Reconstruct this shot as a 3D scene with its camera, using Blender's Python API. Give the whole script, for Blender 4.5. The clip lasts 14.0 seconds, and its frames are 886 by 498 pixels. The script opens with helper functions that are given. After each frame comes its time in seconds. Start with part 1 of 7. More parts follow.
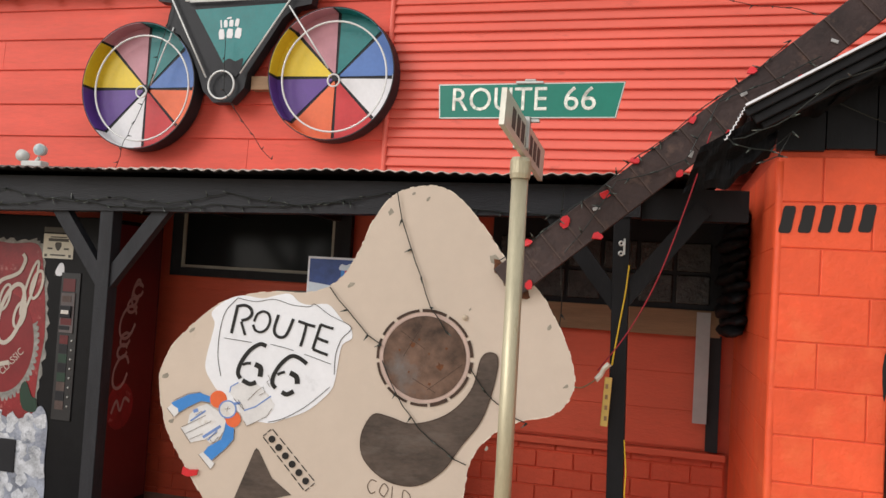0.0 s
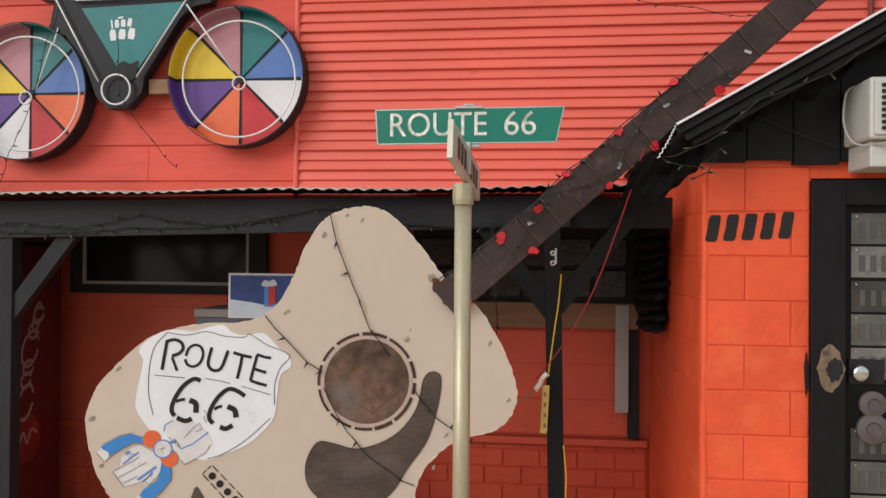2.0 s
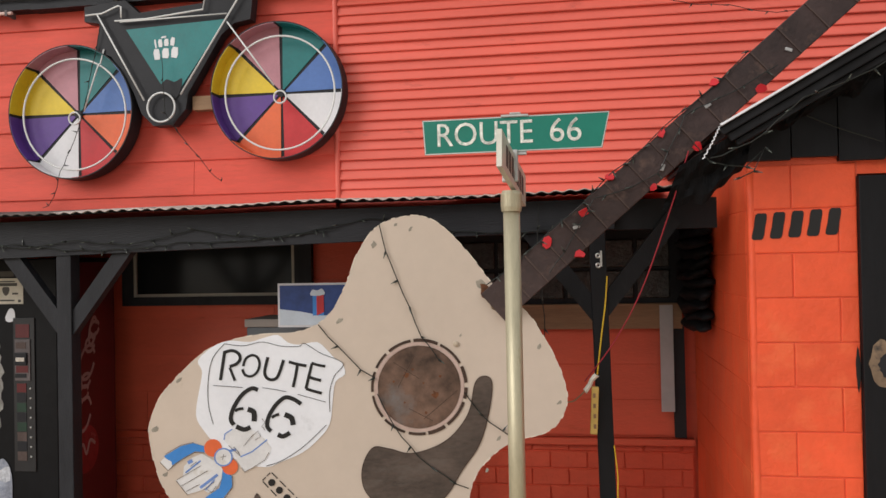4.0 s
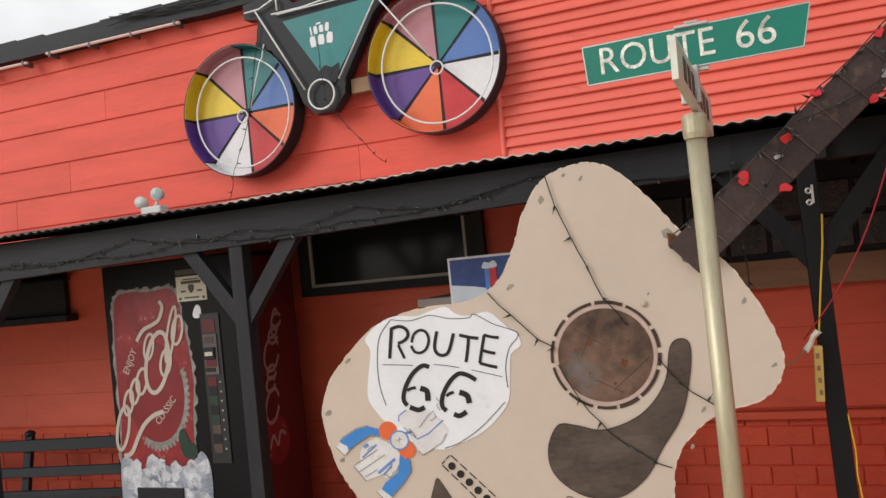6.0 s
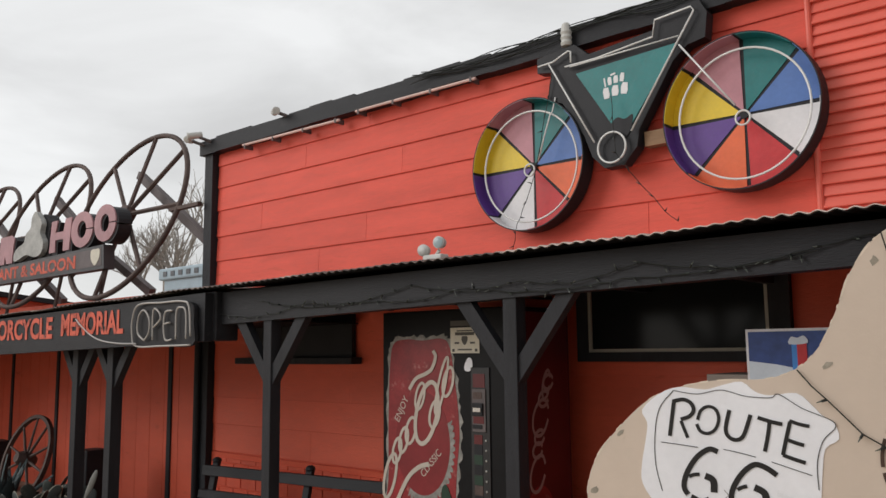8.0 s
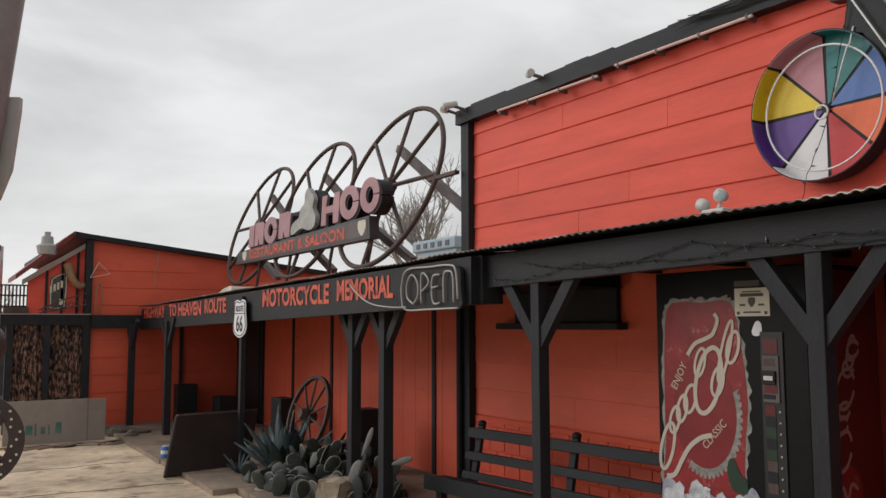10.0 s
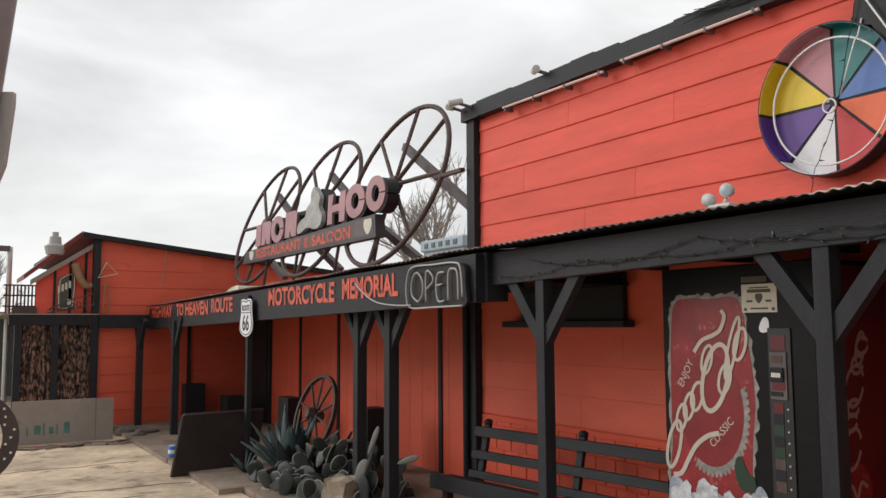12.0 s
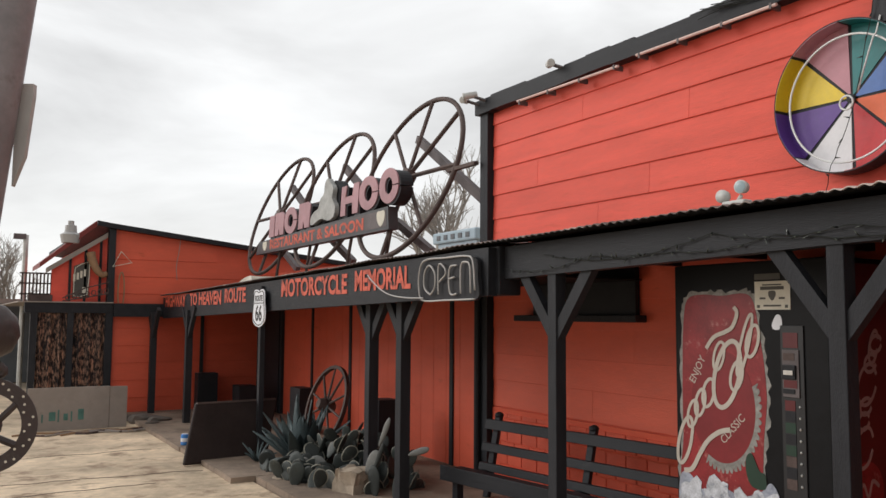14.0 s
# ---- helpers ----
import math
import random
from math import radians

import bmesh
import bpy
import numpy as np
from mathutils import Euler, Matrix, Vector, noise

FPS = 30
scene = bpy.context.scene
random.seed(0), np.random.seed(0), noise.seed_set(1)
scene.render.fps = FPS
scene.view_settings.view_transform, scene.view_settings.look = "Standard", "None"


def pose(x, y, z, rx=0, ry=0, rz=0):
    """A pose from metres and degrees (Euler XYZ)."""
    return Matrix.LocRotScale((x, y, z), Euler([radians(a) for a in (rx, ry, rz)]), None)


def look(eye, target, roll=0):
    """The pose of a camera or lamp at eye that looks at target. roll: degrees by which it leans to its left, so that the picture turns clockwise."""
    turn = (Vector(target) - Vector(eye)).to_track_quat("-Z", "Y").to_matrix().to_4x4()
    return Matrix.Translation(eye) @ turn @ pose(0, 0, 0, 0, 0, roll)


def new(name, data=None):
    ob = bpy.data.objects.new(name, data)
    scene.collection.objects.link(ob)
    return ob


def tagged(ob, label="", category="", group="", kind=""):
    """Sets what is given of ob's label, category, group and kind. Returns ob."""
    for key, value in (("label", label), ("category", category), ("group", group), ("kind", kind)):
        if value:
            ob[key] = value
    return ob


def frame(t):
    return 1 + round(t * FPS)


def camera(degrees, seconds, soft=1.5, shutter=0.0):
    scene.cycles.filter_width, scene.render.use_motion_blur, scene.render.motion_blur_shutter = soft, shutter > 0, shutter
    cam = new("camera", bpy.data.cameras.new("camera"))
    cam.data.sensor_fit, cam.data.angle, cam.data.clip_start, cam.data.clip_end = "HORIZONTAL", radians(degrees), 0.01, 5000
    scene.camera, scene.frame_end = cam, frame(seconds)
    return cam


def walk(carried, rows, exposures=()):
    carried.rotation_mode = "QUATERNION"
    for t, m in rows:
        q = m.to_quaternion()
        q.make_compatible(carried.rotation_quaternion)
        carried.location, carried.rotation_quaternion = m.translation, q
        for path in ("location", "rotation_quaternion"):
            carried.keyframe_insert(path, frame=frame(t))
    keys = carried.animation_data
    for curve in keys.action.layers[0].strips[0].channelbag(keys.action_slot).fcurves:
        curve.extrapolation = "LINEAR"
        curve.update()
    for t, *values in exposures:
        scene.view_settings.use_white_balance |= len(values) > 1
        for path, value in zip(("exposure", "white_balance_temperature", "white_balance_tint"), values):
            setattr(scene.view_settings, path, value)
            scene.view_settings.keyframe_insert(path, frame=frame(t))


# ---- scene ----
cam = camera(56.6, 14.0)
PATH = [
    (0, (0.456, -0.02, 1.767), (-0.051, 1.913, 1.854), 3.4),
    (0.5, (0.386, -0.019, 1.771), (-0.115, 1.916, 1.838), 3.0),
    (1, (0.293, 0.016, 1.859), (-0.136, 1.97, 1.88), 1.6),
    (1.5, (0.257, 0.023, 1.936), (-0.045, 2.0, 1.966), 0.8),
    (2, (0.208, -0.035, 2.002), (-0.025, 1.951, 2.021), 0.5),
    (2.2, (0.179, -0.069, 2.007), (-0.049, 1.918, 2.004), 0.7),
    (4.3, (0.139, -0.11, 2.022), (-0.205, 1.86, 2.055), -2.0),
    (4.5, (0.145, -0.051, 1.991), (-0.236, 1.912, 2.028), -2.5),
    (5, (0.176, 0.109, 1.935), (-0.326, 2.045, 1.97), -3.7),
    (5.5, (0.163, 0.217, 1.896), (-0.442, 2.123, 1.926), -4.9),
    (6, (0.112, 0.278, 1.868), (-0.63, 2.135, 1.904), -5.7),
    (6.5, (0.06, 0.382, 1.85), (-0.835, 2.169, 1.921), -5.7),
    (7, (-0.003, 0.466, 1.84), (-1.038, 2.17, 1.995), -3.9),
    (7.5, (0.0, 0.542, 1.827), (-1.165, 2.151, 2.06), -1.6),
    (8, (-0.039, 0.592, 1.803), (-1.348, 2.084, 2.05), -0.6),
    (8.5, (-0.126, 0.609, 1.774), (-1.56, 1.984, 2.005), -0.3),
    (9, (-0.2, 0.581, 1.764), (-1.75, 1.827, 1.971), -0.1),
    (9.2, (-0.237, 0.573, 1.759), (-1.827, 1.769, 1.959), -0.1),
    (11.3, (-0.343, 0.637, 1.722), (-2.069, 1.631, 1.904), -0.1),
    (11.5, (-0.343, 0.638, 1.721), (-2.059, 1.649, 1.903), -0.1),
    (12, (-0.335, 0.645, 1.727), (-2.035, 1.682, 1.911), -0.3),
    (12.5, (-0.322, 0.65, 1.737), (-2.024, 1.686, 1.914), -1.1),
    (13, (-0.322, 0.641, 1.738), (-2.033, 1.663, 1.902), -0.9),
    (13.5, (-0.321, 0.639, 1.734), (-2.037, 1.654, 1.898), 0.0),
    (14, (-0.324, 0.631, 1.734), (-2.041, 1.644, 1.899), 0.4),
]
walk(cam, [(t, look(eye, target, roll)) for t, eye, target, roll in PATH],
     [(0, 0.38), (0.5, 0.2), (1, 0.26), (1.5, 0.4), (2, 0.2), (4.5, 0.18), (6.5, 0.28), (7.5, 0.12), (8.3, -0.15), (9, -0.32), (10.3, -0.08), (11.5, 0.1), (14, 0.12)])

# ---- world, sun and exposure ----
world = bpy.data.worlds.new("overcast_sky")
scene.world = world
world.use_nodes = True
wn, wl = world.node_tree.nodes, world.node_tree.links
for _n in list(wn):
    wn.remove(_n)
w_out = wn.new("ShaderNodeOutputWorld")
w_bg = wn.new("ShaderNodeBackground")
w_bg.inputs["Strength"].default_value = 0.1
w_sky = wn.new("ShaderNodeTexSky")
w_sky.sky_type = "NISHITA"
w_sky.sun_disc = False
w_sky.sun_elevation = radians(24)
w_sky.sun_rotation = radians(-130)
w_tc = wn.new("ShaderNodeTexCoord")
w_map = wn.new("ShaderNodeMapping")
w_map.inputs["Scale"].default_value = (1.0, 1.0, 3.2)
w_noise = wn.new("ShaderNodeTexNoise")
w_noise.inputs["Scale"].default_value = 2.3
w_noise.inputs["Detail"].default_value = 7
w_noise.inputs["Roughness"].default_value = 0.52
w_noise.inputs["Distortion"].default_value = 0.35
w_ramp = wn.new("ShaderNodeValToRGB")
w_ramp.color_ramp.elements[0].position = 0.34
w_ramp.color_ramp.elements[0].color = (0.72, 0.718, 0.715, 1)
w_ramp.color_ramp.elements[1].position = 0.62
w_ramp.color_ramp.elements[1].color = (0.995, 1.0, 1.0, 1)
w_gain = wn.new("ShaderNodeVectorMath")
w_gain.operation = "SCALE"
w_mix = wn.new("ShaderNodeMix")
w_mix.data_type = "RGBA"
w_mix.inputs["Factor"].default_value = 0.93
wl.new(w_tc.outputs["Generated"], w_map.inputs["Vector"])
wl.new(w_map.outputs["Vector"], w_noise.inputs["Vector"])
wl.new(w_noise.outputs["Fac"], w_ramp.inputs["Fac"])
w_dot = wn.new("ShaderNodeVectorMath")
w_dot.operation = "DOT_PRODUCT"
w_dot.inputs[1].default_value = Vector((-0.93, 0.18, 0.42)).normalized()
w_glow = wn.new("ShaderNodeMapRange")
w_glow.inputs["From Min"].default_value = -0.2
w_glow.inputs["From Max"].default_value = 1.0
w_glow.inputs["To Min"].default_value = 7.3
w_glow.inputs["To Max"].default_value = 9.9
wl.new(w_tc.outputs["Generated"], w_dot.inputs[0])
wl.new(w_dot.outputs["Value"], w_glow.inputs["Value"])
wl.new(w_glow.outputs["Result"], w_gain.inputs["Scale"])
wl.new(w_ramp.outputs["Color"], w_gain.inputs[0])
wl.new(w_sky.outputs["Color"], w_mix.inputs["A"])
wl.new(w_gain.outputs["Vector"], w_mix.inputs["B"])
wl.new(w_mix.outputs["Result"], w_bg.inputs["Color"])
wl.new(w_bg.outputs["Background"], w_out.inputs["Surface"])

sun = new("sun", bpy.data.lights.new("sun", "SUN"))
sun.data.energy = 1.3
sun.data.angle = radians(32)
sun.data.color = (1.0, 0.97, 0.945)
sun.matrix_basis = look((-5.0, -6.0, 3.5), (0, 0, 0))


# ---- materials ----
def mat(name, color, rough=0.6, metal=0.0, var=0.18, scale=3.0, bump=0.15, bscale=70.0, stain=None, stain_amt=0.0,
        stain_scale=5.0, piece=0.0, stretch=(1, 1, 1), coat=0.0, spec=0.4):
    m = bpy.data.materials.new(name)
    m.use_nodes = True
    n, l = m.node_tree.nodes, m.node_tree.links
    b = n["Principled BSDF"]
    b.inputs["Metallic"].default_value = metal
    b.inputs["Coat Weight"].default_value = coat
    b.inputs["Specular IOR Level"].default_value = spec
    tc = n.new("ShaderNodeTexCoord")
    mp = n.new("ShaderNodeMapping")
    mp.inputs["Scale"].default_value = stretch
    l.new(tc.outputs["Object"], mp.inputs["Vector"])

    def noise_node(sc, detail=4.0, rg=0.6):
        t = n.new("ShaderNodeTexNoise")
        t.inputs["Scale"].default_value = sc
        t.inputs["Detail"].default_value = detail
        t.inputs["Roughness"].default_value = rg
        l.new(mp.outputs["Vector"], t.inputs["Vector"])
        return t

    big, fine = noise_node(scale), noise_node(scale * 9, 6.0)
    add = n.new("ShaderNodeMath")
    add.operation = "MULTIPLY_ADD"
    add.inputs[1].default_value = 0.45
    l.new(fine.outputs["Fac"], add.inputs[0])
    l.new(big.outputs["Fac"], add.inputs[2])
    rng = n.new("ShaderNodeMapRange")
    rng.inputs["From Min"].default_value = 0.45
    rng.inputs["From Max"].default_value = 1.0
    rng.inputs["To Min"].default_value = 1.0 - var
    rng.inputs["To Max"].default_value = 1.0 + var
    l.new(add.outputs[0], rng.inputs["Value"])
    level = rng.outputs["Result"]
    if piece:
        oi = n.new("ShaderNodeObjectInfo")
        r2 = n.new("ShaderNodeMapRange")
        r2.inputs["To Min"].default_value = 1.0 - piece
        r2.inputs["To Max"].default_value = 1.0 + piece
        l.new(oi.outputs["Random"], r2.inputs["Value"])
        mu = n.new("ShaderNodeMath")
        mu.operation = "MULTIPLY"
        l.new(level, mu.inputs[0])
        l.new(r2.outputs["Result"], mu.inputs[1])
        level = mu.outputs[0]
    sc = n.new("ShaderNodeVectorMath")
    sc.operation = "SCALE"
    sc.inputs[0].default_value = color
    l.new(level, sc.inputs["Scale"])
    col = sc.outputs["Vector"]
    if stain:
        sn = noise_node(stain_scale, 8.0, 0.65)
        sr = n.new("ShaderNodeMapRange")
        sr.inputs["From Min"].default_value = 0.66 - 0.3 * stain_amt
        sr.inputs["From Max"].default_value = 0.76 - 0.2 * stain_amt
        l.new(sn.outputs["Fac"], sr.inputs["Value"])
        mx = n.new("ShaderNodeMix")
        mx.data_type = "RGBA"
        mx.inputs["B"].default_value = (*stain, 1)
        l.new(sr.outputs["Result"], mx.inputs["Factor"])
        l.new(col, mx.inputs["A"])
        col = mx.outputs["Result"]
    l.new(col, b.inputs["Base Color"])
    rr = n.new("ShaderNodeMapRange")
    rr.inputs["To Min"].default_value = max(0.03, rough - 0.12)
    rr.inputs["To Max"].default_value = min(1.0, rough + 0.12)
    l.new(fine.outputs["Fac"], rr.inputs["Value"])
    l.new(rr.outputs["Result"], b.inputs["Roughness"])
    if bump:
        gn = noise_node(bscale, 5.0)
        bp = n.new("ShaderNodeBump")
        bp.inputs["Strength"].default_value = bump
        bp.inputs["Distance"].default_value = 0.01
        l.new(gn.outputs["Fac"], bp.inputs["Height"])
        l.new(bp.outputs["Normal"], b.inputs["Normal"])
    return m


ORANGE_BOARD = mat("orange_painted_wood", (0.76, 0.107, 0.072), 0.55, var=0.14, scale=1.2, bump=0.35, bscale=28, piece=0.05,
                   stretch=(1, 1, 6), stain=(0.60, 0.085, 0.045), stain_amt=0.2, stain_scale=1.6, spec=0.25)
ORANGE_METAL = mat("orange_painted_siding", (0.77, 0.139, 0.097), 0.42, var=0.08, scale=1.0, bump=0.08, piece=0.03,
                   stretch=(1, 1, 3), stain=(0.55, 0.10, 0.07), stain_amt=0.1, stain_scale=3.0)
ORANGE_LOW = mat("orange_painted_lower_wall", (0.70, 0.112, 0.056), 0.5, var=0.10, scale=1.4, bump=0.3, bscale=30, piece=0.04,
                 stretch=(1, 1, 3), stain=(0.5, 0.08, 0.03), stain_amt=0.1, stain_scale=2.5)
ORANGE_BLOCK = mat("orange_painted_block", (0.80, 0.100, 0.034), 0.5, var=0.16, scale=1.6, bump=0.45, bscale=38, piece=0.05,
                   stain=(0.84, 0.145, 0.05), stain_amt=0.3, stain_scale=2.5)
ORANGE_JOINT = mat("orange_painted_mortar", (0.70, 0.10, 0.045), 0.65, var=0.1, scale=3, bump=0.6, bscale=60)
BLACK_WOOD = mat("black_painted_wood", (0.025, 0.0256, 0.0295), 0.55, var=0.3, scale=2.5, bump=0.4, bscale=45, stretch=(4, 4, 1),
                 stain=(0.04, 0.04, 0.043), stain_amt=0.15, spec=0.22)
BLACK_BEAM = mat("black_painted_beam", (0.0205, 0.021, 0.0245), 0.5, var=0.3, scale=2.0, bump=0.4, bscale=40, stretch=(0.6, 4, 4),
                 stain=(0.042, 0.042, 0.045), stain_amt=0.15, spec=0.22)
BLACK = mat("black_paint", (0.025, 0.025, 0.028), 0.45, var=0.2, bump=0.1, spec=0.16)
BLACK_GLOSS = mat("black_enamelled_steel", (0.0095, 0.0095, 0.0105), 0.4, var=0.25, bump=0.05, spec=0.13)
# darker copy of the black wood paint, with the gable overhang's shade in it
BLACK_TRIM = mat("black_trim_overhang_shade", (0.009, 0.009, 0.0105), 0.5, var=0.3, scale=2.5, bump=0.2, bscale=45, stretch=(4, 4, 1), stain=(0.016, 0.016, 0.017), stain_amt=0.12, spec=0.18)
BLACK_RUBBER = mat("black_cable", (0.01, 0.01, 0.01), 0.5, var=0.1, bump=0.0)
CREAM = mat("cream_painted_plywood", (0.60, 0.50, 0.415), 0.6, var=0.06, scale=1.8, bump=0.12, bscale=35,
            stain=(0.42, 0.35, 0.26), stain_amt=0.06, stain_scale=2.6)
CREAM_EDGE = mat("raw_plywood_edge", (0.52, 0.43, 0.33), 0.8, var=0.25, scale=8, bump=0.3)
WHITE = mat("white_paint", (0.79, 0.80, 0.84), 0.5, var=0.07, scale=4, bump=0.12, bscale=30, stain=(0.66, 0.67, 0.7), stain_amt=0.1)
MARKER = mat("black_marker", (0.012, 0.011, 0.011), 0.5, var=0.2, bump=0.0)
BROWN_PAINT = mat("brown_painted_pickguard", (0.085, 0.062, 0.05), 0.5, var=0.6, scale=3, bump=0.2, bscale=25, stretch=(1, 1, 2.5),
                  stain=(0.12, 0.095, 0.08), stain_amt=0.35, stain_scale=4)
RUST_HOLE = mat("rusty_brown_disc", (0.145, 0.085, 0.06), 0.38, var=1.15, scale=1.7, bump=0.2, bscale=30,
                stain=(0.17, 0.155, 0.15), stain_amt=0.3, stain_scale=2.6)
RUST_SPOT = mat("orange_brown_rust_spot", (0.13, 0.045, 0.016), 0.7, var=0.5, scale=30, bump=0.2)
ROBOT_WHITE = mat("thin_white_brush_paint", (0.70, 0.69, 0.69), 0.55, var=0.12, scale=9, bump=0.1, stain=(0.60, 0.56, 0.50), stain_amt=0.3, stain_scale=12)
ROSETTE = mat("dark_brown_brush_paint", (0.055, 0.03, 0.02), 0.55, var=0.4, scale=12, bump=0.1)
PINK_RING = mat("pinkish_primer_ring", (0.52, 0.38, 0.33), 0.6, var=0.15, scale=10, bump=0.05)
CHIP = mat("grey_tan_chipped_paint", (0.30, 0.27, 0.22), 0.75, var=0.3, scale=25, bump=0.2)
STEEL_POLE = mat("weathered_galvanised_pole", (0.47, 0.42, 0.29), 0.42, metal=0.45, var=0.2, scale=6, bump=0.12,
                 stretch=(3, 3, 0.6), stain=(0.33, 0.26, 0.15), stain_amt=0.2, stain_scale=9)
GALV = mat("galvanised_steel", (0.5, 0.5, 0.48), 0.45, metal=0.7, var=0.2, scale=9, bump=0.1)
GREEN_SIGN = mat("green_road_sign", (0.004, 0.175, 0.125), 0.38, var=0.12, scale=5, bump=0.04, stain=(0.012, 0.22, 0.16), stain_amt=0.15)
SIGN_LETTER = mat("worn_reflective_letter", (0.60, 0.60, 0.54), 0.35, metal=0.3, var=0.6, scale=26, bump=0.3, bscale=120, stain=(0.16, 0.30, 0.23), stain_amt=0.32,
                  stain_scale=45)
ALU = mat("aluminium_plate_back", (0.58, 0.56, 0.48), 0.45, metal=0.4, var=0.15, scale=8, bump=0.08)
NECK = mat("rusted_dark_steel", (0.048, 0.029, 0.026), 0.55, metal=0.2, var=0.45, scale=4, bump=0.5, bscale=40,
           stain=(0.105, 0.062, 0.048), stain_amt=0.32, stain_scale=11)
FRET = mat("rusted_fret_bar", (0.085, 0.055, 0.046), 0.5, metal=0.3, var=0.3, bump=0.2)
RED_FLAG = mat("red_bulb_plastic", (0.62, 0.022, 0.03), 0.4, var=0.2, bump=0.1)
RED_CORD = mat("red_cord", (0.34, 0.025, 0.04), 0.5, var=0.1, bump=0.0)
YELLOW_CORD = mat("yellow_cord", (0.68, 0.46, 0.03), 0.5, var=0.1, bump=0.0)
WIRE = mat("dark_string_light_wire", (0.013, 0.016, 0.013), 0.5, var=0.1, bump=0.0)
BULB = mat("clear_mini_bulb", (0.10, 0.115, 0.10), 0.2, var=0.1, bump=0.0)
TEAL = mat("teal_paint", (0.008, 0.17, 0.17), 0.45, var=0.18, scale=4, bump=0.15, bscale=30)
PINK = mat("faded_pink_paint", (0.50, 0.23, 0.27), 0.5, var=0.12, scale=4, bump=0.15, bscale=30)
YELLOW = mat("yellow_paint", (0.74, 0.53, 0.03), 0.45, var=0.12, scale=4, bump=0.15, bscale=30)
PURPLE = mat("purple_paint", (0.11, 0.045, 0.25), 0.45, var=0.15, scale=4, bump=0.15, bscale=30)
BLUE = mat("blue_paint", (0.085, 0.18, 0.46), 0.45, var=0.15, scale=4, bump=0.15, bscale=30)
RED = mat("red_paint", (0.52, 0.025, 0.03), 0.45, var=0.15, scale=4, bump=0.15, bscale=30)
ORANGE_W = mat("orange_wheel_paint", (0.74, 0.14, 0.045), 0.45, var=0.12, scale=4, bump=0.15, bscale=30)
WHITE_W = mat("white_wheel_paint", (0.72, 0.71, 0.72), 0.45, var=0.1, scale=4, bump=0.15, bscale=30)
TUBE_GREY = mat("dusty_unlit_neon_tube", (0.42, 0.40, 0.38), 0.35, var=0.15, bump=0.0)
# white vinyl dimmed in colour for the machine's shaded side
SWIRL_DIM = mat("shaded_white_vinyl", (0.36, 0.25, 0.235), 0.5, var=0.15, bump=0.0)
TUBE = mat("unlit_white_neon_tube", (0.72, 0.72, 0.70), 0.25, var=0.08, bump=0.0, coat=0.5)
CORR = mat("corrugated_roof_sheet", (0.15, 0.12, 0.11), 0.6, metal=0.2, var=0.4, scale=3, bump=0.2, stain=(0.62, 0.55, 0.50), stain_amt=0.34,
           stain_scale=2.2)
CORR_PALE = mat("peeling_pale_roof_sheet", (0.58, 0.50, 0.45), 0.6, metal=0.1, var=0.3, scale=4, bump=0.2, stain=(0.12, 0.09, 0.085), stain_amt=0.42,
                stain_scale=3.5)
# black lowered so that it holds the shade under gable and awning
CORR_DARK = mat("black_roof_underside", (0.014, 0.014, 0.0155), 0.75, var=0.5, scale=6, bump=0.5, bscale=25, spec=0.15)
CONCRETE = mat("pale_worn_concrete", (0.63, 0.495, 0.35), 0.85, var=0.5, scale=1.1, bump=0.9, bscale=20, stretch=(1.0, 0.8, 1),
               stain=(0.29, 0.20, 0.135), stain_amt=0.46, stain_scale=3.2)
# brown dirt, darkened further to hold the shade below the awning
PORCH_CONCRETE = mat("dirty_shaded_porch_concrete", (0.27, 0.205, 0.155), 0.85, var=0.45, scale=1.2, bump=0.7, bscale=14, stain=(0.16, 0.12, 0.09), stain_amt=0.4, stain_scale=2.0)
JOINT_DARK = mat("dirt_filled_joint", (0.16, 0.12, 0.09), 0.9, var=0.3, bump=0.3)
EARTH = mat("dry_tan_ground", (0.42, 0.34, 0.25), 0.95, var=0.22, scale=0.6, bump=0.6, bscale=9, stain=(0.28, 0.24, 0.16), stain_amt=0.3,
            stain_scale=0.35)
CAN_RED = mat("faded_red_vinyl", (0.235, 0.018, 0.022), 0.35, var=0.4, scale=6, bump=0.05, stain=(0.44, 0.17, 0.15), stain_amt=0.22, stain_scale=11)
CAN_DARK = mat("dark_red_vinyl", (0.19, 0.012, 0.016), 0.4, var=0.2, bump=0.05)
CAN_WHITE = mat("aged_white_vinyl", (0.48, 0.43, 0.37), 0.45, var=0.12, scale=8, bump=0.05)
# red with the shade on the machine's side put into it
CAN_SIDE = mat("shaded_red_machine_side", (0.10, 0.009, 0.011), 0.4, var=0.2, scale=3, bump=0.1)
ICE = mat("grey_blue_printed_ice", (0.52, 0.53, 0.56), 0.5, var=0.55, scale=9, bump=0.2, bscale=15, stain=(0.16, 0.18, 0.22), stain_amt=0.4,
          stain_scale=14)
ICE_DARK = mat("blue_grey_printed_shadow_ice", (0.30, 0.32, 0.38), 0.5, var=0.6, scale=7, bump=0.1, stain=(0.14, 0.16, 0.22), stain_amt=0.4, stain_scale=9)
FROST = mat("printed_frost_edge", (0.25, 0.24, 0.22), 0.55, var=0.5, scale=18, bump=0.2, bscale=20, stain=(0.17, 0.16, 0.14), stain_amt=0.4,
            stain_scale=25)
DARK_GREEN = mat("dark_green_print", (0.010, 0.035, 0.02), 0.45, var=0.2, bump=0.0)
CHROME = mat("chrome", (0.7, 0.7, 0.7), 0.2, metal=1.0, var=0.15, bump=0.0)
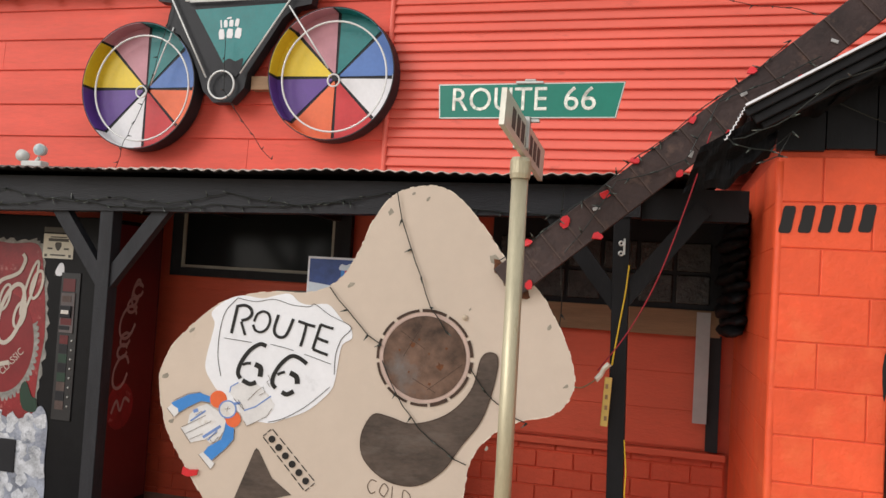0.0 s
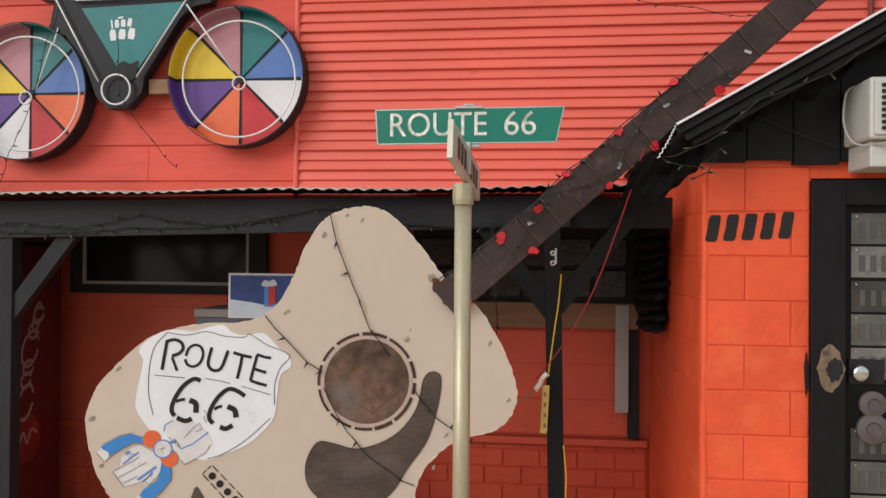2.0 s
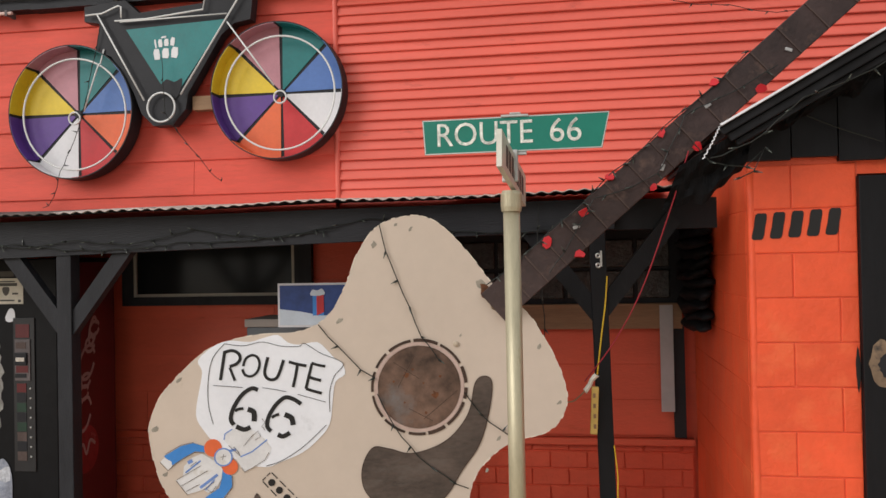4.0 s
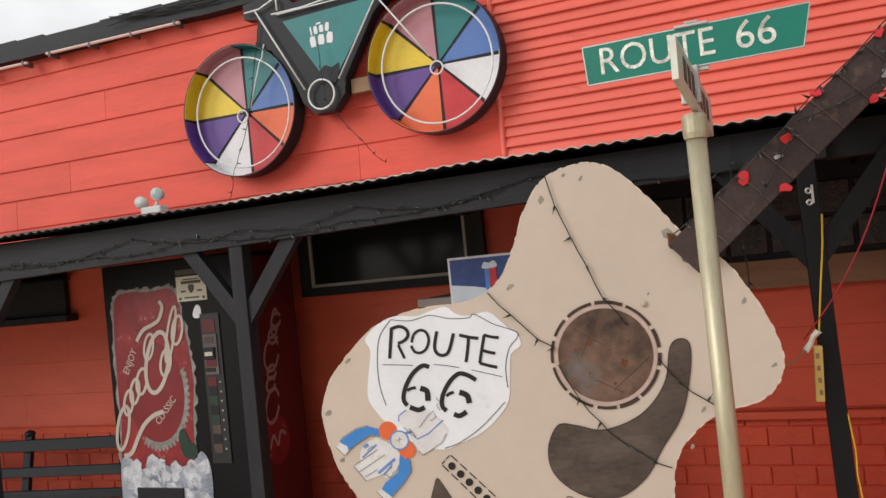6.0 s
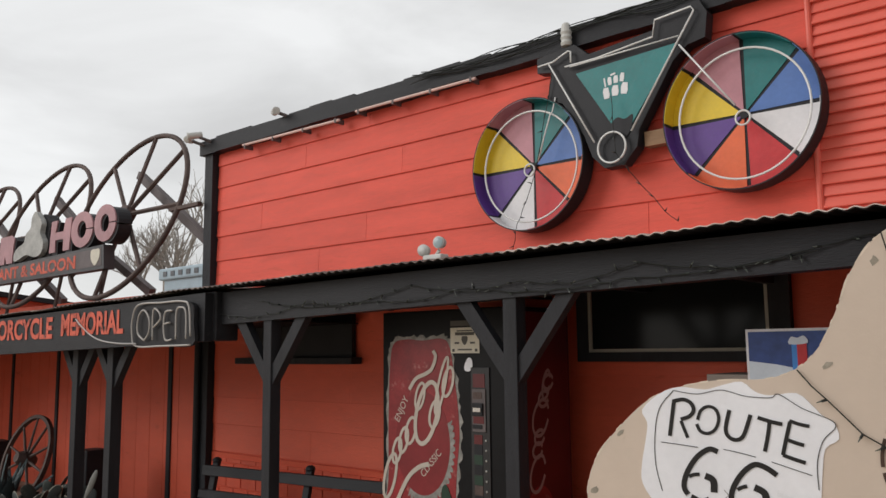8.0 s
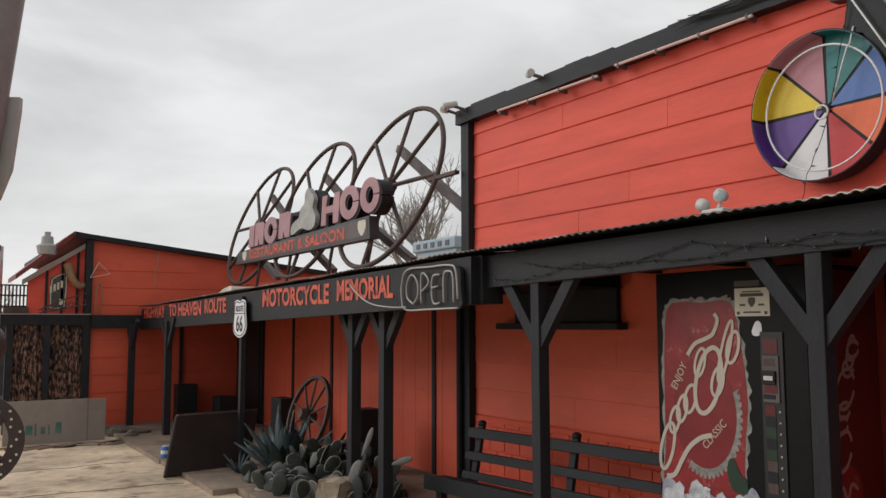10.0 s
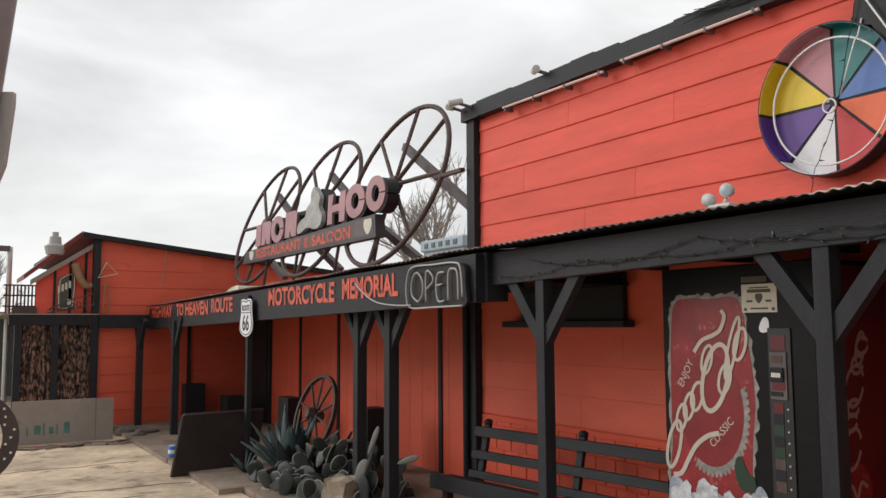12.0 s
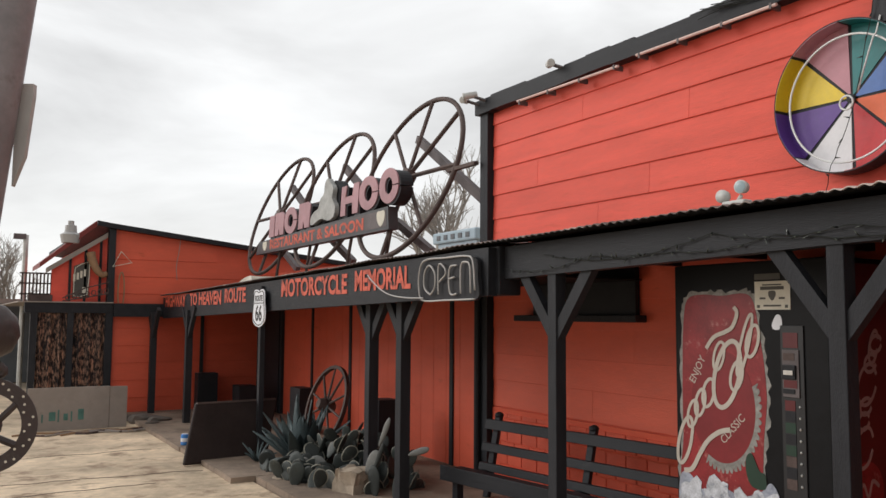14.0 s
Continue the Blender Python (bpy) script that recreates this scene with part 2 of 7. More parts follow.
PAPER = mat("aged_paper_sticker", (0.66, 0.62, 0.52), 0.7, var=0.12, scale=12, bump=0.05)
INK = mat("faded_black_ink", (0.09, 0.085, 0.075), 0.7, var=0.2, bump=0.0)
TAN_WOOD = mat("bare_tan_wood", (0.30, 0.18, 0.10), 0.7, var=0.25, scale=3, bump=0.3, bscale=30, stretch=(0.5, 4, 4))
GREY_STRIP = mat("grey_flashing", (0.42, 0.41, 0.40), 0.55, var=0.12, bump=0.1)
BRICK = mat("orange_painted_brick", (0.66, 0.095, 0.045), 0.5, var=0.12, scale=5, bump=0.5, bscale=60, piece=0.05)
DARK_BOX = mat("dark_brown_board", (0.032, 0.022, 0.020), 0.65, var=0.35, scale=2.5, bump=0.3, bscale=30, spec=0.22)
AGAVE = mat("blue_green_agave_leaf", (0.085, 0.112, 0.115), 0.6, var=0.25, scale=6, bump=0.15)
PAD = mat("grey_green_cactus_pad", (0.043, 0.050, 0.046), 0.6, var=0.3, scale=6, bump=0.35, bscale=35, piece=0.4,
          stain=(0.15, 0.145, 0.125), stain_amt=0.25, stain_scale=5)
PAD_PALE = mat("dry_grey_cactus_pad", (0.15, 0.15, 0.14), 0.6, var=0.3, scale=6, bump=0.3, bscale=35)
# pale colour that paints the highlight along the pads' rims
PAD_EDGE = mat("pale_cactus_edge", (0.28, 0.27, 0.22), 0.7, var=0.2, bump=0.2)
STONE = mat("tan_stone", (0.36, 0.29, 0.22), 0.85, var=0.3, scale=4, bump=0.7, bscale=25)
# rust brown, greyed to carry the haze over the roof wheels
RUST = mat("rusty_iron_with_haze", (0.10, 0.07, 0.062), 0.7, metal=0.3, var=0.4, scale=6, bump=0.4)
RUST_GREY = mat("grey_weathered_strut", (0.12, 0.10, 0.10), 0.6, metal=0.2, var=0.25, scale=4, bump=0.3)
# bark lightened to put the distant haze into its colour
BARK = mat("haze_paled_bark", (0.32, 0.29, 0.26), 0.9, var=0.3, scale=8, bump=0.4)
LIGHT_BLUE = mat("pale_blue_metal", (0.34, 0.44, 0.50), 0.5, var=0.1, bump=0.1)
ROOF_RED = mat("dark_red_roof", (0.20, 0.035, 0.03), 0.6, var=0.2, bump=0.2)
PANEL_GREY = mat("grey_weathered_panel", (0.30, 0.26, 0.23), 0.8, var=0.15, scale=1.5, bump=0.25, stain=(0.22, 0.19, 0.17), stain_amt=0.25)
GREY_BLOCK = mat("grey_painted_wall", (0.13, 0.14, 0.15), 0.7, var=0.2, bump=0.3)
SEQUIN = mat("dark_sequin_curtain", (0.03, 0.026, 0.03), 0.4, var=0.6, scale=14, bump=0.5, bscale=40,
             stain=(0.58, 0.36, 0.26), stain_amt=0.66, stain_scale=30, stretch=(1, 1, 0.4))
LETTER_RED = mat("weathered_red_orange_lettering", (0.60, 0.105, 0.06), 0.6, var=0.35, scale=7, bump=0.1, stain=(0.06, 0.03, 0.027), stain_amt=0.42,
                 stain_scale=15)
BARE_WOOD = mat("worn_bare_wood", (0.20, 0.135, 0.085), 0.7, var=0.35, scale=9, bump=0.3, stain=(0.05, 0.04, 0.035), stain_amt=0.4, stain_scale=14)
AC_WHITE = mat("off_white_enamel", (0.55, 0.55, 0.52), 0.45, var=0.1, bump=0.08)
BLUE_SKY_PRINT = mat("blue_print", (0.03, 0.065, 0.23), 0.35, var=0.45, scale=3, bump=0.0)
SNOW_PRINT = mat("pale_blue_print", (0.6, 0.66, 0.72), 0.35, var=0.12, scale=5, bump=0.0)
ARM_BLUE = mat("bright_blue_paint", (0.05, 0.23, 0.60), 0.5, var=0.12, scale=8, bump=0.1)
GREEN_PAINT = mat("faded_green_spray", (0.09, 0.20, 0.17), 0.8, var=0.3, scale=9, bump=0.0)
PINK_STONE = mat("pink_plastic", (0.50, 0.27, 0.23), 0.5, var=0.2, bump=0.1)

GLASS = bpy.data.materials.new("dark_window_glass")
GLASS.use_nodes = True
_g = GLASS.node_tree.nodes["Principled BSDF"]
_g.inputs["Base Color"].default_value = (0.012, 0.014, 0.015, 1)
_g.inputs["Roughness"].default_value = 0.16
_g.inputs["Specular IOR Level"].default_value = 0.3
_g.inputs["IOR"].default_value = 1.5


# ---- building helpers ----
def rx90(x, y, z, turn=0.0):
    """A frame on an upright surface: local x along it, local y up, local z out towards the road."""
    return Matrix.Translation((x, y, z)) @ Matrix.Rotation(radians(turn), 4, "Z") @ Matrix.Rotation(radians(90), 4, "X")


def link(name, bm, material, smooth=False):
    me = bpy.data.meshes.new(name)
    bm.to_mesh(me)
    bm.free()
    me.materials.append(material)
    if smooth:
        for p in me.polygons:
            p.use_smooth = True
    return new(name, me)


def part(name, bm, material, parent, label="", smooth=False):
    ob = link(name, bm, material, smooth)
    ob.parent = parent
    if parent.parent is None:
        ob.matrix_parent_inverse = parent.matrix_basis.inverted()
    if label:
        ob["label"] = label
    return ob


def thing(name, base, label, category, group="", kind=""):
    ob = new(name)
    ob.empty_display_size = 0.1
    ob.matrix_basis = Matrix.Translation(base)
    return tagged(ob, label, category, group, kind)


def solid(name, bm, material, label, category, group="", kind="", smooth=False):
    return tagged(link(name, bm, material, smooth), label, category, group, kind)


def box(bm, x0, x1, y0, y1, z0, z1, m=None, bevel=0.0):
    vs = [bm.verts.new((x, y, z)) for x in (x0, x1) for y in (y0, y1) for z in (z0, z1)]
    fs = []
    for idx in ((0, 1, 3, 2), (4, 6, 7, 5), (0, 4, 5, 1), (2, 3, 7, 6), (0, 2, 6, 4), (1, 5, 7, 3)):
        fs.append(bm.faces.new([vs[i] for i in idx]))
    if bevel:
        edges = list({e for f in fs for e in f.edges})
        r = bmesh.ops.bevel(bm, geom=edges, offset=bevel, segments=2, affect="EDGES", profile=0.5)
        vs = list({v for f in r["faces"] for v in f.verts} | {v for v in vs if v.is_valid})
    if m is not None:
        bmesh.ops.transform(bm, matrix=m, verts=vs)
    return bm


def boxed(*a, **k):
    return box(bmesh.new(), *a, **k)


def tube(bm, pts, r, seg=6, closed=False, r1=None):
    """A round bar along pts."""
    pts = [Vector(p) for p in pts]
    n = len(pts)
    rings, side = [], None
    for i, p in enumerate(pts):
        a = pts[(i - 1) % n] if (i or closed) else p
        b = pts[(i + 1) % n] if (i < n - 1 or closed) else p
        d = (b - a).normalized()
        if side is None:
            ref = Vector((0, 0, 1)) if abs(d.z) < 0.9 else Vector((1, 0, 0))
            side = d.cross(ref).normalized()
        else:
            side = (side - d * side.dot(d)).normalized()
        up = d.cross(side)
        rad = r if r1 is None else r + (r1 - r) * i / max(1, n - 1)
        rings.append([bm.verts.new(p + (side * math.cos(t) + up * math.sin(t)) * rad)
                      for t in (2 * math.pi * k / seg for k in range(seg))])
    for i in range(n if closed else n - 1):
        A, B = rings[i], rings[(i + 1) % n]
        for k in range(seg):
            bm.faces.new((A[k], A[(k + 1) % seg], B[(k + 1) % seg], B[k]))
    if not closed:
        bm.faces.new(rings[0][::-1])
        bm.faces.new(rings[-1])
    return bm


def spline(pts, steps=6, closed=True):
    """A smooth line through control points."""
    pts = [Vector(p) for p in pts]
    n, out = len(pts), []
    for i in range(n if closed else n - 1):
        if closed:
            p0, p1, p2, p3 = pts[i - 1], pts[i], pts[(i + 1) % n], pts[(i + 2) % n]
        else:
            p0, p1, p2, p3 = pts[max(i - 1, 0)], pts[i], pts[i + 1], pts[min(i + 2, n - 1)]
        for k in range(steps):
            t = k / steps
            out.append(0.5 * ((2 * p1) + (p2 - p0) * t + (2 * p0 - 5 * p1 + 4 * p2 - p3) * t * t + (3 * p1 - p0 - 3 * p2 + p3) * t ** 3))
    if not closed:
        out.append(pts[-1])
    return out


def prism(bm, outline, m, z0, z1):
    """A flat outline in local x, y, made solid from z0 to z1 of the frame m."""
    lo = [bm.verts.new(m @ Vector((p[0], p[1], z0))) for p in outline]
    hi = [bm.verts.new(m @ Vector((p[0], p[1], z1))) for p in outline]
    n = len(lo)
    bm.faces.new(hi)
    bm.faces.new(lo[::-1])
    for i in range(n):
        bm.faces.new((lo[i], lo[(i + 1) % n], hi[(i + 1) % n], hi[i]))
    bmesh.ops.recalc_face_normals(bm, faces=bm.faces)
    return bm


def ring_pts(cx, cy, r, n=40, a0=0.0, a1=360.0):
    return [(cx + r * math.cos(radians(a0 + (a1 - a0) * i / n)), cy + r * math.sin(radians(a0 + (a1 - a0) * i / n))) for i in range(n + (a1 - a0 < 360))]


def stroke(bm, pts, m, w, z0=0.0, z1=0.004):
    """A brush line of width w along pts in the frame m."""
    pts = [Vector((p[0], p[1])) for p in pts]
    left, right = [], []
    for i, p in enumerate(pts):
        d = (pts[min(i + 1, len(pts) - 1)] - pts[max(i - 1, 0)]).normalized()
        nrm = Vector((-d.y, d.x)) * w * 0.5
        left.append(p + nrm)
        right.append(p - nrm)
    rows, n = [], len(pts)
    for i, (a, b) in enumerate(zip(left, right)):
        z = z1 + 0.0006 * i / n
        rows.append([bm.verts.new(m @ Vector((q.x, q.y, h))) for q, h in ((a, z0), (a, z), (b, z), (b, z0))])
    for A, B in zip(rows, rows[1:]):
        for k in range(4):
            bm.faces.new((A[k], A[(k + 1) % 4], B[(k + 1) % 4], B[k]))
    bm.faces.new(rows[0][::-1])
    bm.faces.new(rows[-1])
    return bm


def text_mesh(body, size, m, depth=0.003, bold=0.0, width=1.0, align="CENTER", shear=0.0):
    cu = bpy.data.curves.new("lettering", "FONT")
    cu.body, cu.size, cu.extrude, cu.offset, cu.align_x, cu.align_y, cu.shear = body, size, depth, bold, align, "CENTER", shear
    cu.resolution_u = 3
    ob = bpy.data.objects.new("lettering", cu)
    scene.collection.objects.link(ob)
    dg = bpy.context.evaluated_depsgraph_get()
    me = bpy.data.meshes.new_from_object(ob.evaluated_get(dg))
    bm = bmesh.new()
    bm.from_mesh(me)
    bpy.data.objects.remove(ob)
    bpy.data.curves.remove(cu)
    bpy.data.meshes.remove(me)
    bmesh.ops.transform(bm, matrix=m @ Matrix.Diagonal((width, 1, 1, 1)), verts=bm.verts)
    return bm


def lathe(bm, profile, m, seg=20):
    """A turned body: profile of (radius, height) about local z."""
    rings = []
    for r, h in profile:
        rings.append([bm.verts.new(m @ Vector((r * math.cos(2 * math.pi * k / seg), r * math.sin(2 * math.pi * k / seg), h))) for k in range(seg)])
    for A, B in zip(rings, rings[1:]):
        for k in range(seg):
            bm.faces.new((A[k], A[(k + 1) % seg], B[(k + 1) % seg], B[k]))
    bm.faces.new(rings[0][::-1])
    bm.faces.new(rings[-1])
    bmesh.ops.recalc_face_normals(bm, faces=bm.faces)
    return bm


def rough_up(bm, amount, scale=3.0):
    for v in bm.verts:
        v.co += noise.noise_vector(v.co * scale) * amount
    return bm


def string_lights(name, pts, label, seed=1, step=0.09, droop=0.02, r=0.0026, group="string lights"):
    """A dark wire along pts with small bulbs standing off it."""
    rnd = random.Random(seed)
    ob = thing(name, pts[0], label, "string lights", group)
    line = []
    for a, b in zip(pts, pts[1:]):
        a, b = Vector(a), Vector(b)
        k = max(2, int((b - a).length / 0.06))
        for i in range(k):
            t = i / k
            line.append(a.lerp(b, t) + Vector((rnd.uniform(-.004, .004), rnd.uniform(-.004, .004), -droop * math.sin(math.pi * t) + rnd.uniform(-.006, .006))))
    line.append(Vector(pts[-1]))
    part("wire", tube(bmesh.new(), line, r, 5), WIRE, ob)
    bulbs, sockets, run = bmesh.new(), bmesh.new(), 0.0
    for a, b in zip(line, line[1:]):
        run += (b - a).length
        if run > step:
            run = rnd.uniform(-.03, .02)
            d = Vector((rnd.uniform(-1, 1), rnd.uniform(-.6, .1), rnd.uniform(-1, .7))).normalized()
            tube(sockets, [b, b + d * 0.018], 0.005, 5)
            tube(bulbs, [b + d * 0.018, b + d * 0.036], 0.0035, 5, r1=0.0015)
    tagged(part("socket_set", sockets, WIRE, ob), kind="stuff")
    tagged(part("bulb_set", bulbs, BULB, ob), kind="stuff")
    return ob


# ---- structure ----
WALL = 5.6          # face of the long facade
LOW_WALL = 5.57     # face of the long low wing
CORNER = -7.75      # end of the tall facade


def awning_z(x):
    """Height of the awning's front edge."""
    return 2.347 + 0.0095 * x if x > -5.5 else 2.295 + 0.022 * (x + 5.5)


def beam_z(x):
    """Height of the porch beam's lower edge, which sags towards the corner."""
    return 2.15 + 0.024 * x


def awning_y(x):
    return 4.0 if x > -5.5 else 4.0 + 0.027 * (x + 5.5)


# ground: one sheet to the horizon
bm = bmesh.new()
edges = [-600, -200, -80, -40, -24, -16, -12, -8, -4, 0, 4, 8, 16, 40, 120, 600]
grid = [[bm.verts.new((x, y, -0.02)) for y in edges] for x in edges]
for i in range(len(edges) - 1):
    for j in range(len(edges) - 1):
        bm.faces.new((grid[i][j], grid[i + 1][j], grid[i + 1][j + 1], grid[i][j + 1]))
solid("ground", bm, EARTH, "dry tan bare ground reaching to the horizon", "ground", kind="structure")

# forecourt slabs
forecourt = thing("forecourt", (-8, 1, 0), "pale worn concrete slabs in front of the building", "pavement", kind="structure")
part("bed", boxed(-22, 6, -6, 3.4, -0.02, -0.012), JOINT_DARK, forecourt, "dirt in the joints between the slabs")
rnd = random.Random(5)
xs = [-22, -16.3, -10.65, -5.2, 0.6, 6]
ys = [-6, -1.3, 3.4]
for a, b in zip(xs, xs[1:]):
    for c, d in zip(ys, ys[1:]):
        h = rnd.uniform(-0.004, 0.004)
        part("slab", rough_up(boxed(a + 0.007, b - 0.007, c + 0.004, d - 0.004, -0.03, h), 0.006), CONCRETE, forecourt)
rnd = random.Random(8)
for x0, y0, y1 in ((-9.15, -0.4, 2.5), (-9.9, 0.9, 3.1), (-8.3, 0.2, 2.2), (-11.4, 0.6, 2.9), (-7.4, 1.2, 3.0)):
    pts, x = [], x0
    for k in range(26):
        x += rnd.uniform(-0.035, 0.035)
        pts.append((x, y0 + (y1 - y0) * k / 25))
    part("crack", stroke(bmesh.new(), pts, Matrix.Identity(4), rnd.uniform(0.010, 0.018), 0.0, 0.0065), JOINT_DARK, forecourt, "dirt-filled crack")
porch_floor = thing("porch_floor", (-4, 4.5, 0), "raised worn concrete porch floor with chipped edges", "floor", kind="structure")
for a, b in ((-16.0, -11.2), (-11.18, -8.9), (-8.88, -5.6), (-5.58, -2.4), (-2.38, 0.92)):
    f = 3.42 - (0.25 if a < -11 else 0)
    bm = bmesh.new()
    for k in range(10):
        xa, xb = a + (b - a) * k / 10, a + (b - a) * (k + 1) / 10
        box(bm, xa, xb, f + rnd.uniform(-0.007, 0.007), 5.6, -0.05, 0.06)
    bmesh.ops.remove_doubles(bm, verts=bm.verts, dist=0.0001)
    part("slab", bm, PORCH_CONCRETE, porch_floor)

# tall facade, upper part
wall_upper = thing("wall_north", (-2, 5.7, 2.3), "orange painted upper facade of lapped boards and metal siding", "wall", kind="structure")
part("core", boxed(CORNER, 4.6, WALL + 0.03, WALL + 0.25, 0, 4.0), ORANGE_LOW, wall_upper)
part("return_wall", boxed(CORNER, CORNER + 0.2, WALL + 0.25, 12.0, 0, 4.0), ORANGE_LOW, wall_upper)


def lap_board(x0, x1, z0, z1, face, thick=0.019):
    """A lapped board: its lower edge stands proud."""
    bm = bmesh.new()
    g = 0.0018
    pr = [(face + 0.03, z0), (face + 0.024 - thick, z0 + 0.002), (face + 0.022 - thick, z0 + 0.008), (face + 0.018, z1 + 0.012), (face + 0.03, z1 + 0.012)]
    A = [bm.verts.new((x0 + g, y, z)) for y, z in pr]
    B = [bm.verts.new((x1 - g, y, z)) for y, z in pr]
    bm.faces.new(A)
    bm.faces.new(B[::-1])
    for i in range(len(pr)):
        bm.faces.new((A[i], B[i], B[(i + 1) % len(pr)], A[(i + 1) % len(pr)]))
    bmesh.ops.recalc_face_normals(bm, faces=bm.faces)
    return bm


joints = [(-4.61,), (-6.0, -2.6), (-5.35,), (-6.9, -3.2), (-4.9,), (-6.2, -2.9), (-5.3,)]
zs = [2.27, 2.53, 2.787, 3.05, 3.335, 3.585, 3.828, 4.02]
for k in range(7):
    cuts = [CORNER + 0.06, *joints[k], -1.5]
    for a, b in zip(cuts, cuts[1:]):
        part("board", lap_board(a, b, zs[k], zs[k + 1], WALL), ORANGE_BOARD, wall_upper)
k, z = 0, 2.325
while z < 4.0:
    part("siding_panel", lap_board(-1.5, 4.6, z, z + 0.0695, WALL, 0.034 if k % 2 == 0 else 0.026), ORANGE_METAL, wall_upper)
    z += 0.0695
    k += 1
part("conduit", tube(bmesh.new(), [(-1.5, WALL - 0.004, 2.35), (-1.5, WALL - 0.004, 4.0)], 0.019, 10), ORANGE_METAL, wall_upper, "orange painted pipe")
part("conduit", tube(bmesh.new(), [(2.33, WALL - 0.03, 2.6), (2.33, WALL - 0.03, 4.0)], 0.018, 10), ROOF_RED, wall_upper, "brown painted pipe")
trim = thing("trim", (-2, 5.5, 4.0), "black painted fascia and corner boards of the roof edge", "trim", kind="structure")
bm = bmesh.new()
n = 40
for i in range(n):
    a, b = -7.9 + 12.5 * i / n, -7.9 + 12.5 * (i + 1) / n
    s = 0.012 * math.sin(i * 1.3) + 0.01 * math.sin(i * 0.37)
    box(bm, a, b, WALL - 0.10, WALL + 0.35, 3.965 + s * 0.4, 4.12 + s)
part("fascia", bm, BLACK_BEAM, trim)
part("corner_board", boxed(CORNER - 0.10, CORNER + 0.045, WALL - 0.06, WALL + 0.12, 0, 4.0), BLACK_WOOD, trim)
tagged(solid("roof", boxed(-7.9, 4.6, WALL + 0.2, 14, 4.0, 4.06), CORR_DARK, "flat dark roof of the tall building", "roof", kind="structure"))

# tall facade, lower part behind the porch
wall_low = thing("wall_porch", (-3, 5.6, 0), "orange painted board wall above a painted brick base", "wall", kind="structure")
lows = [0.80, 1.075, 1.35, 1.625, 1.90, 2.3]
cut_low = [(-6.1, -3.0), (-4.95, -1.1), (-5.55, -0.4), (-6.6, -2.0), (-5.0, -1.0)]
for k in range(5):
    for a, b in zip([CORNER + 0.06, *cut_low[k]], [*cut_low[k], -0.62]):
        part("board", lap_board(a, b, lows[k], lows[k + 1], WALL, 0.012), ORANGE_LOW, wall_low)
for k in range(3):
    part("board", lap_board(-0.62, 0.86, (0.80, 1.04, 1.28)[k], (1.04, 1.28, 1.53)[k], WALL + 0.01, 0.014), ORANGE_LOW, wall_low)
part("ledge", boxed(-0.7, 0.93, WALL - 0.05, WALL + 0.03, 0.745, 0.79, bevel=0.006), ORANGE_LOW, wall_low, "orange painted brick ledge")
part("rail_board", boxed(-0.62, 0.86, WALL - 0.06, WALL + 0.03, 1.53, 1.70, bevel=0.004), TAN_WOOD, wall_low, "bare tan wooden rail")
part("mortar", boxed(CORNER + 0.06, 0.93, WALL + 0.004, WALL + 0.03, 0, 0.79), ORANGE_JOINT, wall_low)

# low wing wall
wall_wing = thing("wall_wing", (-11, 5.2, 0), "orange vertical planks with black battens under the long awning", "wall", kind="structure")
part("core", boxed(-15.5, CORNER - 0.13, LOW_WALL + 0.03, LOW_WALL + 0.2, 0, 2.5), ORANGE_LOW, wall_wing)
x = -15.5
while x < CORNER - 0.2:
    w = min(0.30, CORNER - 0.13 - x)
    part("plank", boxed(x + 0.003, x + w - 0.003, LOW_WALL, LOW_WALL + 0.03, 0.0, 2.5), ORANGE_LOW, wall_wing)
    x += 0.30
for x in (-8.465, -11.29, -12.76):
    part("batten", boxed(x - 0.035, x + 0.035, LOW_WALL - 0.02, LOW_WALL - 0.001, 0.06, 2.4), BLACK_WOOD, wall_wing)
door = thing("door_2", (-14.7, 5.57, 0), "black painted door in the orange wing", "door", kind="structure")
part("frame", boxed(-15.44, -14.08, LOW_WALL - 0.05, LOW_WALL - 0.002, 0.06, 2.2), BLACK_WOOD, door)
part("leaf", boxed(-15.34, -14.18, LOW_WALL - 0.07, LOW_WALL - 0.052, 0.08, 2.1), BLACK, door)

# far cross building
wall_far = thing("wall_west", (-15.6, 4, 0), "orange boarded side wall of the far building", "wall", kind="structure")
SIDE = Matrix(((0, 0, 1, 0), (1, 0, 0, 0), (0, 1, 0, 0), (0, 0, 0, 1)))
part("core", prism(bmesh.new(), [(2.97, 0), (9.5, 0), (9.5, 2.50), (2.97, 3.23)], Matrix.Translation((-24, 0, 0)) @ SIDE, 0, 8.48), ORANGE_LOW, wall_far)
z = 0.0
while z < 2.9:
    end = min(9.5, 2.925 + (3.215 - (z + 0.312)) / 0.112)
    bm = lap_board(2.95, end, z, z + 0.3, 0.0, 0.016)
    bmesh.ops.transform(bm, matrix=Matrix.Translation((-15.49, 0, 0)) @ Matrix.Rotation(radians(90), 4, "Z"), verts=bm.verts)
    part("board", bm, ORANGE_LOW, wall_far)
    z += 0.3
for y in (4.5,):
    part("batten", boxed(-15.47, -15.44, y - 0.03, y + 0.03, 0.0, 2.1), BLACK_WOOD, wall_far)
part("corner_board", boxed(-15.62, -15.44, 2.86, 2.97, 0, 3.22), BLACK_WOOD, wall_far)
part("fascia", prism(bmesh.new(), [(2.66, 3.26), (2.9, 3.225), (9.6, 2.475), (9.6, 2.56), (2.9, 3.31), (2.66, 3.345)], Matrix.Translation((-24, 0, 0)) @ SIDE, 0, 8.62), BLACK_BEAM, wall_far)
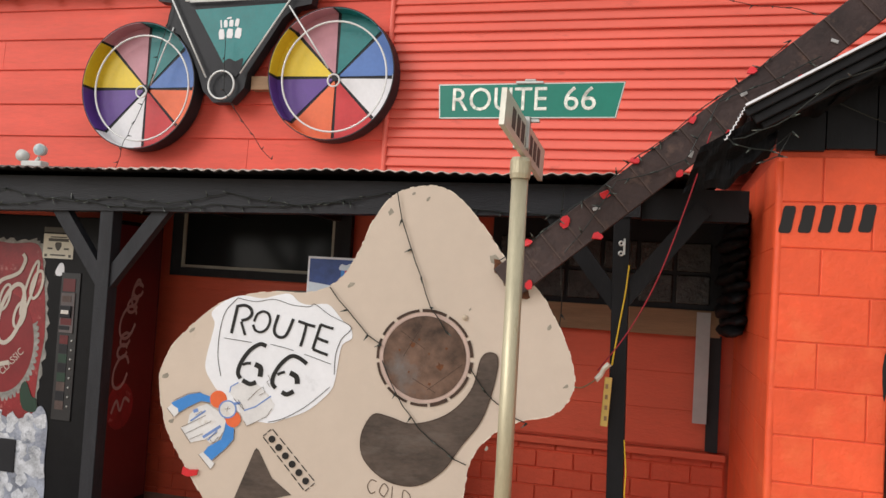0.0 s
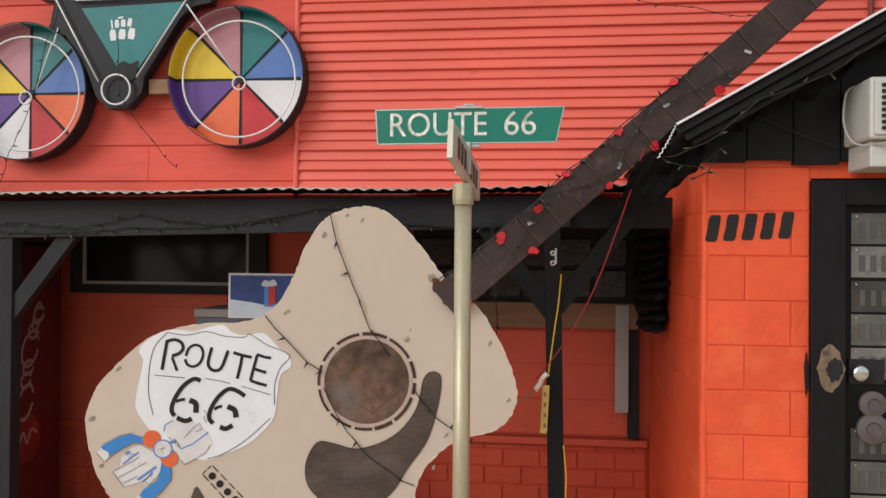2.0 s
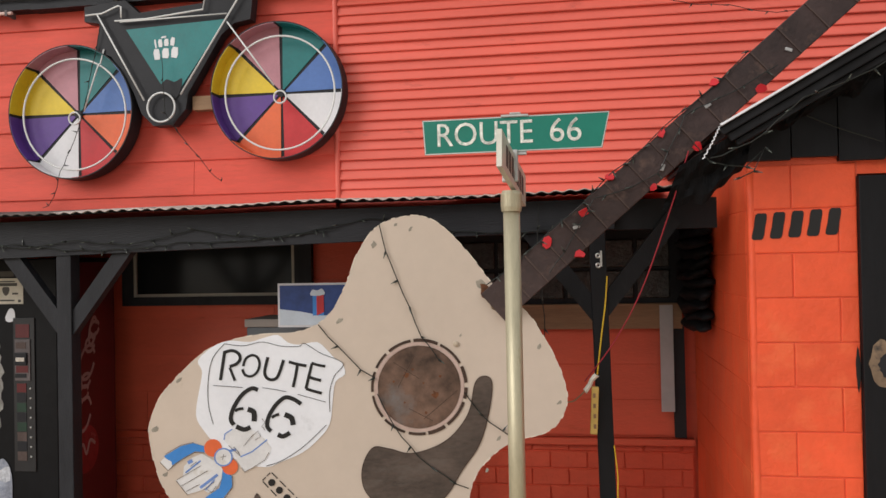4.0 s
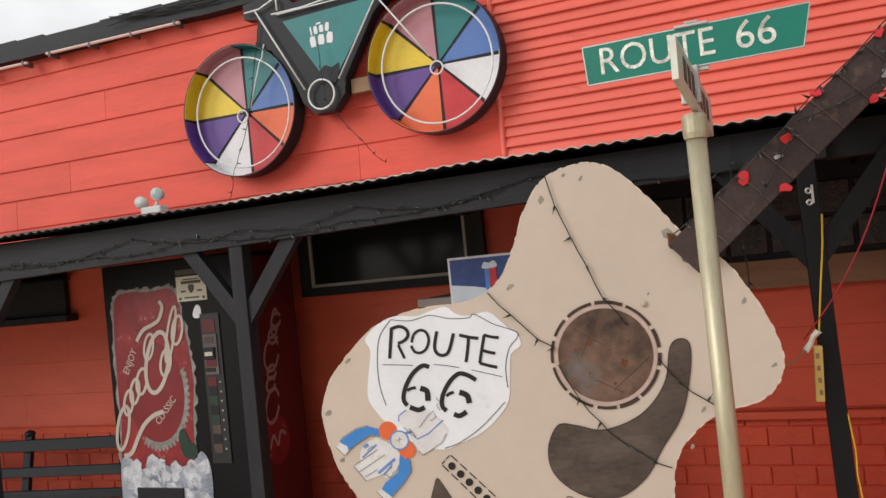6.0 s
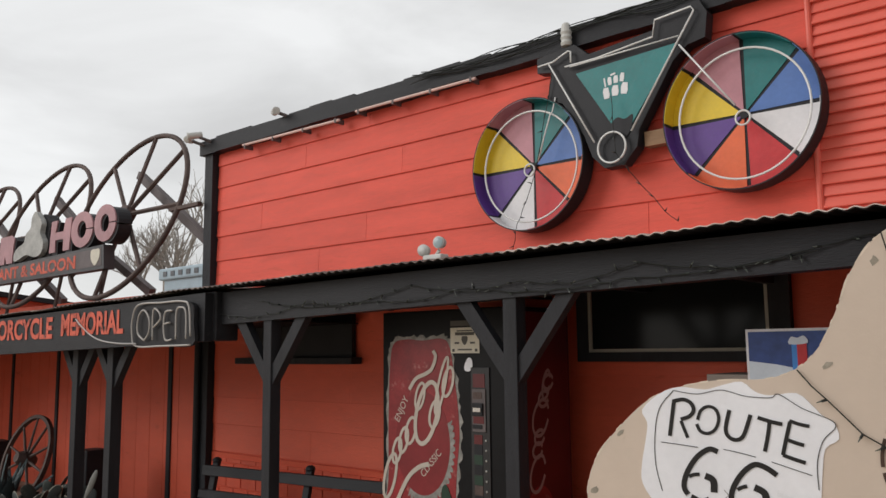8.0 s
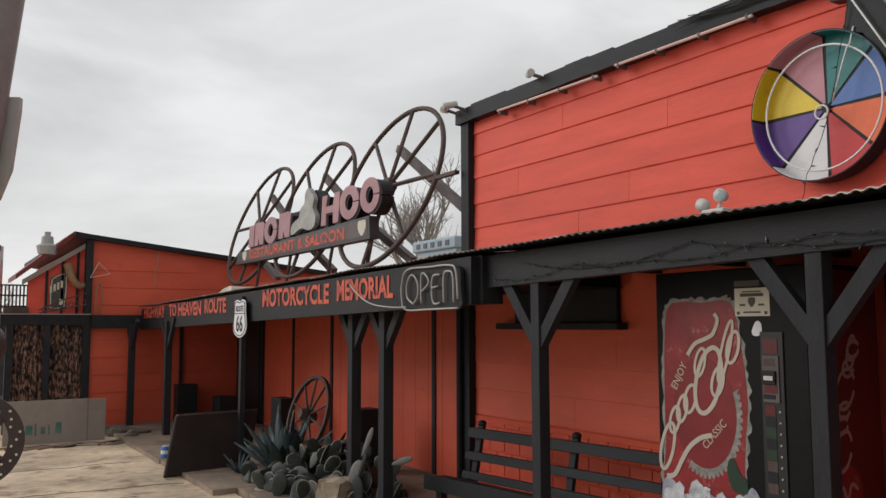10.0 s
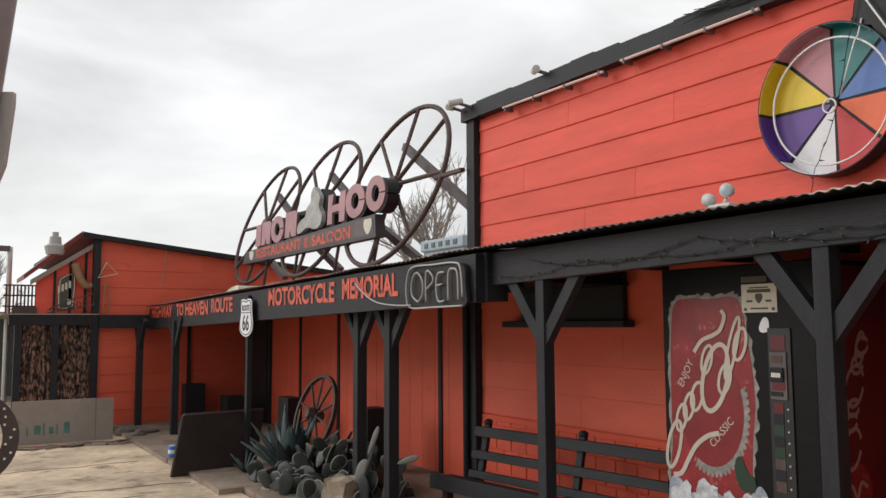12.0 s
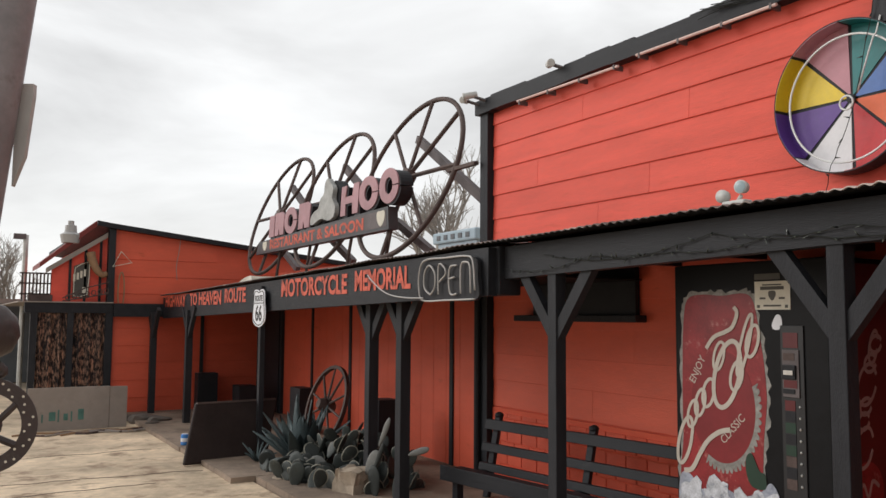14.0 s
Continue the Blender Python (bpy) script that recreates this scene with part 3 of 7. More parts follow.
part("side_beam", boxed(-15.43, -15.31, 2.96, 4.1, 1.70, 1.93), BLACK_BEAM, wall_far, "black beam under the far awning")
x = -24.0
while x < -15.7:
    part("plank", boxed(x + 0.004, x + 0.296, 2.94, 2.97, 1.9, 3.18), ORANGE_BOARD, wall_far)
    x += 0.3
part("lower_front", boxed(-24, -15.62, 2.93, 2.968, 0, 1.9), BLACK_WOOD, wall_far)
part("front_beam", boxed(-27, -15.44, 2.6, 2.92, 1.78, 1.95), BLACK_BEAM, wall_far, "black balcony beam")
bm = bmesh.new()
prism(bm, [(0, -0.05), (0.87, 0.70), (0.87, 0.80), (0, 0.03)], Matrix.Translation((-17.0, 1.80, 2.56)) @ SIDE, 0, 1.5)
part("eave", bm, ROOF_RED, wall_far, "dark red sloping eave")
bm = bmesh.new()
prism(bm, [(0.1, -0.12), (1.05, 0.53), (1.05, 0.62), (0.1, -0.03)], Matrix.Translation((-15.58, 1.80, 2.54)) @ Matrix(((0, 0, 1, 0), (1, 0, 0, 0), (0, 1, 0, 0), (0, 0, 0, 1))), 0, 0.05)
part("barge_board", bm, PANEL_GREY, wall_far, "weathered grey barge board")
bm = bmesh.new()
prism(bm, [(0.2, -0.6), (1.12, -0.6), (1.12, 0.62), (0.2, 0.02)], Matrix.Translation((-15.75, 1.80, 2.54)) @ Matrix(((0, 0, 1, 0), (1, 0, 0, 0), (0, 1, 0, 0), (0, 0, 0, 1))), 0, 0.1)
part("gable_front", bm, ORANGE_BOARD, wall_far, "orange boarded gable front")
for y, z in ((2.28, 2.75), (2.52, 2.92), (2.76, 3.08)):
    part("batten", boxed(-15.65, -15.62, y - 0.02, y + 0.02, 1.96, z), BLACK_WOOD, wall_far)

# awning
awning = thing("awning", (-3, 4.5, 2.3), "black porch awning with a rusty corrugated sheet roof", "awning", kind="structure")


def sheet(x0, x1, back_y, back_z, drop=0.0):
    bm = bmesh.new()
    n = int((x1 - x0) / 0.0117)
    rows = []
    for i in range(n + 1):
        x = x0 + (x1 - x0) * i / n
        w = 0.0075 * math.cos(2 * math.pi * x / 0.07) * (0.7 + 0.6 * noise.noise(Vector((x * 2.3, 8, 1))))
        jag = 0.03 * noise.noise(Vector((x * 1.7, 0, 3))) + 0.010 * noise.noise(Vector((x * 9, 1, 0)))
        y0, z0 = awning_y(x) + jag + (0.014 if drop else 0.0), awning_z(x) - drop + w + 0.018 * noise.noise(Vector((x * 1.3, 5, 0)))
        rows.append([bm.verts.new((x, y0, z0)), bm.verts.new((x, y0, z0 - 0.004)), bm.verts.new((x, back_y, back_z - drop + w - 0.004)), bm.verts.new((x, back_y, back_z - drop + w))])
    for A, B in zip(rows, rows[1:]):
        for k in range(4):
            bm.faces.new((A[k], A[(k + 1) % 4], B[(k + 1) % 4], B[k]))
    return bm


part("roof_sheet", sheet(-5.5, -2.62, WALL - 0.005, 2.445), CORR, awning, "rusty corrugated steel sheet")
part("roof_sheet", sheet(-2.66, -0.62, WALL - 0.012, 2.452), CORR_PALE, awning, "pale peeling corrugated steel sheet")
part("roof_sheet", sheet(-0.66, 0.75, WALL - 0.005, 2.456), CORR_PALE, awning, "pale peeling corrugated steel sheet")
# a dark second sheet stands for the shade under the roof sheets
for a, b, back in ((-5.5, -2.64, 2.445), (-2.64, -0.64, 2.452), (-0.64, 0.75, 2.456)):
    part("sheet_underside", sheet(a, b, WALL - 0.015, back, 0.006), CORR_DARK, awning, "dark underside of the roof sheet, shade put into its colour")
part("roof_sheet", sheet(-15.4, -5.5, 6.4, 2.42), CORR, awning, "rusty corrugated steel sheet")
bm = bmesh.new()
for a, b in ((-5.4, 0.36),):
    z0, z1 = awning_z(a), awning_z(b)
    for (ya, yb, hi) in ((4.15, 4.25, -0.035),):
        vs = [bm.verts.new(p) for p in ((a, ya, beam_z(a)), (b, ya, beam_z(b)), (b, yb, beam_z(b)), (a, yb, beam_z(a)), (a, ya, z0 + hi), (b, ya, z1 + hi), (b, yb, z1 + hi), (a, yb, z0 + hi))]
        for f in ((0, 1, 5, 4), (1, 2, 6, 5), (2, 3, 7, 6), (3, 0, 4, 7), (4, 5, 6, 7), (3, 2, 1, 0)):
            bm.faces.new([vs[i] for i in f])
part("beam", bm, BLACK_BEAM, awning, "black painted timber beam")
# beam end coloured darker in place of the gable's shade
part("beam", boxed(0.364, 0.87, 4.20, 4.30, 2.155, 2.31), BLACK_TRIM, awning, "black end of the beam, overhang shade put into its tone")
bm = bmesh.new()
a, b = -15.3, -5.42
vs = []
for x in (a, b):
    for y in (0.03, 0.11):
        for h in (-0.40, -0.04):
            vs.append(bm.verts.new((x, awning_y(x) + y, awning_z(x) + h)))
for f in ((0, 1, 3, 2), (4, 6, 7, 5), (0, 4, 5, 1), (2, 3, 7, 6), (0, 2, 6, 4), (1, 5, 7, 3)):
    bm.faces.new([vs[i] for i in f])
part("sign_board", bm, BLACK_BEAM, awning, "long black painted lettering board")
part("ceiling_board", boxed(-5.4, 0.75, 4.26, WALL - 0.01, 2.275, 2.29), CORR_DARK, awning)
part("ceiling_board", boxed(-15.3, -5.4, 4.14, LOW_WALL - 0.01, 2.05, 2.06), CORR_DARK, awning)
part("hanging_beam_end", boxed(-5.75, -5.38, 4.1, 4.3, 1.9, 2.27, bevel=0.01), BLACK_BEAM, awning)
x = -5.0
while x < 0.8:
    part("rafter", boxed(x - 0.025, x + 0.025, 4.26, WALL - 0.02, 2.17 + 0.01 * x + 0.03, 2.27 + 0.01 * x), BLACK_BEAM, awning)
    x += 0.8


def porch_post(x, y, top, group="porch posts", w=0.052, lean=0.0, paint=BLACK_WOOD):
    ob = thing("porch_post", (x, y, 0), "black painted timber porch post with two angled braces", "post", group)
    bm = boxed(x - w, x + w, y - w, y + w, 0.055, top, bevel=0.004)
    for v in bm.verts:
        v.co.x += lean * (top - v.co.z) / top
    part("post", bm, paint, ob)
    for s in (-1, 1):
        m = Matrix.Translation((x, y, top - 0.44)) @ Matrix.Rotation(radians(38 * s), 4, "Y")
        part("brace", boxed(-0.043, 0.043, -0.03, 0.03, 0.0, 0.63, m=m), paint, ob)
    return ob


porch_post(0.272, 4.205, beam_z(0.272) + 0.002, w=0.041, lean=0.045, paint=BLACK_TRIM)
for x in (-2.70, -4.83):
    porch_post(x, 4.205, beam_z(x) + 0.002, w=0.045)
for x, y in ((-7.08, 4.2), (-7.745, 4.2), (-13.6, 3.82), (-15.2, 3.60)):
    porch_post(x, y, awning_z(x) - 0.3)

# right-hand block building
wall_block = thing("wall_east", (2, 3.9, 0), "orange painted concrete block wall with thick mortar", "wall", kind="structure")
part("core", boxed(0.951, 1.42, 3.838, 4.05, 0, 2.5), ORANGE_JOINT, wall_block)
part("core", boxed(2.5, 5.0, 3.838, 4.05, 0, 2.5), ORANGE_JOINT, wall_block)
part("core", boxed(0.951, 1.15, 4.05, WALL + 0.02, 0, 2.5), ORANGE_JOINT, wall_block)
part("header", boxed(1.42, 2.5, 3.84, 4.05, 2.37, 2.5), ORANGE_BLOCK, wall_block)
part("back", boxed(1.15, 5.0, 4.06, 4.1, 0, 2.5), BLACK, wall_block)
def cmu(x0, x1, y0, y1, z0, z1):
    bm = boxed(x0, x1, y0, y1, z0, z1, bevel=0.005)
    return part("block", rough_up(bm, 0.003, 9.0), ORANGE_BLOCK, wall_block)


for k in range(12):
    z0, z1 = 0.19 + 0.203 * (k - 1) + 0.001, 0.19 + 0.203 * k - 0.001
    z0 = max(z0, 0.0)
    off = 0.0 if k % 2 else 0.2
    cuts = [0.945] + [v for v in (0.935 + 0.2 + off, 0.935 + 0.6 + off) if v < 1.40] + [1.415]
    for a, b in zip(cuts, cuts[1:]):
        cmu(a + 0.002, b - 0.002, 3.832, 3.90, z0 + 0.0015, z1 - 0.0015)
    y = 3.90 - off
    while y < WALL:
        a, b = max(y, 3.905), min(y + 0.4, WALL)
        if b - a > 0.05:
            cmu(0.947, 1.0, a, b, z0 - 0.001, z1 + 0.001)
        y += 0.4
part("corner_edge", rough_up(tube(bmesh.new(), [(0.961, 3.848, 0.2 * k) for k in range(13)], 0.02, 12), 0.004, 8), ORANGE_BLOCK, wall_block, "rounded painted corner", smooth=True)
gable = thing("gable", (2, 3.6, 2.5), "black boarded gable with an overhanging sheet roof edge", "gable", kind="structure")
for i in range(14):
    a = 0.93 + 0.2 * i
    top = 2.53 + 0.56 * (a - 0.68)
    if a > 3.0:
        top = 2.53 + 0.56 * (5.3 - a - 0.68)
    part("plank", boxed(a + 0.003, a + 0.197, 3.79, 3.83, 2.44 + 0.012 * math.sin(i * 2.2), max(2.5, top - 0.02)), BLACK_TRIM, gable)
sl = math.atan(0.56)
m = Matrix.Translation((0.66, 0, 2.50)) @ Matrix.Rotation(-sl, 4, "Y")
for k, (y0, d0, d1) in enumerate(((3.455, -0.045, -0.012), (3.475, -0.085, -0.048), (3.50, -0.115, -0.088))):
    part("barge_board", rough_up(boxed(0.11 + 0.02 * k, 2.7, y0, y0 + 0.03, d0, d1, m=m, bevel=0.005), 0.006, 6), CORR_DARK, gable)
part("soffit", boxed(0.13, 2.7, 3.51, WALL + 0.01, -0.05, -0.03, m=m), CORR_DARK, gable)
bm = bmesh.new()
rows = []
for i in range(60):
    s = 0.12 + 2.6 * i / 59
    p = m @ Vector((s, 0, 0.0))
    rows.append([bm.verts.new((p.x, 3.44, p.z)), bm.verts.new((p.x, 3.44, p.z - 0.01)), bm.verts.new((p.x, WALL + 0.02, p.z - 0.01)), bm.verts.new((p.x, WALL + 0.02, p.z))])
for A, B in zip(rows, rows[1:]):
    for k in range(4):
        bm.faces.new((A[k], A[(k + 1) % 4], B[(k + 1) % 4], B[k]))
part("roof_sheet", bm, CORR, gable, "rusty sheet roof edge")
m2 = Matrix.Translation((3.08, 0, 3.87)) @ Matrix.Rotation(sl, 4, "Y")
part("roof_sheet", boxed(0.0, 2.6, 3.44, WALL + 0.02, -0.01, 0.0, m=m2), CORR, gable)
# the light caught by the sheet's edge, drawn as a white strip
part("edge_strip", boxed(0.12, 2.7, 3.434, 3.4395, -0.006, 0.003, m=m), WHITE, gable, "thin white strip painting the lit edge of the roof sheet")
line = spline([(0.775, 3.47, 2.57), (0.755, 3.47, 2.53), (0.73, 3.47, 2.48), (0.695, 3.47, 2.42)], 9, False)
part("sheet_end", tube(bmesh.new(), [p + Vector((0.003, 0, -0.003)) * math.sin(i * 2.3) for i, p in enumerate(line)], 0.0028, 5), WHITE, gable, "white corrugated end of a roof sheet")
# torn black roofing felt hanging in folds below the roof edge
felt = bmesh.new()
rows = []
for i in range(150):
    s = -0.10 + 1.9 * i / 149
    top = m @ Vector((s, 0, -0.06))
    drop = 0.13 + 0.07 * noise.noise(Vector((s * 4, 0, 0))) + 0.035 * noise.noise(Vector((s * 15, 2, 0))) + (0.08 if s < 0.3 else 0.0)
    row = []
    for j in range(7):
        f = j / 6
        y = 3.50 + 0.14 * f + 0.045 * noise.noise(Vector((s * 6 + f, f * 3, 1))) + 0.03 * noise.noise(Vector((s * 20 + 6 * f, f * 9, 4)))
        row.append(felt.verts.new((top.x - 0.06 * f, y, top.z - drop * f)))
    rows.append(row)
for A, B in zip(rows, rows[1:]):
    for j in range(6):
        felt.faces.new((A[j], B[j], B[j + 1], A[j + 1]))
bmesh.ops.solidify(felt, geom=felt.faces[:], thickness=0.006)
part("torn_felt", felt, CORR_DARK, gable, "torn black roofing felt in folds")

# block building door
door = thing("door_1", (1.9, 3.83, 0), "black framed door covered with old metal plates", "door", kind="structure")
part("jamb", boxed(1.415, 1.56, 3.80, 3.95, 0.0, 2.36, bevel=0.004), BLACK_TRIM, door)
part("jamb", boxed(2.45, 2.5, 3.80, 3.95, 0.0, 2.36), BLACK_TRIM, door)
part("lintel", boxed(1.56, 2.45, 3.80, 3.95, 2.25, 2.36), BLACK_TRIM, door)
part("leaf", boxed(1.56, 2.45, 3.86, 3.92, 0.02, 2.25), BLACK_GLOSS, door)


# ---- the painted guitar ----
GUITAR = Matrix.Translation((-1.1, 3.62, 0)) @ Matrix.Rotation(radians(11), 4, "Z") @ Matrix.Rotation(radians(90), 4, "X")
HOLE = (0.527, 1.421)
guitar = thing("guitar_sculpture", (-1.0, 3.7, 0.0), "giant cream painted plywood guitar with a rusted steel neck", "sculpture")
body = spline([(0.50, 2.232), (0.565, 2.226), (0.635, 2.190), (0.725, 2.105), (0.81, 2.00), (0.90, 1.885), (1.05, 1.757), (1.133, 1.625), (1.197, 1.495), (1.231, 1.356), (1.20, 1.255),
               (1.125, 1.19), (1.00, 1.16), (0.897, 1.111), (0.806, 1.024), (0.762, 0.93), (0.745, 0.80), (0.71, 0.60), (0.60, 0.36), (0.36, 0.16), (0.08, 0.08), (-0.22, 0.22), (-0.44, 0.62),
               (-0.585, 0.84), (-0.645, 0.93), (-0.69, 1.02), (-0.722, 1.135), (-0.736, 1.268), (-0.692, 1.39), (-0.59, 1.513), (-0.48, 1.61), (-0.37, 1.657), (-0.22, 1.686), (-0.05, 1.693), (0.06, 1.732),
               (0.137, 1.81), (0.182, 1.90), (0.21, 1.965), (0.245, 2.055), (0.30, 2.14), (0.345, 2.184), (0.41, 2.216)], 5)
part("front_panel", prism(bmesh.new(), body, GUITAR, -0.02, 0.0), CREAM, guitar, "cream painted plywood front")
inner = [((p[0] - 0.3) * 0.975 + 0.3, (p[1] - 1.2) * 0.975 + 1.2) for p in body]
part("back_box", prism(bmesh.new(), inner, GUITAR, -0.14, -0.021), RED, guitar, "dark red painted box behind the front panel")
part("stand", boxed(-1.3, -0.9, 3.66, 3.8, -0.02, 0.3), BLACK_WOOD, guitar)
part("sound_hole", prism(bmesh.new(), ring_pts(HOLE[0], HOLE[1], 0.195, 48), GUITAR, 0.0, 0.004), RUST_HOLE, guitar, "rusty brown painted sound hole")
for u, v, r in ((-0.06, 0.06, 0.016), (0.075, -0.035, 0.020), (-0.12, 0.03, 0.007), (-0.03, 0.085, 0.007), (0.02, 0.02, 0.006), (0.10, 0.05, 0.008), (-0.07, -0.07, 0.006), (0.03, -0.12, 0.008)):
    spot = [(HOLE[0] + u + r * (0.8 + 0.4 * math.sin(q * 2.7)) * math.cos(q * 0.7), HOLE[1] + v + r * (0.8 + 0.4 * math.cos(q * 1.9)) * math.sin(q * 0.7)) for q in range(9)]
    part("rust_spot", prism(bmesh.new(), spot, GUITAR, 0.004, 0.0044), RUST_SPOT, guitar)
for a, b in (((0.02, -0.15), (0.18, -0.02)), ((-0.12, 0.12), (0.0, 0.04)), ((-0.10, 0.0), (-0.02, 0.15)), ((-0.05, -0.10), (0.06, -0.16))):
    part("scratch", stroke(bmesh.new(), [(HOLE[0] + a[0], HOLE[1] + a[1]), (HOLE[0] + b[0], HOLE[1] + b[1])], GUITAR, 0.0025, 0.004, 0.0044), ROSETTE, guitar)
part("rosette_ring", stroke(bmesh.new(), ring_pts(HOLE[0], HOLE[1], 0.2045, 48, 0, 359.9), GUITAR, 0.016, 0.0, 0.002), PINK_RING, guitar, "pale pinkish ring")
rnd = random.Random(14)
a = 4.0
while a < 355:
    w = min(rnd.uniform(19, 34), 358 - a)
    part("rosette_dash", stroke(bmesh.new(), ring_pts(HOLE[0], HOLE[1], 0.2215, 6, a, a + w), GUITAR, rnd.uniform(0.010, 0.017)), ROSETTE, guitar)
    a += w + rnd.uniform(3, 5.5)
shield = spline([(-0.505, 1.573), (-0.437, 1.633), (-0.363, 1.660), (-0.266, 1.652), (-0.205, 1.668), (-0.133, 1.682), (-0.088, 1.647), (-0.035, 1.634), (0.051, 1.644), (0.101, 1.601), (0.13, 1.569),
                 (0.166, 1.545), (0.178, 1.489), (0.133, 1.455), (0.118, 1.362), (0.103, 1.258), (0.049, 1.188), (-0.025, 1.129), (-0.125, 1.088), (-0.199, 1.065), (-0.319, 1.094), (-0.442, 1.195),
                 (-0.474, 1.231), (-0.514, 1.295), (-0.515, 1.362), (-0.492, 1.478), (-0.488, 1.526)], 3)
part("shield", prism(bmesh.new(), shield, GUITAR, 0.0, 0.003), WHITE, guitar, "white painted road shield")


def on_guitar(x, y, turn=0.0, lift=0.003):
    return GUITAR @ Matrix.Translation((x, y, lift)) @ Matrix.Rotation(radians(turn), 4, "Z")


letters = bmesh.new()
HAND_LETTERS = {
    "R": [[(-0.402, 1.477), (-0.391, 1.545), (-0.38, 1.612)], [(-0.384, 1.606), (-0.346, 1.614), (-0.317, 1.60), (-0.309, 1.574), (-0.326, 1.552), (-0.358, 1.54)], [(-0.358, 1.535), (-0.347, 1.505), (-0.335, 1.473)]],
    "O": [[(-0.296, 1.54), (-0.283, 1.574), (-0.256, 1.59), (-0.229, 1.58), (-0.219, 1.547), (-0.232, 1.51), (-0.259, 1.492), (-0.287, 1.499), (-0.30, 1.525)]],
    "U": [[(-0.18, 1.579), (-0.196, 1.513), (-0.186, 1.482), (-0.159, 1.473), (-0.134, 1.491), (-0.107, 1.564)]],
    "T": [[(-0.083, 1.555), (-0.04, 1.542), (-0.001, 1.534)], [(-0.043, 1.542), (-0.052, 1.49), (-0.065, 1.436)]],
    "E": [[(0.023, 1.547), (0.055, 1.536), (0.087, 1.53)], [(0.025, 1.544), (0.008, 1.48), (-0.005, 1.427)], [(0.012, 1.481), (0.04, 1.471), (0.066, 1.464)], [(-0.005, 1.427), (0.03, 1.415), (0.068, 1.404)]],
}
HAND_SIXES = [
    [[(-0.229, 1.427), (-0.259, 1.435), (-0.302, 1.407), (-0.335, 1.362), (-0.354, 1.318), (-0.356, 1.288), (-0.343, 1.267)], [(-0.278, 1.338), (-0.25, 1.323), (-0.249, 1.281)],
     [(-0.333, 1.259), (-0.296, 1.244), (-0.267, 1.254)], [(-0.337, 1.332), (-0.318, 1.34), (-0.298, 1.342)]],
    [[(-0.029, 1.356), (-0.063, 1.379), (-0.10, 1.389), (-0.134, 1.368), (-0.163, 1.333), (-0.184, 1.292), (-0.188, 1.254), (-0.171, 1.233)], [(-0.107, 1.309), (-0.075, 1.292), (-0.068, 1.259)],
     [(-0.14, 1.216), (-0.115, 1.207), (-0.084, 1.223)], [(-0.166, 1.296), (-0.15, 1.306), (-0.132, 1.311)]],
]
rnd = random.Random(2)
for strokes in HAND_LETTERS.values():
    for st in strokes:
        stroke(letters, spline([(p[0], p[1], 0) for p in st], 5, False), on_guitar(0, 0), rnd.uniform(0.0115, 0.0145), 0.0, 0.0025)
for strokes in HAND_SIXES:
    for k, st in enumerate(strokes):
        stroke(letters, spline([(p[0], p[1], 0) for p in st], 5, False), on_guitar(0, 0), (0.019, 0.024, 0.021, 0.013)[k], 0.0, 0.0025)
part("route_lettering", letters, MARKER, guitar, "black hand-painted ROUTE 66")
lines = bmesh.new()
for pts in ([(-0.439, 1.273), (-0.46, 1.369), (-0.458, 1.486), (-0.436, 1.581), (-0.381, 1.647)],
            [(-0.381, 1.647), (-0.294, 1.635), (-0.206, 1.651), (-0.121, 1.63), (-0.036, 1.626), (-0.008, 1.639), (0.068, 1.591), (0.17, 1.542), (0.128, 1.482), (0.105, 1.405), (0.105, 1.315)],
            [(0.087, 1.254), (-0.023, 1.155), (-0.125, 1.093), (-0.196, 1.071)], [(-0.436, 1.453), (-0.37, 1.447), (-0.30, 1.44)], [(-0.208, 1.437), (-0.15, 1.427), (-0.097, 1.415)],
            [(-0.044, 1.401), (0.02, 1.382), (0.086, 1.362)]):
    stroke(lines, spline([(p[0], p[1], 0) for p in pts], 6, False), on_guitar(0, 0), 0.0024, 0, 0.002)
part("shield_outline", lines, MARKER, guitar)
guard = spline([(0.30, 1.14), (0.25, 1.04), (0.27, 0.93), (0.38, 0.84), (0.52, 0.825), (0.64, 0.90), (0.72, 1.02), (0.81, 1.15), (0.86, 1.32), (0.87, 1.44),
                (0.83, 1.465), (0.79, 1.43), (0.76, 1.30), (0.69, 1.20), (0.60, 1.14), (0.48, 1.11), (0.38, 1.135)], 5)
part("pickguard", prism(bmesh.new(), guard, GUITAR, 0.0, 0.0035), BROWN_PAINT, guitar, "brown brushed pickguard")
stroke_line = bmesh.new()
stroke(stroke_line, [*[(p[0], p[1]) for p in guard], (guard[0][0], guard[0][1])], GUITAR, 0.0035, 0.0036, 0.0042)
part("pickguard_outline", stroke_line, ROSETTE, guitar, "thin dark outline")
part("bridge_triangle", prism(bmesh.new(), [(-0.335, 0.702), (-0.252, 0.935), (-0.243, 0.945), (-0.232, 0.935), (-0.16, 0.81), (-0.064, 0.74), (-0.2, 0.70)], GUITAR, 0, 0.0035), BROWN_PAINT, guitar, "brown painted triangle")
m = on_guitar(-0.085, 0.90, -46.5, 0.0)
bridge = bmesh.new()
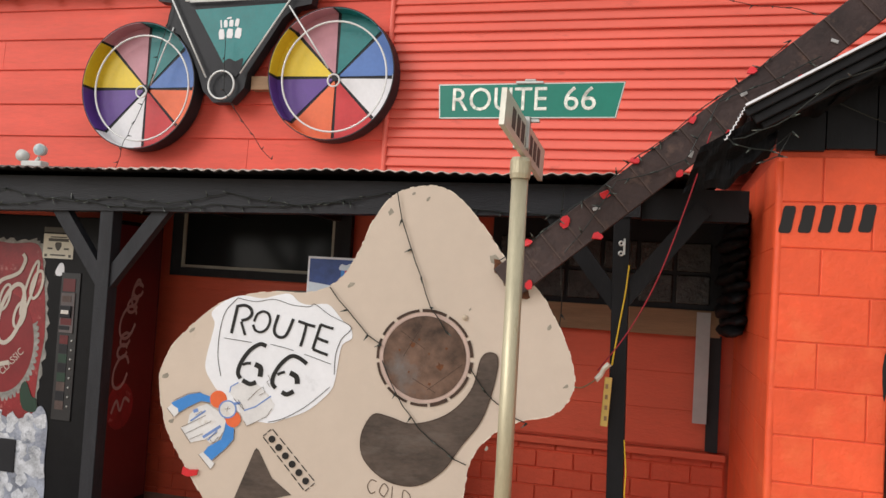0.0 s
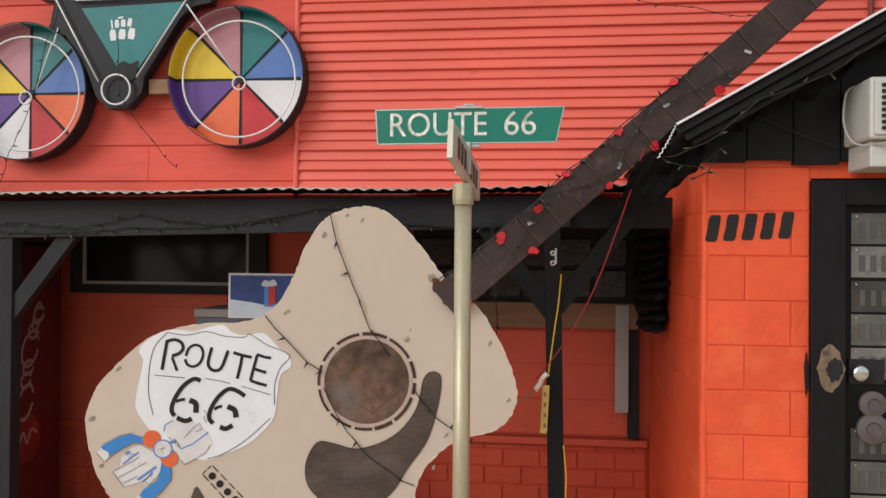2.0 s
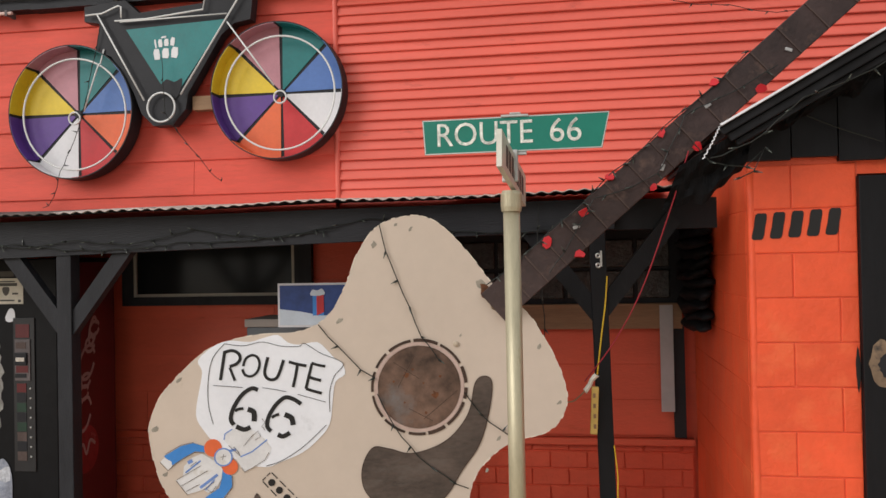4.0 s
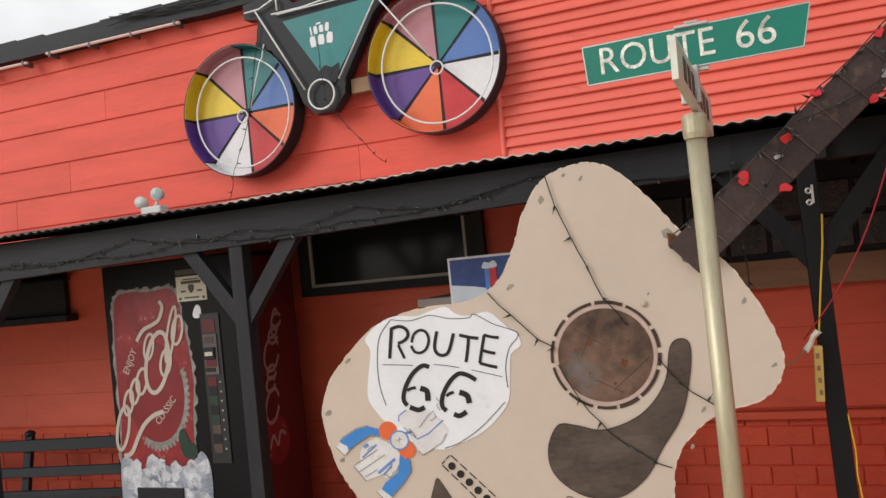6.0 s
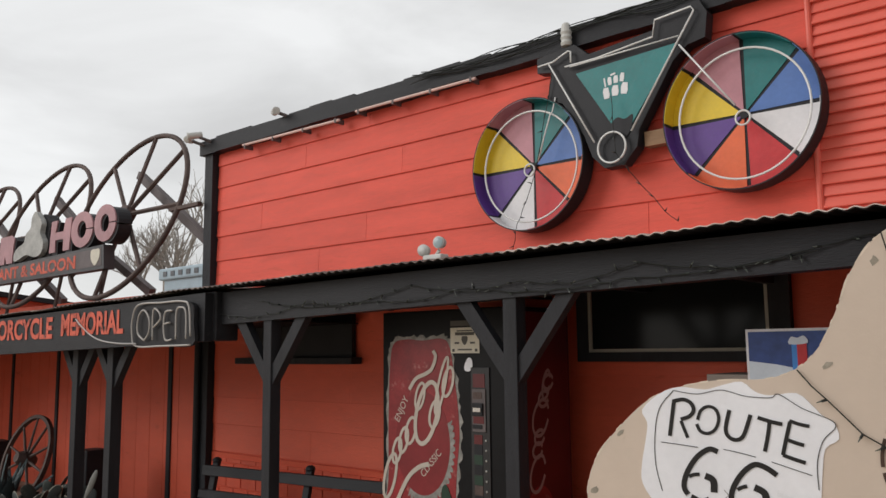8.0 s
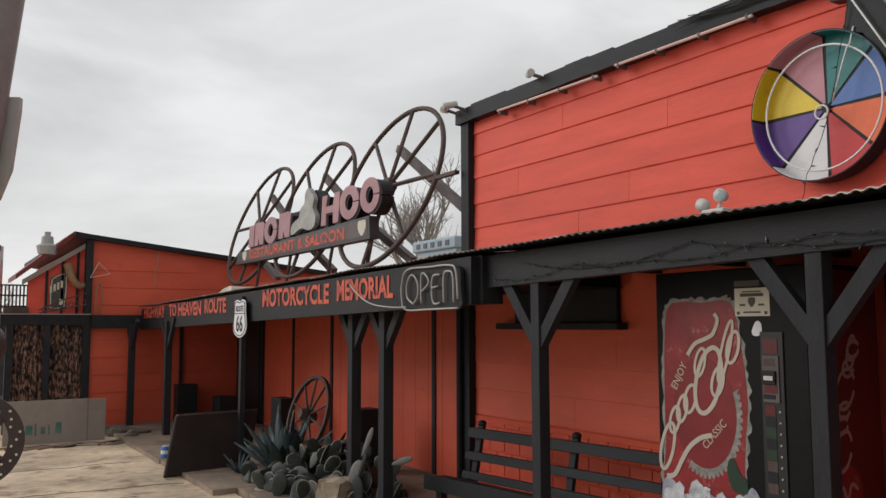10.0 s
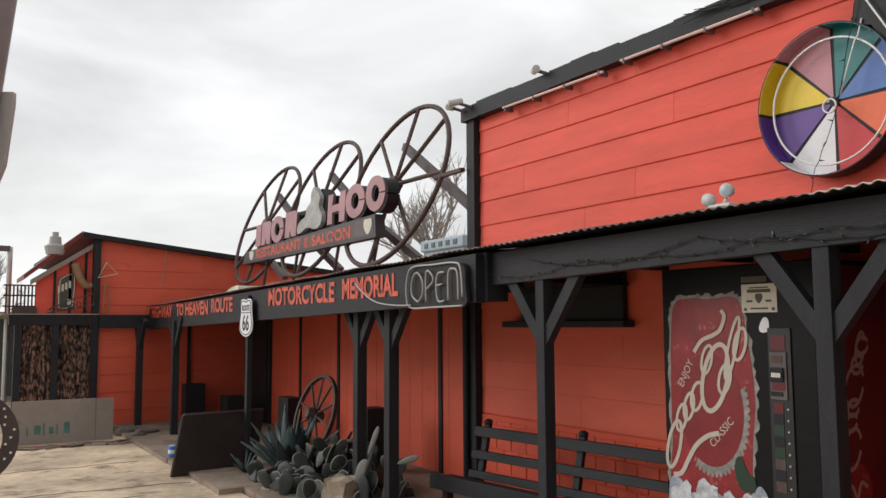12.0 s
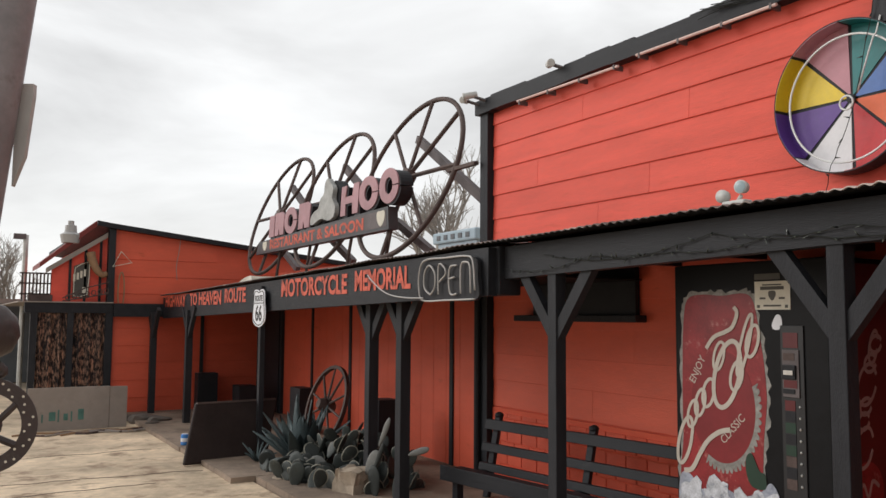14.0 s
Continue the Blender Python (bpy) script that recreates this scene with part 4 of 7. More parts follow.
for seg in ([(-0.165, 0.032), (0.16, 0.032)], [(-0.165, -0.026), (0.16, -0.034)], [(-0.165, -0.026), (-0.165, 0.032)], [(0.16, -0.034), (0.16, 0.032)]):
    a, b = Vector(seg[0]), Vector(seg[1])
    k = max(2, int((b - a).length / 0.05))
    for i in range(k):
        stroke(bridge, [a.lerp(b, (i + 0.08) / k), a.lerp(b, (i + 0.8) / k)], m, 0.004, 0, 0.003)
part("bridge_outline", bridge, MARKER, guitar)
for i in range(6):
    part("bridge_pin", prism(bmesh.new(), ring_pts(-0.127 + 0.0505 * i, 0.0, 0.0165, 14), m, 0, 0.004), MARKER, guitar, "black painted pin")
PENCIL = mat("pencil_brown", (0.10, 0.065, 0.045), 0.7, var=0.1, bump=0)
cold = bmesh.new()
for L, x, y in (([(0.75, 0.9), (0.3, 1.0), (0.0, 0.5), (0.3, 0.0), (0.7, 0.15)], 0.295, 0.775), ([(0.4, 0.0), (0.0, 0.4), (0.35, 1.0), (0.75, 0.6), (0.42, 0.0)], 0.352, 0.762),
                ([(0.0, 1.0), (0.0, 0.0), (0.6, 0.0)], 0.412, 0.752), ([(0.0, 0.0), (0.05, 1.0), (0.6, 0.7), (0.6, 0.3), (0.0, 0.0)], 0.462, 0.738),
                ([(0.75, 0.9), (0.3, 1.0), (0.0, 0.5), (0.3, 0.0), (0.7, 0.15)], 0.235, 0.68)):
    stroke(cold, [(x + q[0] * 0.055, y + q[1] * 0.062) for q in (spline([(*c, 0) for c in L], 4, False) if len(L) > 3 else L)], on_guitar(0, 0, 0, 0.0), 0.0035, 0, 0.002)
part("cold_lettering", cold, PENCIL, guitar, "thin brown lettering COLD")
# the little painted robot figure
ROBOT_ARMS = (((-0.669, 1.13), (-0.589, 1.175), (-0.534, 1.187), (-0.479, 1.17), (-0.475, 1.143), (-0.526, 1.148), (-0.585, 1.116), (-0.629, 1.087)),
              ((-0.399, 1.062), (-0.357, 1.028), (-0.356, 0.979), (-0.394, 0.931), (-0.455, 0.873), (-0.499, 0.901), (-0.478, 0.934), (-0.416, 0.974), (-0.402, 1.021)))
for outline in ROBOT_ARMS:
    part("robot_arm", prism(bmesh.new(), outline, on_guitar(0, 0), 0, 0.0016), ARM_BLUE, guitar, "blue painted robot arm")
for c, r in (((-0.442, 1.162), 0.041), ((-0.364, 1.072), 0.037)):
    part("robot_shoulder", prism(bmesh.new(), ring_pts(c[0], c[1], r, 18), on_guitar(0, 0), 0, 0.0024), ORANGE_W, guitar, "orange painted robot shoulder")
torso = [(-0.493, 1.137), (-0.424, 1.096), (-0.399, 1.062), (-0.405, 1.016), (-0.419, 0.992), (-0.434, 0.965), (-0.468, 0.953), (-0.489, 0.969), (-0.562, 0.949), (-0.616, 1.015), (-0.583, 1.031),
         (-0.577, 1.081), (-0.538, 1.12)]
chest = [(-0.39, 1.198), (-0.375, 1.239), (-0.343, 1.247), (-0.25, 1.239), (-0.201, 1.197), (-0.17, 1.154), (-0.177, 1.131), (-0.203, 1.098), (-0.256, 1.067), (-0.30, 1.046), (-0.312, 1.067),
         (-0.332, 1.102), (-0.355, 1.155)]
for outline, h in ((torso, 0.001), (chest, 0.0008), ([(-0.686, 1.104), (-0.667, 1.123), (-0.635, 1.105), (-0.631, 1.084), (-0.65, 1.064)], 0.002),
                   ([(-0.517, 0.896), (-0.499, 0.91), (-0.44, 0.86), (-0.456, 0.832)], 0.002), (ring_pts(-0.394, 1.118, 0.043, 22), 0.003)):
    part("robot_body", prism(bmesh.new(), outline, on_guitar(0, 0), 0, h), ROBOT_WHITE, guitar, "white painted robot body")
robot, dark = bmesh.new(), bmesh.new()
stroke(robot, ring_pts(-0.394, 1.118, 0.040, 24, 0, 359), on_guitar(0, 0), 0.0065, 0.003, 0.0034)
for pts, w in (([(-0.559, 1.096), (-0.537, 1.106)], 0.016), ([(-0.57, 1.05), (-0.50, 1.104)], 0.008), ([(-0.504, 0.978), (-0.422, 1.037)], 0.013), ([(-0.48, 0.966), (-0.437, 1.014)], 0.006),
               ([(-0.39, 1.198), (-0.386, 1.225), (-0.352, 1.247)], 0.005), ([(-0.315, 1.117), (-0.261, 1.139), (-0.191, 1.193)], 0.006), ([(-0.368, 1.145), (-0.336, 1.152)], 0.012)):
    stroke(robot, pts, on_guitar(0, 0), w, 0.0, 0.0016)
tagged(part("robot_drawing", robot, mat("pale_blue_brush_paint", (0.16, 0.27, 0.58), 0.5, var=0.15, scale=8, bump=0.0), guitar, "thin blue drawn lines"), kind="stuff")
for pts in ([(-0.61, 1.019), (-0.498, 1.082)], [(-0.589, 0.99), (-0.468, 1.057)], [(-0.568, 0.964), (-0.506, 0.995)], [(-0.489, 0.969), (-0.437, 1.005)], [(-0.614, 1.015), (-0.562, 0.946)],
            [(-0.37, 1.172), (-0.316, 1.122), (-0.326, 1.143), (-0.346, 1.165)], [(-0.30, 1.167), (-0.257, 1.216)], [(-0.257, 1.216), (-0.231, 1.235), (-0.22, 1.209), (-0.247, 1.194)],
            [(-0.212, 1.292), (-0.197, 1.274), (-0.214, 1.259), (-0.199, 1.238)], [(-0.312, 1.067), (-0.296, 1.046), (-0.256, 1.067), (-0.203, 1.098), (-0.182, 1.135)],
            [(-0.407, 1.118), (-0.381, 1.122)], [(-0.398, 1.105), (-0.392, 1.132)], [(-0.66, 1.14), (-0.59, 1.179), (-0.53, 1.191)], [(-0.63, 1.08), (-0.585, 1.112), (-0.526, 1.144), (-0.48, 1.14)],
            [(-0.353, 1.03), (-0.352, 0.977), (-0.39, 0.927), (-0.45, 0.87)], [(-0.688, 1.104), (-0.65, 1.062), (-0.629, 1.083)], [(-0.519, 0.896), (-0.456, 0.83), (-0.438, 0.86)],
            [(-0.545, 1.08), (-0.52, 1.10), (-0.515, 1.09)], [(-0.47, 0.97), (-0.45, 0.955), (-0.43, 0.985)]):
    stroke(dark, pts, on_guitar(0, 0), 0.002, 0.003, 0.0036)
tagged(part("robot_outline", dark, PENCIL, guitar, "thin dark drawn outline"), kind="stuff")
rnd = random.Random(31)
for u, v, k in ((0.325, 2.10, 1.3), (0.50, 2.17, 0.8), (1.10, 1.60, 1), (0.157, 1.742, 1.2), (-0.131, 1.659, 0.7), (-0.598, 1.478, 1.1), (-0.709, 1.256, 1.2), (0.727, 1.66, 0.5), (-0.665, 1.044, 1.0),
                (0.90, 1.17, 0.9), (0.84, 1.02, 0.8), (0.891, 1.827, 1.1), (1.19, 1.33, 0.8), (0.43, 2.19, 0.6)):
    out = [(rnd.uniform(0.5, 1.1) * 0.02 * k * math.cos(q * 0.7), rnd.uniform(0.4, 1.0) * 0.012 * k * math.sin(q * 0.7)) for q in range(9)]
    part("paint_chip", prism(bmesh.new(), out, on_guitar(u, v, 30 + 40 * rnd.random(), 0.0), 0, 0.0012), CHIP, guitar, "small grey paint chip")
edge = bmesh.new()
for k in range(0, len(body) - 1):
    if rnd.random() < 0.62:
        stroke(edge, [body[k], body[k + 1]], on_guitar(0, 0, 0, -0.001), rnd.uniform(0.003, 0.008), 0.0, 0.0016)
tagged(part("worn_edge", edge, mat("bare_pale_edge", (0.66, 0.57, 0.47), 0.8, var=0.2, scale=20, bump=0.2), guitar, "pale chipped edge of the plywood"), kind="stuff")
part("red_flag", prism(bmesh.new(), [(-0.593, 0.80), (-0.56, 0.79), (-0.52, 0.80), (-0.515, 0.825), (-0.56, 0.822), (-0.588, 0.835)], GUITAR, 0.0, 0.012), RED_FLAG, guitar, "red plastic bulb cover")
lathe_m = GUITAR @ Matrix.Translation((0.705, 1.62, 0.0))
part("bolt_head", lathe(bmesh.new(), [(0.014, 0), (0.014, 0.006), (0.004, 0.012)], lathe_m, 12), CREAM_EDGE, guitar)
for u, v, k, mt in ((0.86, 1.86, 1.0, RUST_SPOT), (0.90, 1.80, 0.8, BARE_WOOD), (0.97, 1.76, 0.9, RUST_SPOT), (0.83, 1.90, 0.6, CHIP)):
    out = [(rnd.uniform(0.6, 1.15) * 0.05 * k * math.cos(q * 0.57), rnd.uniform(0.6, 1.15) * 0.035 * k * math.sin(q * 0.57)) for q in range(11)]
    part("rust_stain", prism(bmesh.new(), out, on_guitar(u, v, -42, 0.0), 0, 0.001 + 0.0004 * k), mt, guitar, "torn rusty paint round the neck joint")
# neck
NA, NB = Vector((-0.228, 3.755, 1.79)), Vector((1.95, 4.25, 3.70))
nd = (NB - NA).normalized()
nside = Vector((0, -1, 0))
nside = (nside - nd * nside.dot(nd)).normalized()
nw = nd.cross(nside).normalized()
NM = Matrix((nd, nw, nside)).transposed().to_4x4()
NM.translation = NA
NL = (NB - NA).length
neck = part("neck", boxed(0.0, NL, -0.086, 0.086, -0.028, 0.0, m=NM, bevel=0.004), NECK, guitar, "rusted dark steel neck")
x = 0.16
k = 0
while x < NL - 0.1:
    part("fret", boxed(x - 0.0032, x + 0.0032, -0.084, 0.084, 0.0, 0.007, m=NM), FRET, guitar)
    x += 0.115 + 0.006 * k
    k += 1
part("head_stock", prism(bmesh.new(), [(NL - 0.02, -0.10), (NL + 0.4, -0.14), (NL + 0.42, 0.14), (NL - 0.02, 0.10)], NM, -0.03, 0.0), NECK, guitar)
rnd = random.Random(3)
flags = [(0.085, 0.075), (0.20, -0.085), (0.40, -0.06), (0.47, 0.085), (0.62, -0.05), (0.83, -0.09), (0.95, 0.085), (1.16, -0.08), (1.24, 0.08), (1.52, -0.09), (1.66, 0.08)]
for s, w in flags:
    mm = NM @ Matrix.Translation((s, w, 0.004)) @ Matrix.Rotation(rnd.uniform(-0.9, 0.9), 4, "Z") @ Matrix.Rotation(rnd.uniform(-0.5, 0.5), 4, "X")
    kk = rnd.uniform(0.9, 1.35)
    bm = prism(bmesh.new(), [(rnd.uniform(0.6, 1.1) * 0.026 * kk * math.cos(q * 0.785), rnd.uniform(0.6, 1.1) * 0.02 * kk * math.sin(q * 0.785)) for q in range(8)], mm, 0.0, 0.007)
    for v in bm.verts:
        v.co += Vector((0, -1, 0)) * 0.012 * abs(noise.noise(v.co * 40))
    part("bulb_cover", bm, RED_FLAG, guitar, "red plastic bulb cover")

for s, w, a in ((0.55, -0.02, 20), (1.05, 0.045, -30), (1.42, -0.03, 10), (1.9, 0.03, 60)):
    mm = NM @ Matrix.Translation((s, w, 0.001)) @ Matrix.Rotation(radians(a), 4, "Z")
    part("clip", boxed(-0.017, 0.017, -0.008, 0.008, 0.0, 0.008, m=mm, bevel=0.002), GREY_STRIP, guitar, "small grey cable clip")

# ---- street sign ----
street_sign = thing("street_sign", (-0.1, 3.22, 0), "weathered steel pole with a green plate and a crosswise plate", "street sign")
part("pole", tube(bmesh.new(), [(-0.095, 3.235, -0.02), (-0.096, 3.235, 2.28)], 0.034, 20), STEEL_POLE, street_sign, smooth=True)
part("cap", lathe(bmesh.new(), [(0.040, 0), (0.043, 0.02), (0.043, 0.07), (0.036, 0.085)], Matrix.Translation((-0.096, 3.235, 2.21)), 20), STEEL_POLE, street_sign)
m = rx90(-0.08, 3.225, 2.525, -2.5)
plate = part("name_plate", prism(bmesh.new(), [(-0.379, 0.072), (-0.37, -0.072), (0.352, -0.072), (0.383, 0.072)], m, -0.003, 0.0), GREEN_SIGN, street_sign, "green street-name plate")
for a, b in (((-0.376, 0.069), (0.380, 0.069)), ((-0.367, -0.069), (0.349, -0.069)), ((-0.376, 0.069), (-0.367, -0.069)), ((0.380, 0.069), (0.349, -0.069))):
    part("plate_edge", stroke(bmesh.new(), [a, b], m, 0.004, 0.0, 0.0008), GALV, plate, "scuffed pale edge")
part("lettering", text_mesh("ROUTE", 0.136, m @ Matrix.Translation((-0.122, 0.002, 0.001)), 0.0008, 0.0, 0.92), SIGN_LETTER, plate, "worn cream reflective letters ROUTE")
part("lettering", text_mesh("66", 0.136, m @ Matrix.Translation((0.208, 0.002, 0.001)), 0.0008, 0.0, 1.0), SIGN_LETTER, plate, "worn cream reflective number 66")
m = Matrix.Translation((-0.088, 3.235, 2.372)) @ Matrix.Rotation(radians(86.5), 4, "Z") @ Matrix.Rotation(radians(90), 4, "X") @ Matrix.Rotation(radians(-8), 4, "Z")
cross = part("cross_plate", boxed(-0.37, 0.37, -0.07, 0.07, -0.010, 0.010, m=m), ALU, street_sign, "worn second plate seen almost edge on")
for i in range(7):
    part("mark", boxed(-0.26 + 0.08 * i, -0.205 + 0.08 * i, -0.04, 0.04, 0.010, 0.0115, m=m), RUST, cross)
part("bracket", boxed(-0.15, -0.03, 3.228, 3.25, 2.44, 2.455), GALV, street_sign)
part("top_clip", boxed(-0.13, -0.02, 3.215, 3.238, 2.594, 2.602), GALV, street_sign)
part("top_clip", boxed(-0.095, -0.05, 3.216, 3.236, 2.6025, 2.611, bevel=0.003), GALV, street_sign)
part("post_bracket", boxed(-0.13, -0.065, 3.215, 3.25, 2.33, 2.46, bevel=0.004), GALV, street_sign)

# ---- neon bicycle ----
bicycle = thing("bicycle_sign", (-2.6, 5.5, 2.7), "big painted bicycle sign with white neon tubes on the facade", "sign")
B = rx90(0, WALL - 0.03, 0)
COLS = [TEAL, PINK, YELLOW, PURPLE, WHITE_W, RED, ORANGE_W, BLUE]
COLS2 = [TEAL, PINK, YELLOW, PURPLE, ORANGE_W, RED, WHITE_W, BLUE]
for cx, cz, r, cols in ((-3.478, 3.16, 0.495, COLS), (-1.893, 3.24, 0.488, COLS2)):
    wheel = part("wheel", prism(bmesh.new(), ring_pts(cx, cz, r, 64), B, 0.0, 0.012), BLACK, bicycle, "round black pan with painted inside")
    wall = bmesh.new()
    prev = None
    for k in range(64):
        a = 2 * math.pi * k / 64
        ring = [wall.verts.new(B @ Vector((cx + q * math.cos(a), cz + q * math.sin(a), h))) for q, h in ((r, 0.012), (r, 0.14), (r - 0.008, 0.14), (r - 0.008, 0.012))]
        if prev:
            for q in range(4):
                wall.faces.new((prev[q], prev[(q + 1) % 4], ring[(q + 1) % 4], ring[q]))
        else:
            first = ring
        prev = ring
    for q in range(4):
        wall.faces.new((prev[q], prev[(q + 1) % 4], first[(q + 1) % 4], first[q]))
    bmesh.ops.recalc_face_normals(wall, faces=wall.faces)
    part("rim_wall", wall, BLACK, wheel)
    for k in range(8):
        a0 = 45 + 45 * k
        bm = prism(bmesh.new(), [(cx + 0.02 * math.cos(radians(a0 + 22)), cz + 0.02 * math.sin(radians(a0 + 22)))] + ring_pts(cx, cz, r - 0.0085, 10, a0 + 1.6, a0 + 43.4), B, 0.012, 0.017)
        rows = []
        for p, q in zip(ring_pts(cx, cz, r - 0.0085, 10, a0 + 1.2, a0 + 43.8), ring_pts(cx, cz, r - 0.0115, 10, a0 + 1.2, a0 + 43.8)):
            rows.append([bm.verts.new(B @ Vector((p[0], p[1], h))) for h in (0.0172, 0.139)] + [bm.verts.new(B @ Vector((q[0], q[1], h))) for h in (0.139, 0.0172)])
        for A, C_ in zip(rows, rows[1:]):
            for q in range(4):
                bm.faces.new((A[q], A[(q + 1) % 4], C_[(q + 1) % 4], C_[q]))
        bmesh.ops.recalc_face_normals(bm, faces=bm.faces)
        part("segment", bm, cols[k], wheel)
    part("hub_boss", prism(bmesh.new(), ring_pts(cx, cz, 0.03, 16), B, 0.017, 0.035), BLACK, wheel)
    t = bmesh.new()
    tube(t, [B @ Vector((p[0], p[1], 0.105)) for p in ring_pts(cx + 0.015, cz - 0.015, r * 0.83, 48)], 0.0075, 6, True)
    part("neon_ring", t, TUBE, wheel, smooth=True)
    t = bmesh.new()
    tube(t, [B @ Vector((p[0], p[1], 0.11)) for p in ring_pts(cx + 0.02, cz - 0.045, 0.045, 20)], 0.0065, 6, True)
    part("neon_hub", t, TUBE, wheel, smooth=True)
fr = [(-3.36, 3.93), (-3.36, 3.82), (-3.24, 3.80), (-3.27, 3.60), (-3.15, 3.55), (-2.98, 3.28), (-2.92, 3.12), (-2.83, 3.03), (-2.68, 3.03), (-2.58, 3.14), (-2.56, 3.25),
      (-2.30, 3.66), (-2.20, 3.74), (-2.08, 3.76), (-2.06, 3.92), (-2.11, 4.02), (-2.40, 3.99), (-2.43, 3.90), (-2.93, 3.86), (-3.04, 3.96)]
part("frame_board", prism(bmesh.new(), fr, B, 0.02, 0.12), BLACK, bicycle, "black painted frame board")
part("teal_panel", prism(bmesh.new(), [(-3.03, 3.74), (-2.70, 3.23), (-2.66, 3.23), (-2.26, 3.77)], B, 0.12, 0.126), TEAL, bicycle, "teal painted triangle")
part("black_patch", prism(bmesh.new(), spline([(-2.77, 3.30), (-2.72, 3.36), (-2.66, 3.34), (-2.60, 3.36), (-2.62, 3.26), (-2.68, 3.21)], 4), B, 0.1262, 0.128), BLACK, bicycle)
t = bmesh.new()
tube(t, [B @ Vector((a, b, 0.155)) for a, b in ((-2.88, 3.21), (-3.24, 3.86))], 0.0065, 6)
tube(t, [B @ Vector((a, b, 0.155)) for a, b in ((-3.33, 3.855), (-3.20, 3.86), (-3.07, 3.91), (-3.05, 3.90), (-3.05, 3.82))], 0.0065, 6)
tube(t, [B @ Vector((a, b, 0.155)) for a, b in ((-3.10, 3.80), (-2.85, 3.80), (-2.42, 3.84), (-2.40, 3.95), (-2.15, 3.97), (-2.13, 3.94), (-2.60, 3.24))], 0.0065, 6)
tube(t, [B @ Vector((a, b, 0.155)) for a, b in ((-3.06, 3.79), (-2.24, 3.80))], 0.005, 6)
tube(t, [B @ Vector((a, b, 0.155)) for a, b in ((-2.24, 3.74), (-1.90, 3.27))], 0.0065, 6)
tube(t, [B @ Vector((p[0], p[1], 0.155)) for p in ring_pts(-2.75, 3.155, 0.105, 32)], 0.0075, 6, True)
tube(t, [B @ Vector((a, b, 0.13)) for a, b in [(-3.203, 3.606), (-3.232, 3.506), (-3.254, 3.482), (-3.292, 3.379), (-3.369, 3.158)]], 0.0055, 6)
part("neon_frame", t, TUBE, bicycle, "unlit white neon tubing", smooth=True)
for (x, y, w, h, r) in ((-2.735, 3.668, 0.04, 0.012, 8), (-2.80, 3.622, 0.012, 0.06, 8), (-2.762, 3.625, 0.03, 0.052, 5), (-2.715, 3.628, 0.034, 0.048, 0), (-2.667, 3.632, 0.032, 0.055, -8),
                        (-2.79, 3.545, 0.046, 0.072, 8), (-2.722, 3.55, 0.05, 0.066, 0), (-2.652, 3.552, 0.05, 0.072, -6)):
    part("emblem_shape", prism(bmesh.new(), [(-w * 0.5, -h * 0.5), (w * 0.34, -h * 0.56), (w * 0.5, -h * 0.2), (w * 0.42, h * 0.5), (-w * 0.3, h * 0.58), (-w * 0.55, h * 0.2)],
          B @ Matrix.Translation((x, y, 0.126)) @ Matrix.Rotation(radians(r), 4, "Z"), 0, 0.003), WHITE_W, bicycle, "worn white emblem shape")
part("mount_block", boxed(-2.55, -2.40, WALL - 0.1, WALL - 0.02, 3.14, 3.24), TAN_WOOD, bicycle, "worn wooden mounting block")

# ---- drinks machine ----
vend = thing("drinks_machine", (-3.65, 5.0, 0.06), "black drinks vending machine with a faded red can picture", "vending machine")
part("body", boxed(-4.21, -3.10, 4.72, 5.36, 0.07, 2.08, bevel=0.012), BLACK_GLOSS, vend)
V = rx90(0, 4.72, 0)
part("front_door", boxed(-4.205, -3.105, 4.69, 4.719, 0.12, 2.075, bevel=0.006), BLACK_GLOSS, vend)
V = rx90(0, 4.69, 0)
rnd = random.Random(9)
edge = [(-4.14, 0.62), (-4.165, 1.0), (-4.165, 1.4), (-4.15, 1.72), (-4.11, 1.88), (-3.98, 1.91), (-3.82, 1.90), (-3.64, 1.91), (-3.57, 1.85),
        (-3.53, 1.65), (-3.50, 1.45), (-3.49, 1.25), (-3.515, 1.05), (-3.53, 0.8), (-3.53, 0.62)]
frost = []
sp = spline(edge, 6)
for i, p in enumerate(sp):
    j = rnd.uniform(-0.012, 0.018)
    d = Vector((p[0] + 3.83, (p[1] - 1.25) * 0.4)).normalized()
    frost.append((p[0] + d.x * j, p[1] + d.y * j))
art = part("can_picture", prism(bmesh.new(), frost, V, 0.0, 0.002), FROST, vend, "faded picture of a frosted red can")
red = [((p[0] + 3.83) * 0.945 - 3.83, (p[1] - 1.25) * 0.965 + 1.25) for p in sp]
part("red_can", prism(bmesh.new(), red, V, 0.002, 0.0035), CAN_RED, art)
part("dark_disc", prism(bmesh.new(), [(-3.83 + 0.245 * math.cos(a), 1.20 + 0.34 * math.sin(a)) for a in (2 * math.pi * k / 36 for k in range(36))], V, 0.0035, 0.0045), CAN_DARK, art)
rim = []
for k in range(85):
    a = radians(-118 + 142 * k / 84)
    r = 1.13 + (0.045, 0.03, -0.045, 0.03)[k % 4] + rnd.uniform(-0.012, 0.012)
    rim.append((-3.83 + 0.245 * r * math.cos(a), 1.20 + 0.34 * r * math.sin(a)))
for k in range(43):
    a = radians(24 - 142 * k / 42)
    rim.append((-3.83 + 0.243 * math.cos(a), 1.20 + 0.337 * math.sin(a)))
frill = prism(bmesh.new(), rim, V, 0.0035, 0.005)
part("bottle_cap_edge", frill, FROST, art)
sw = []
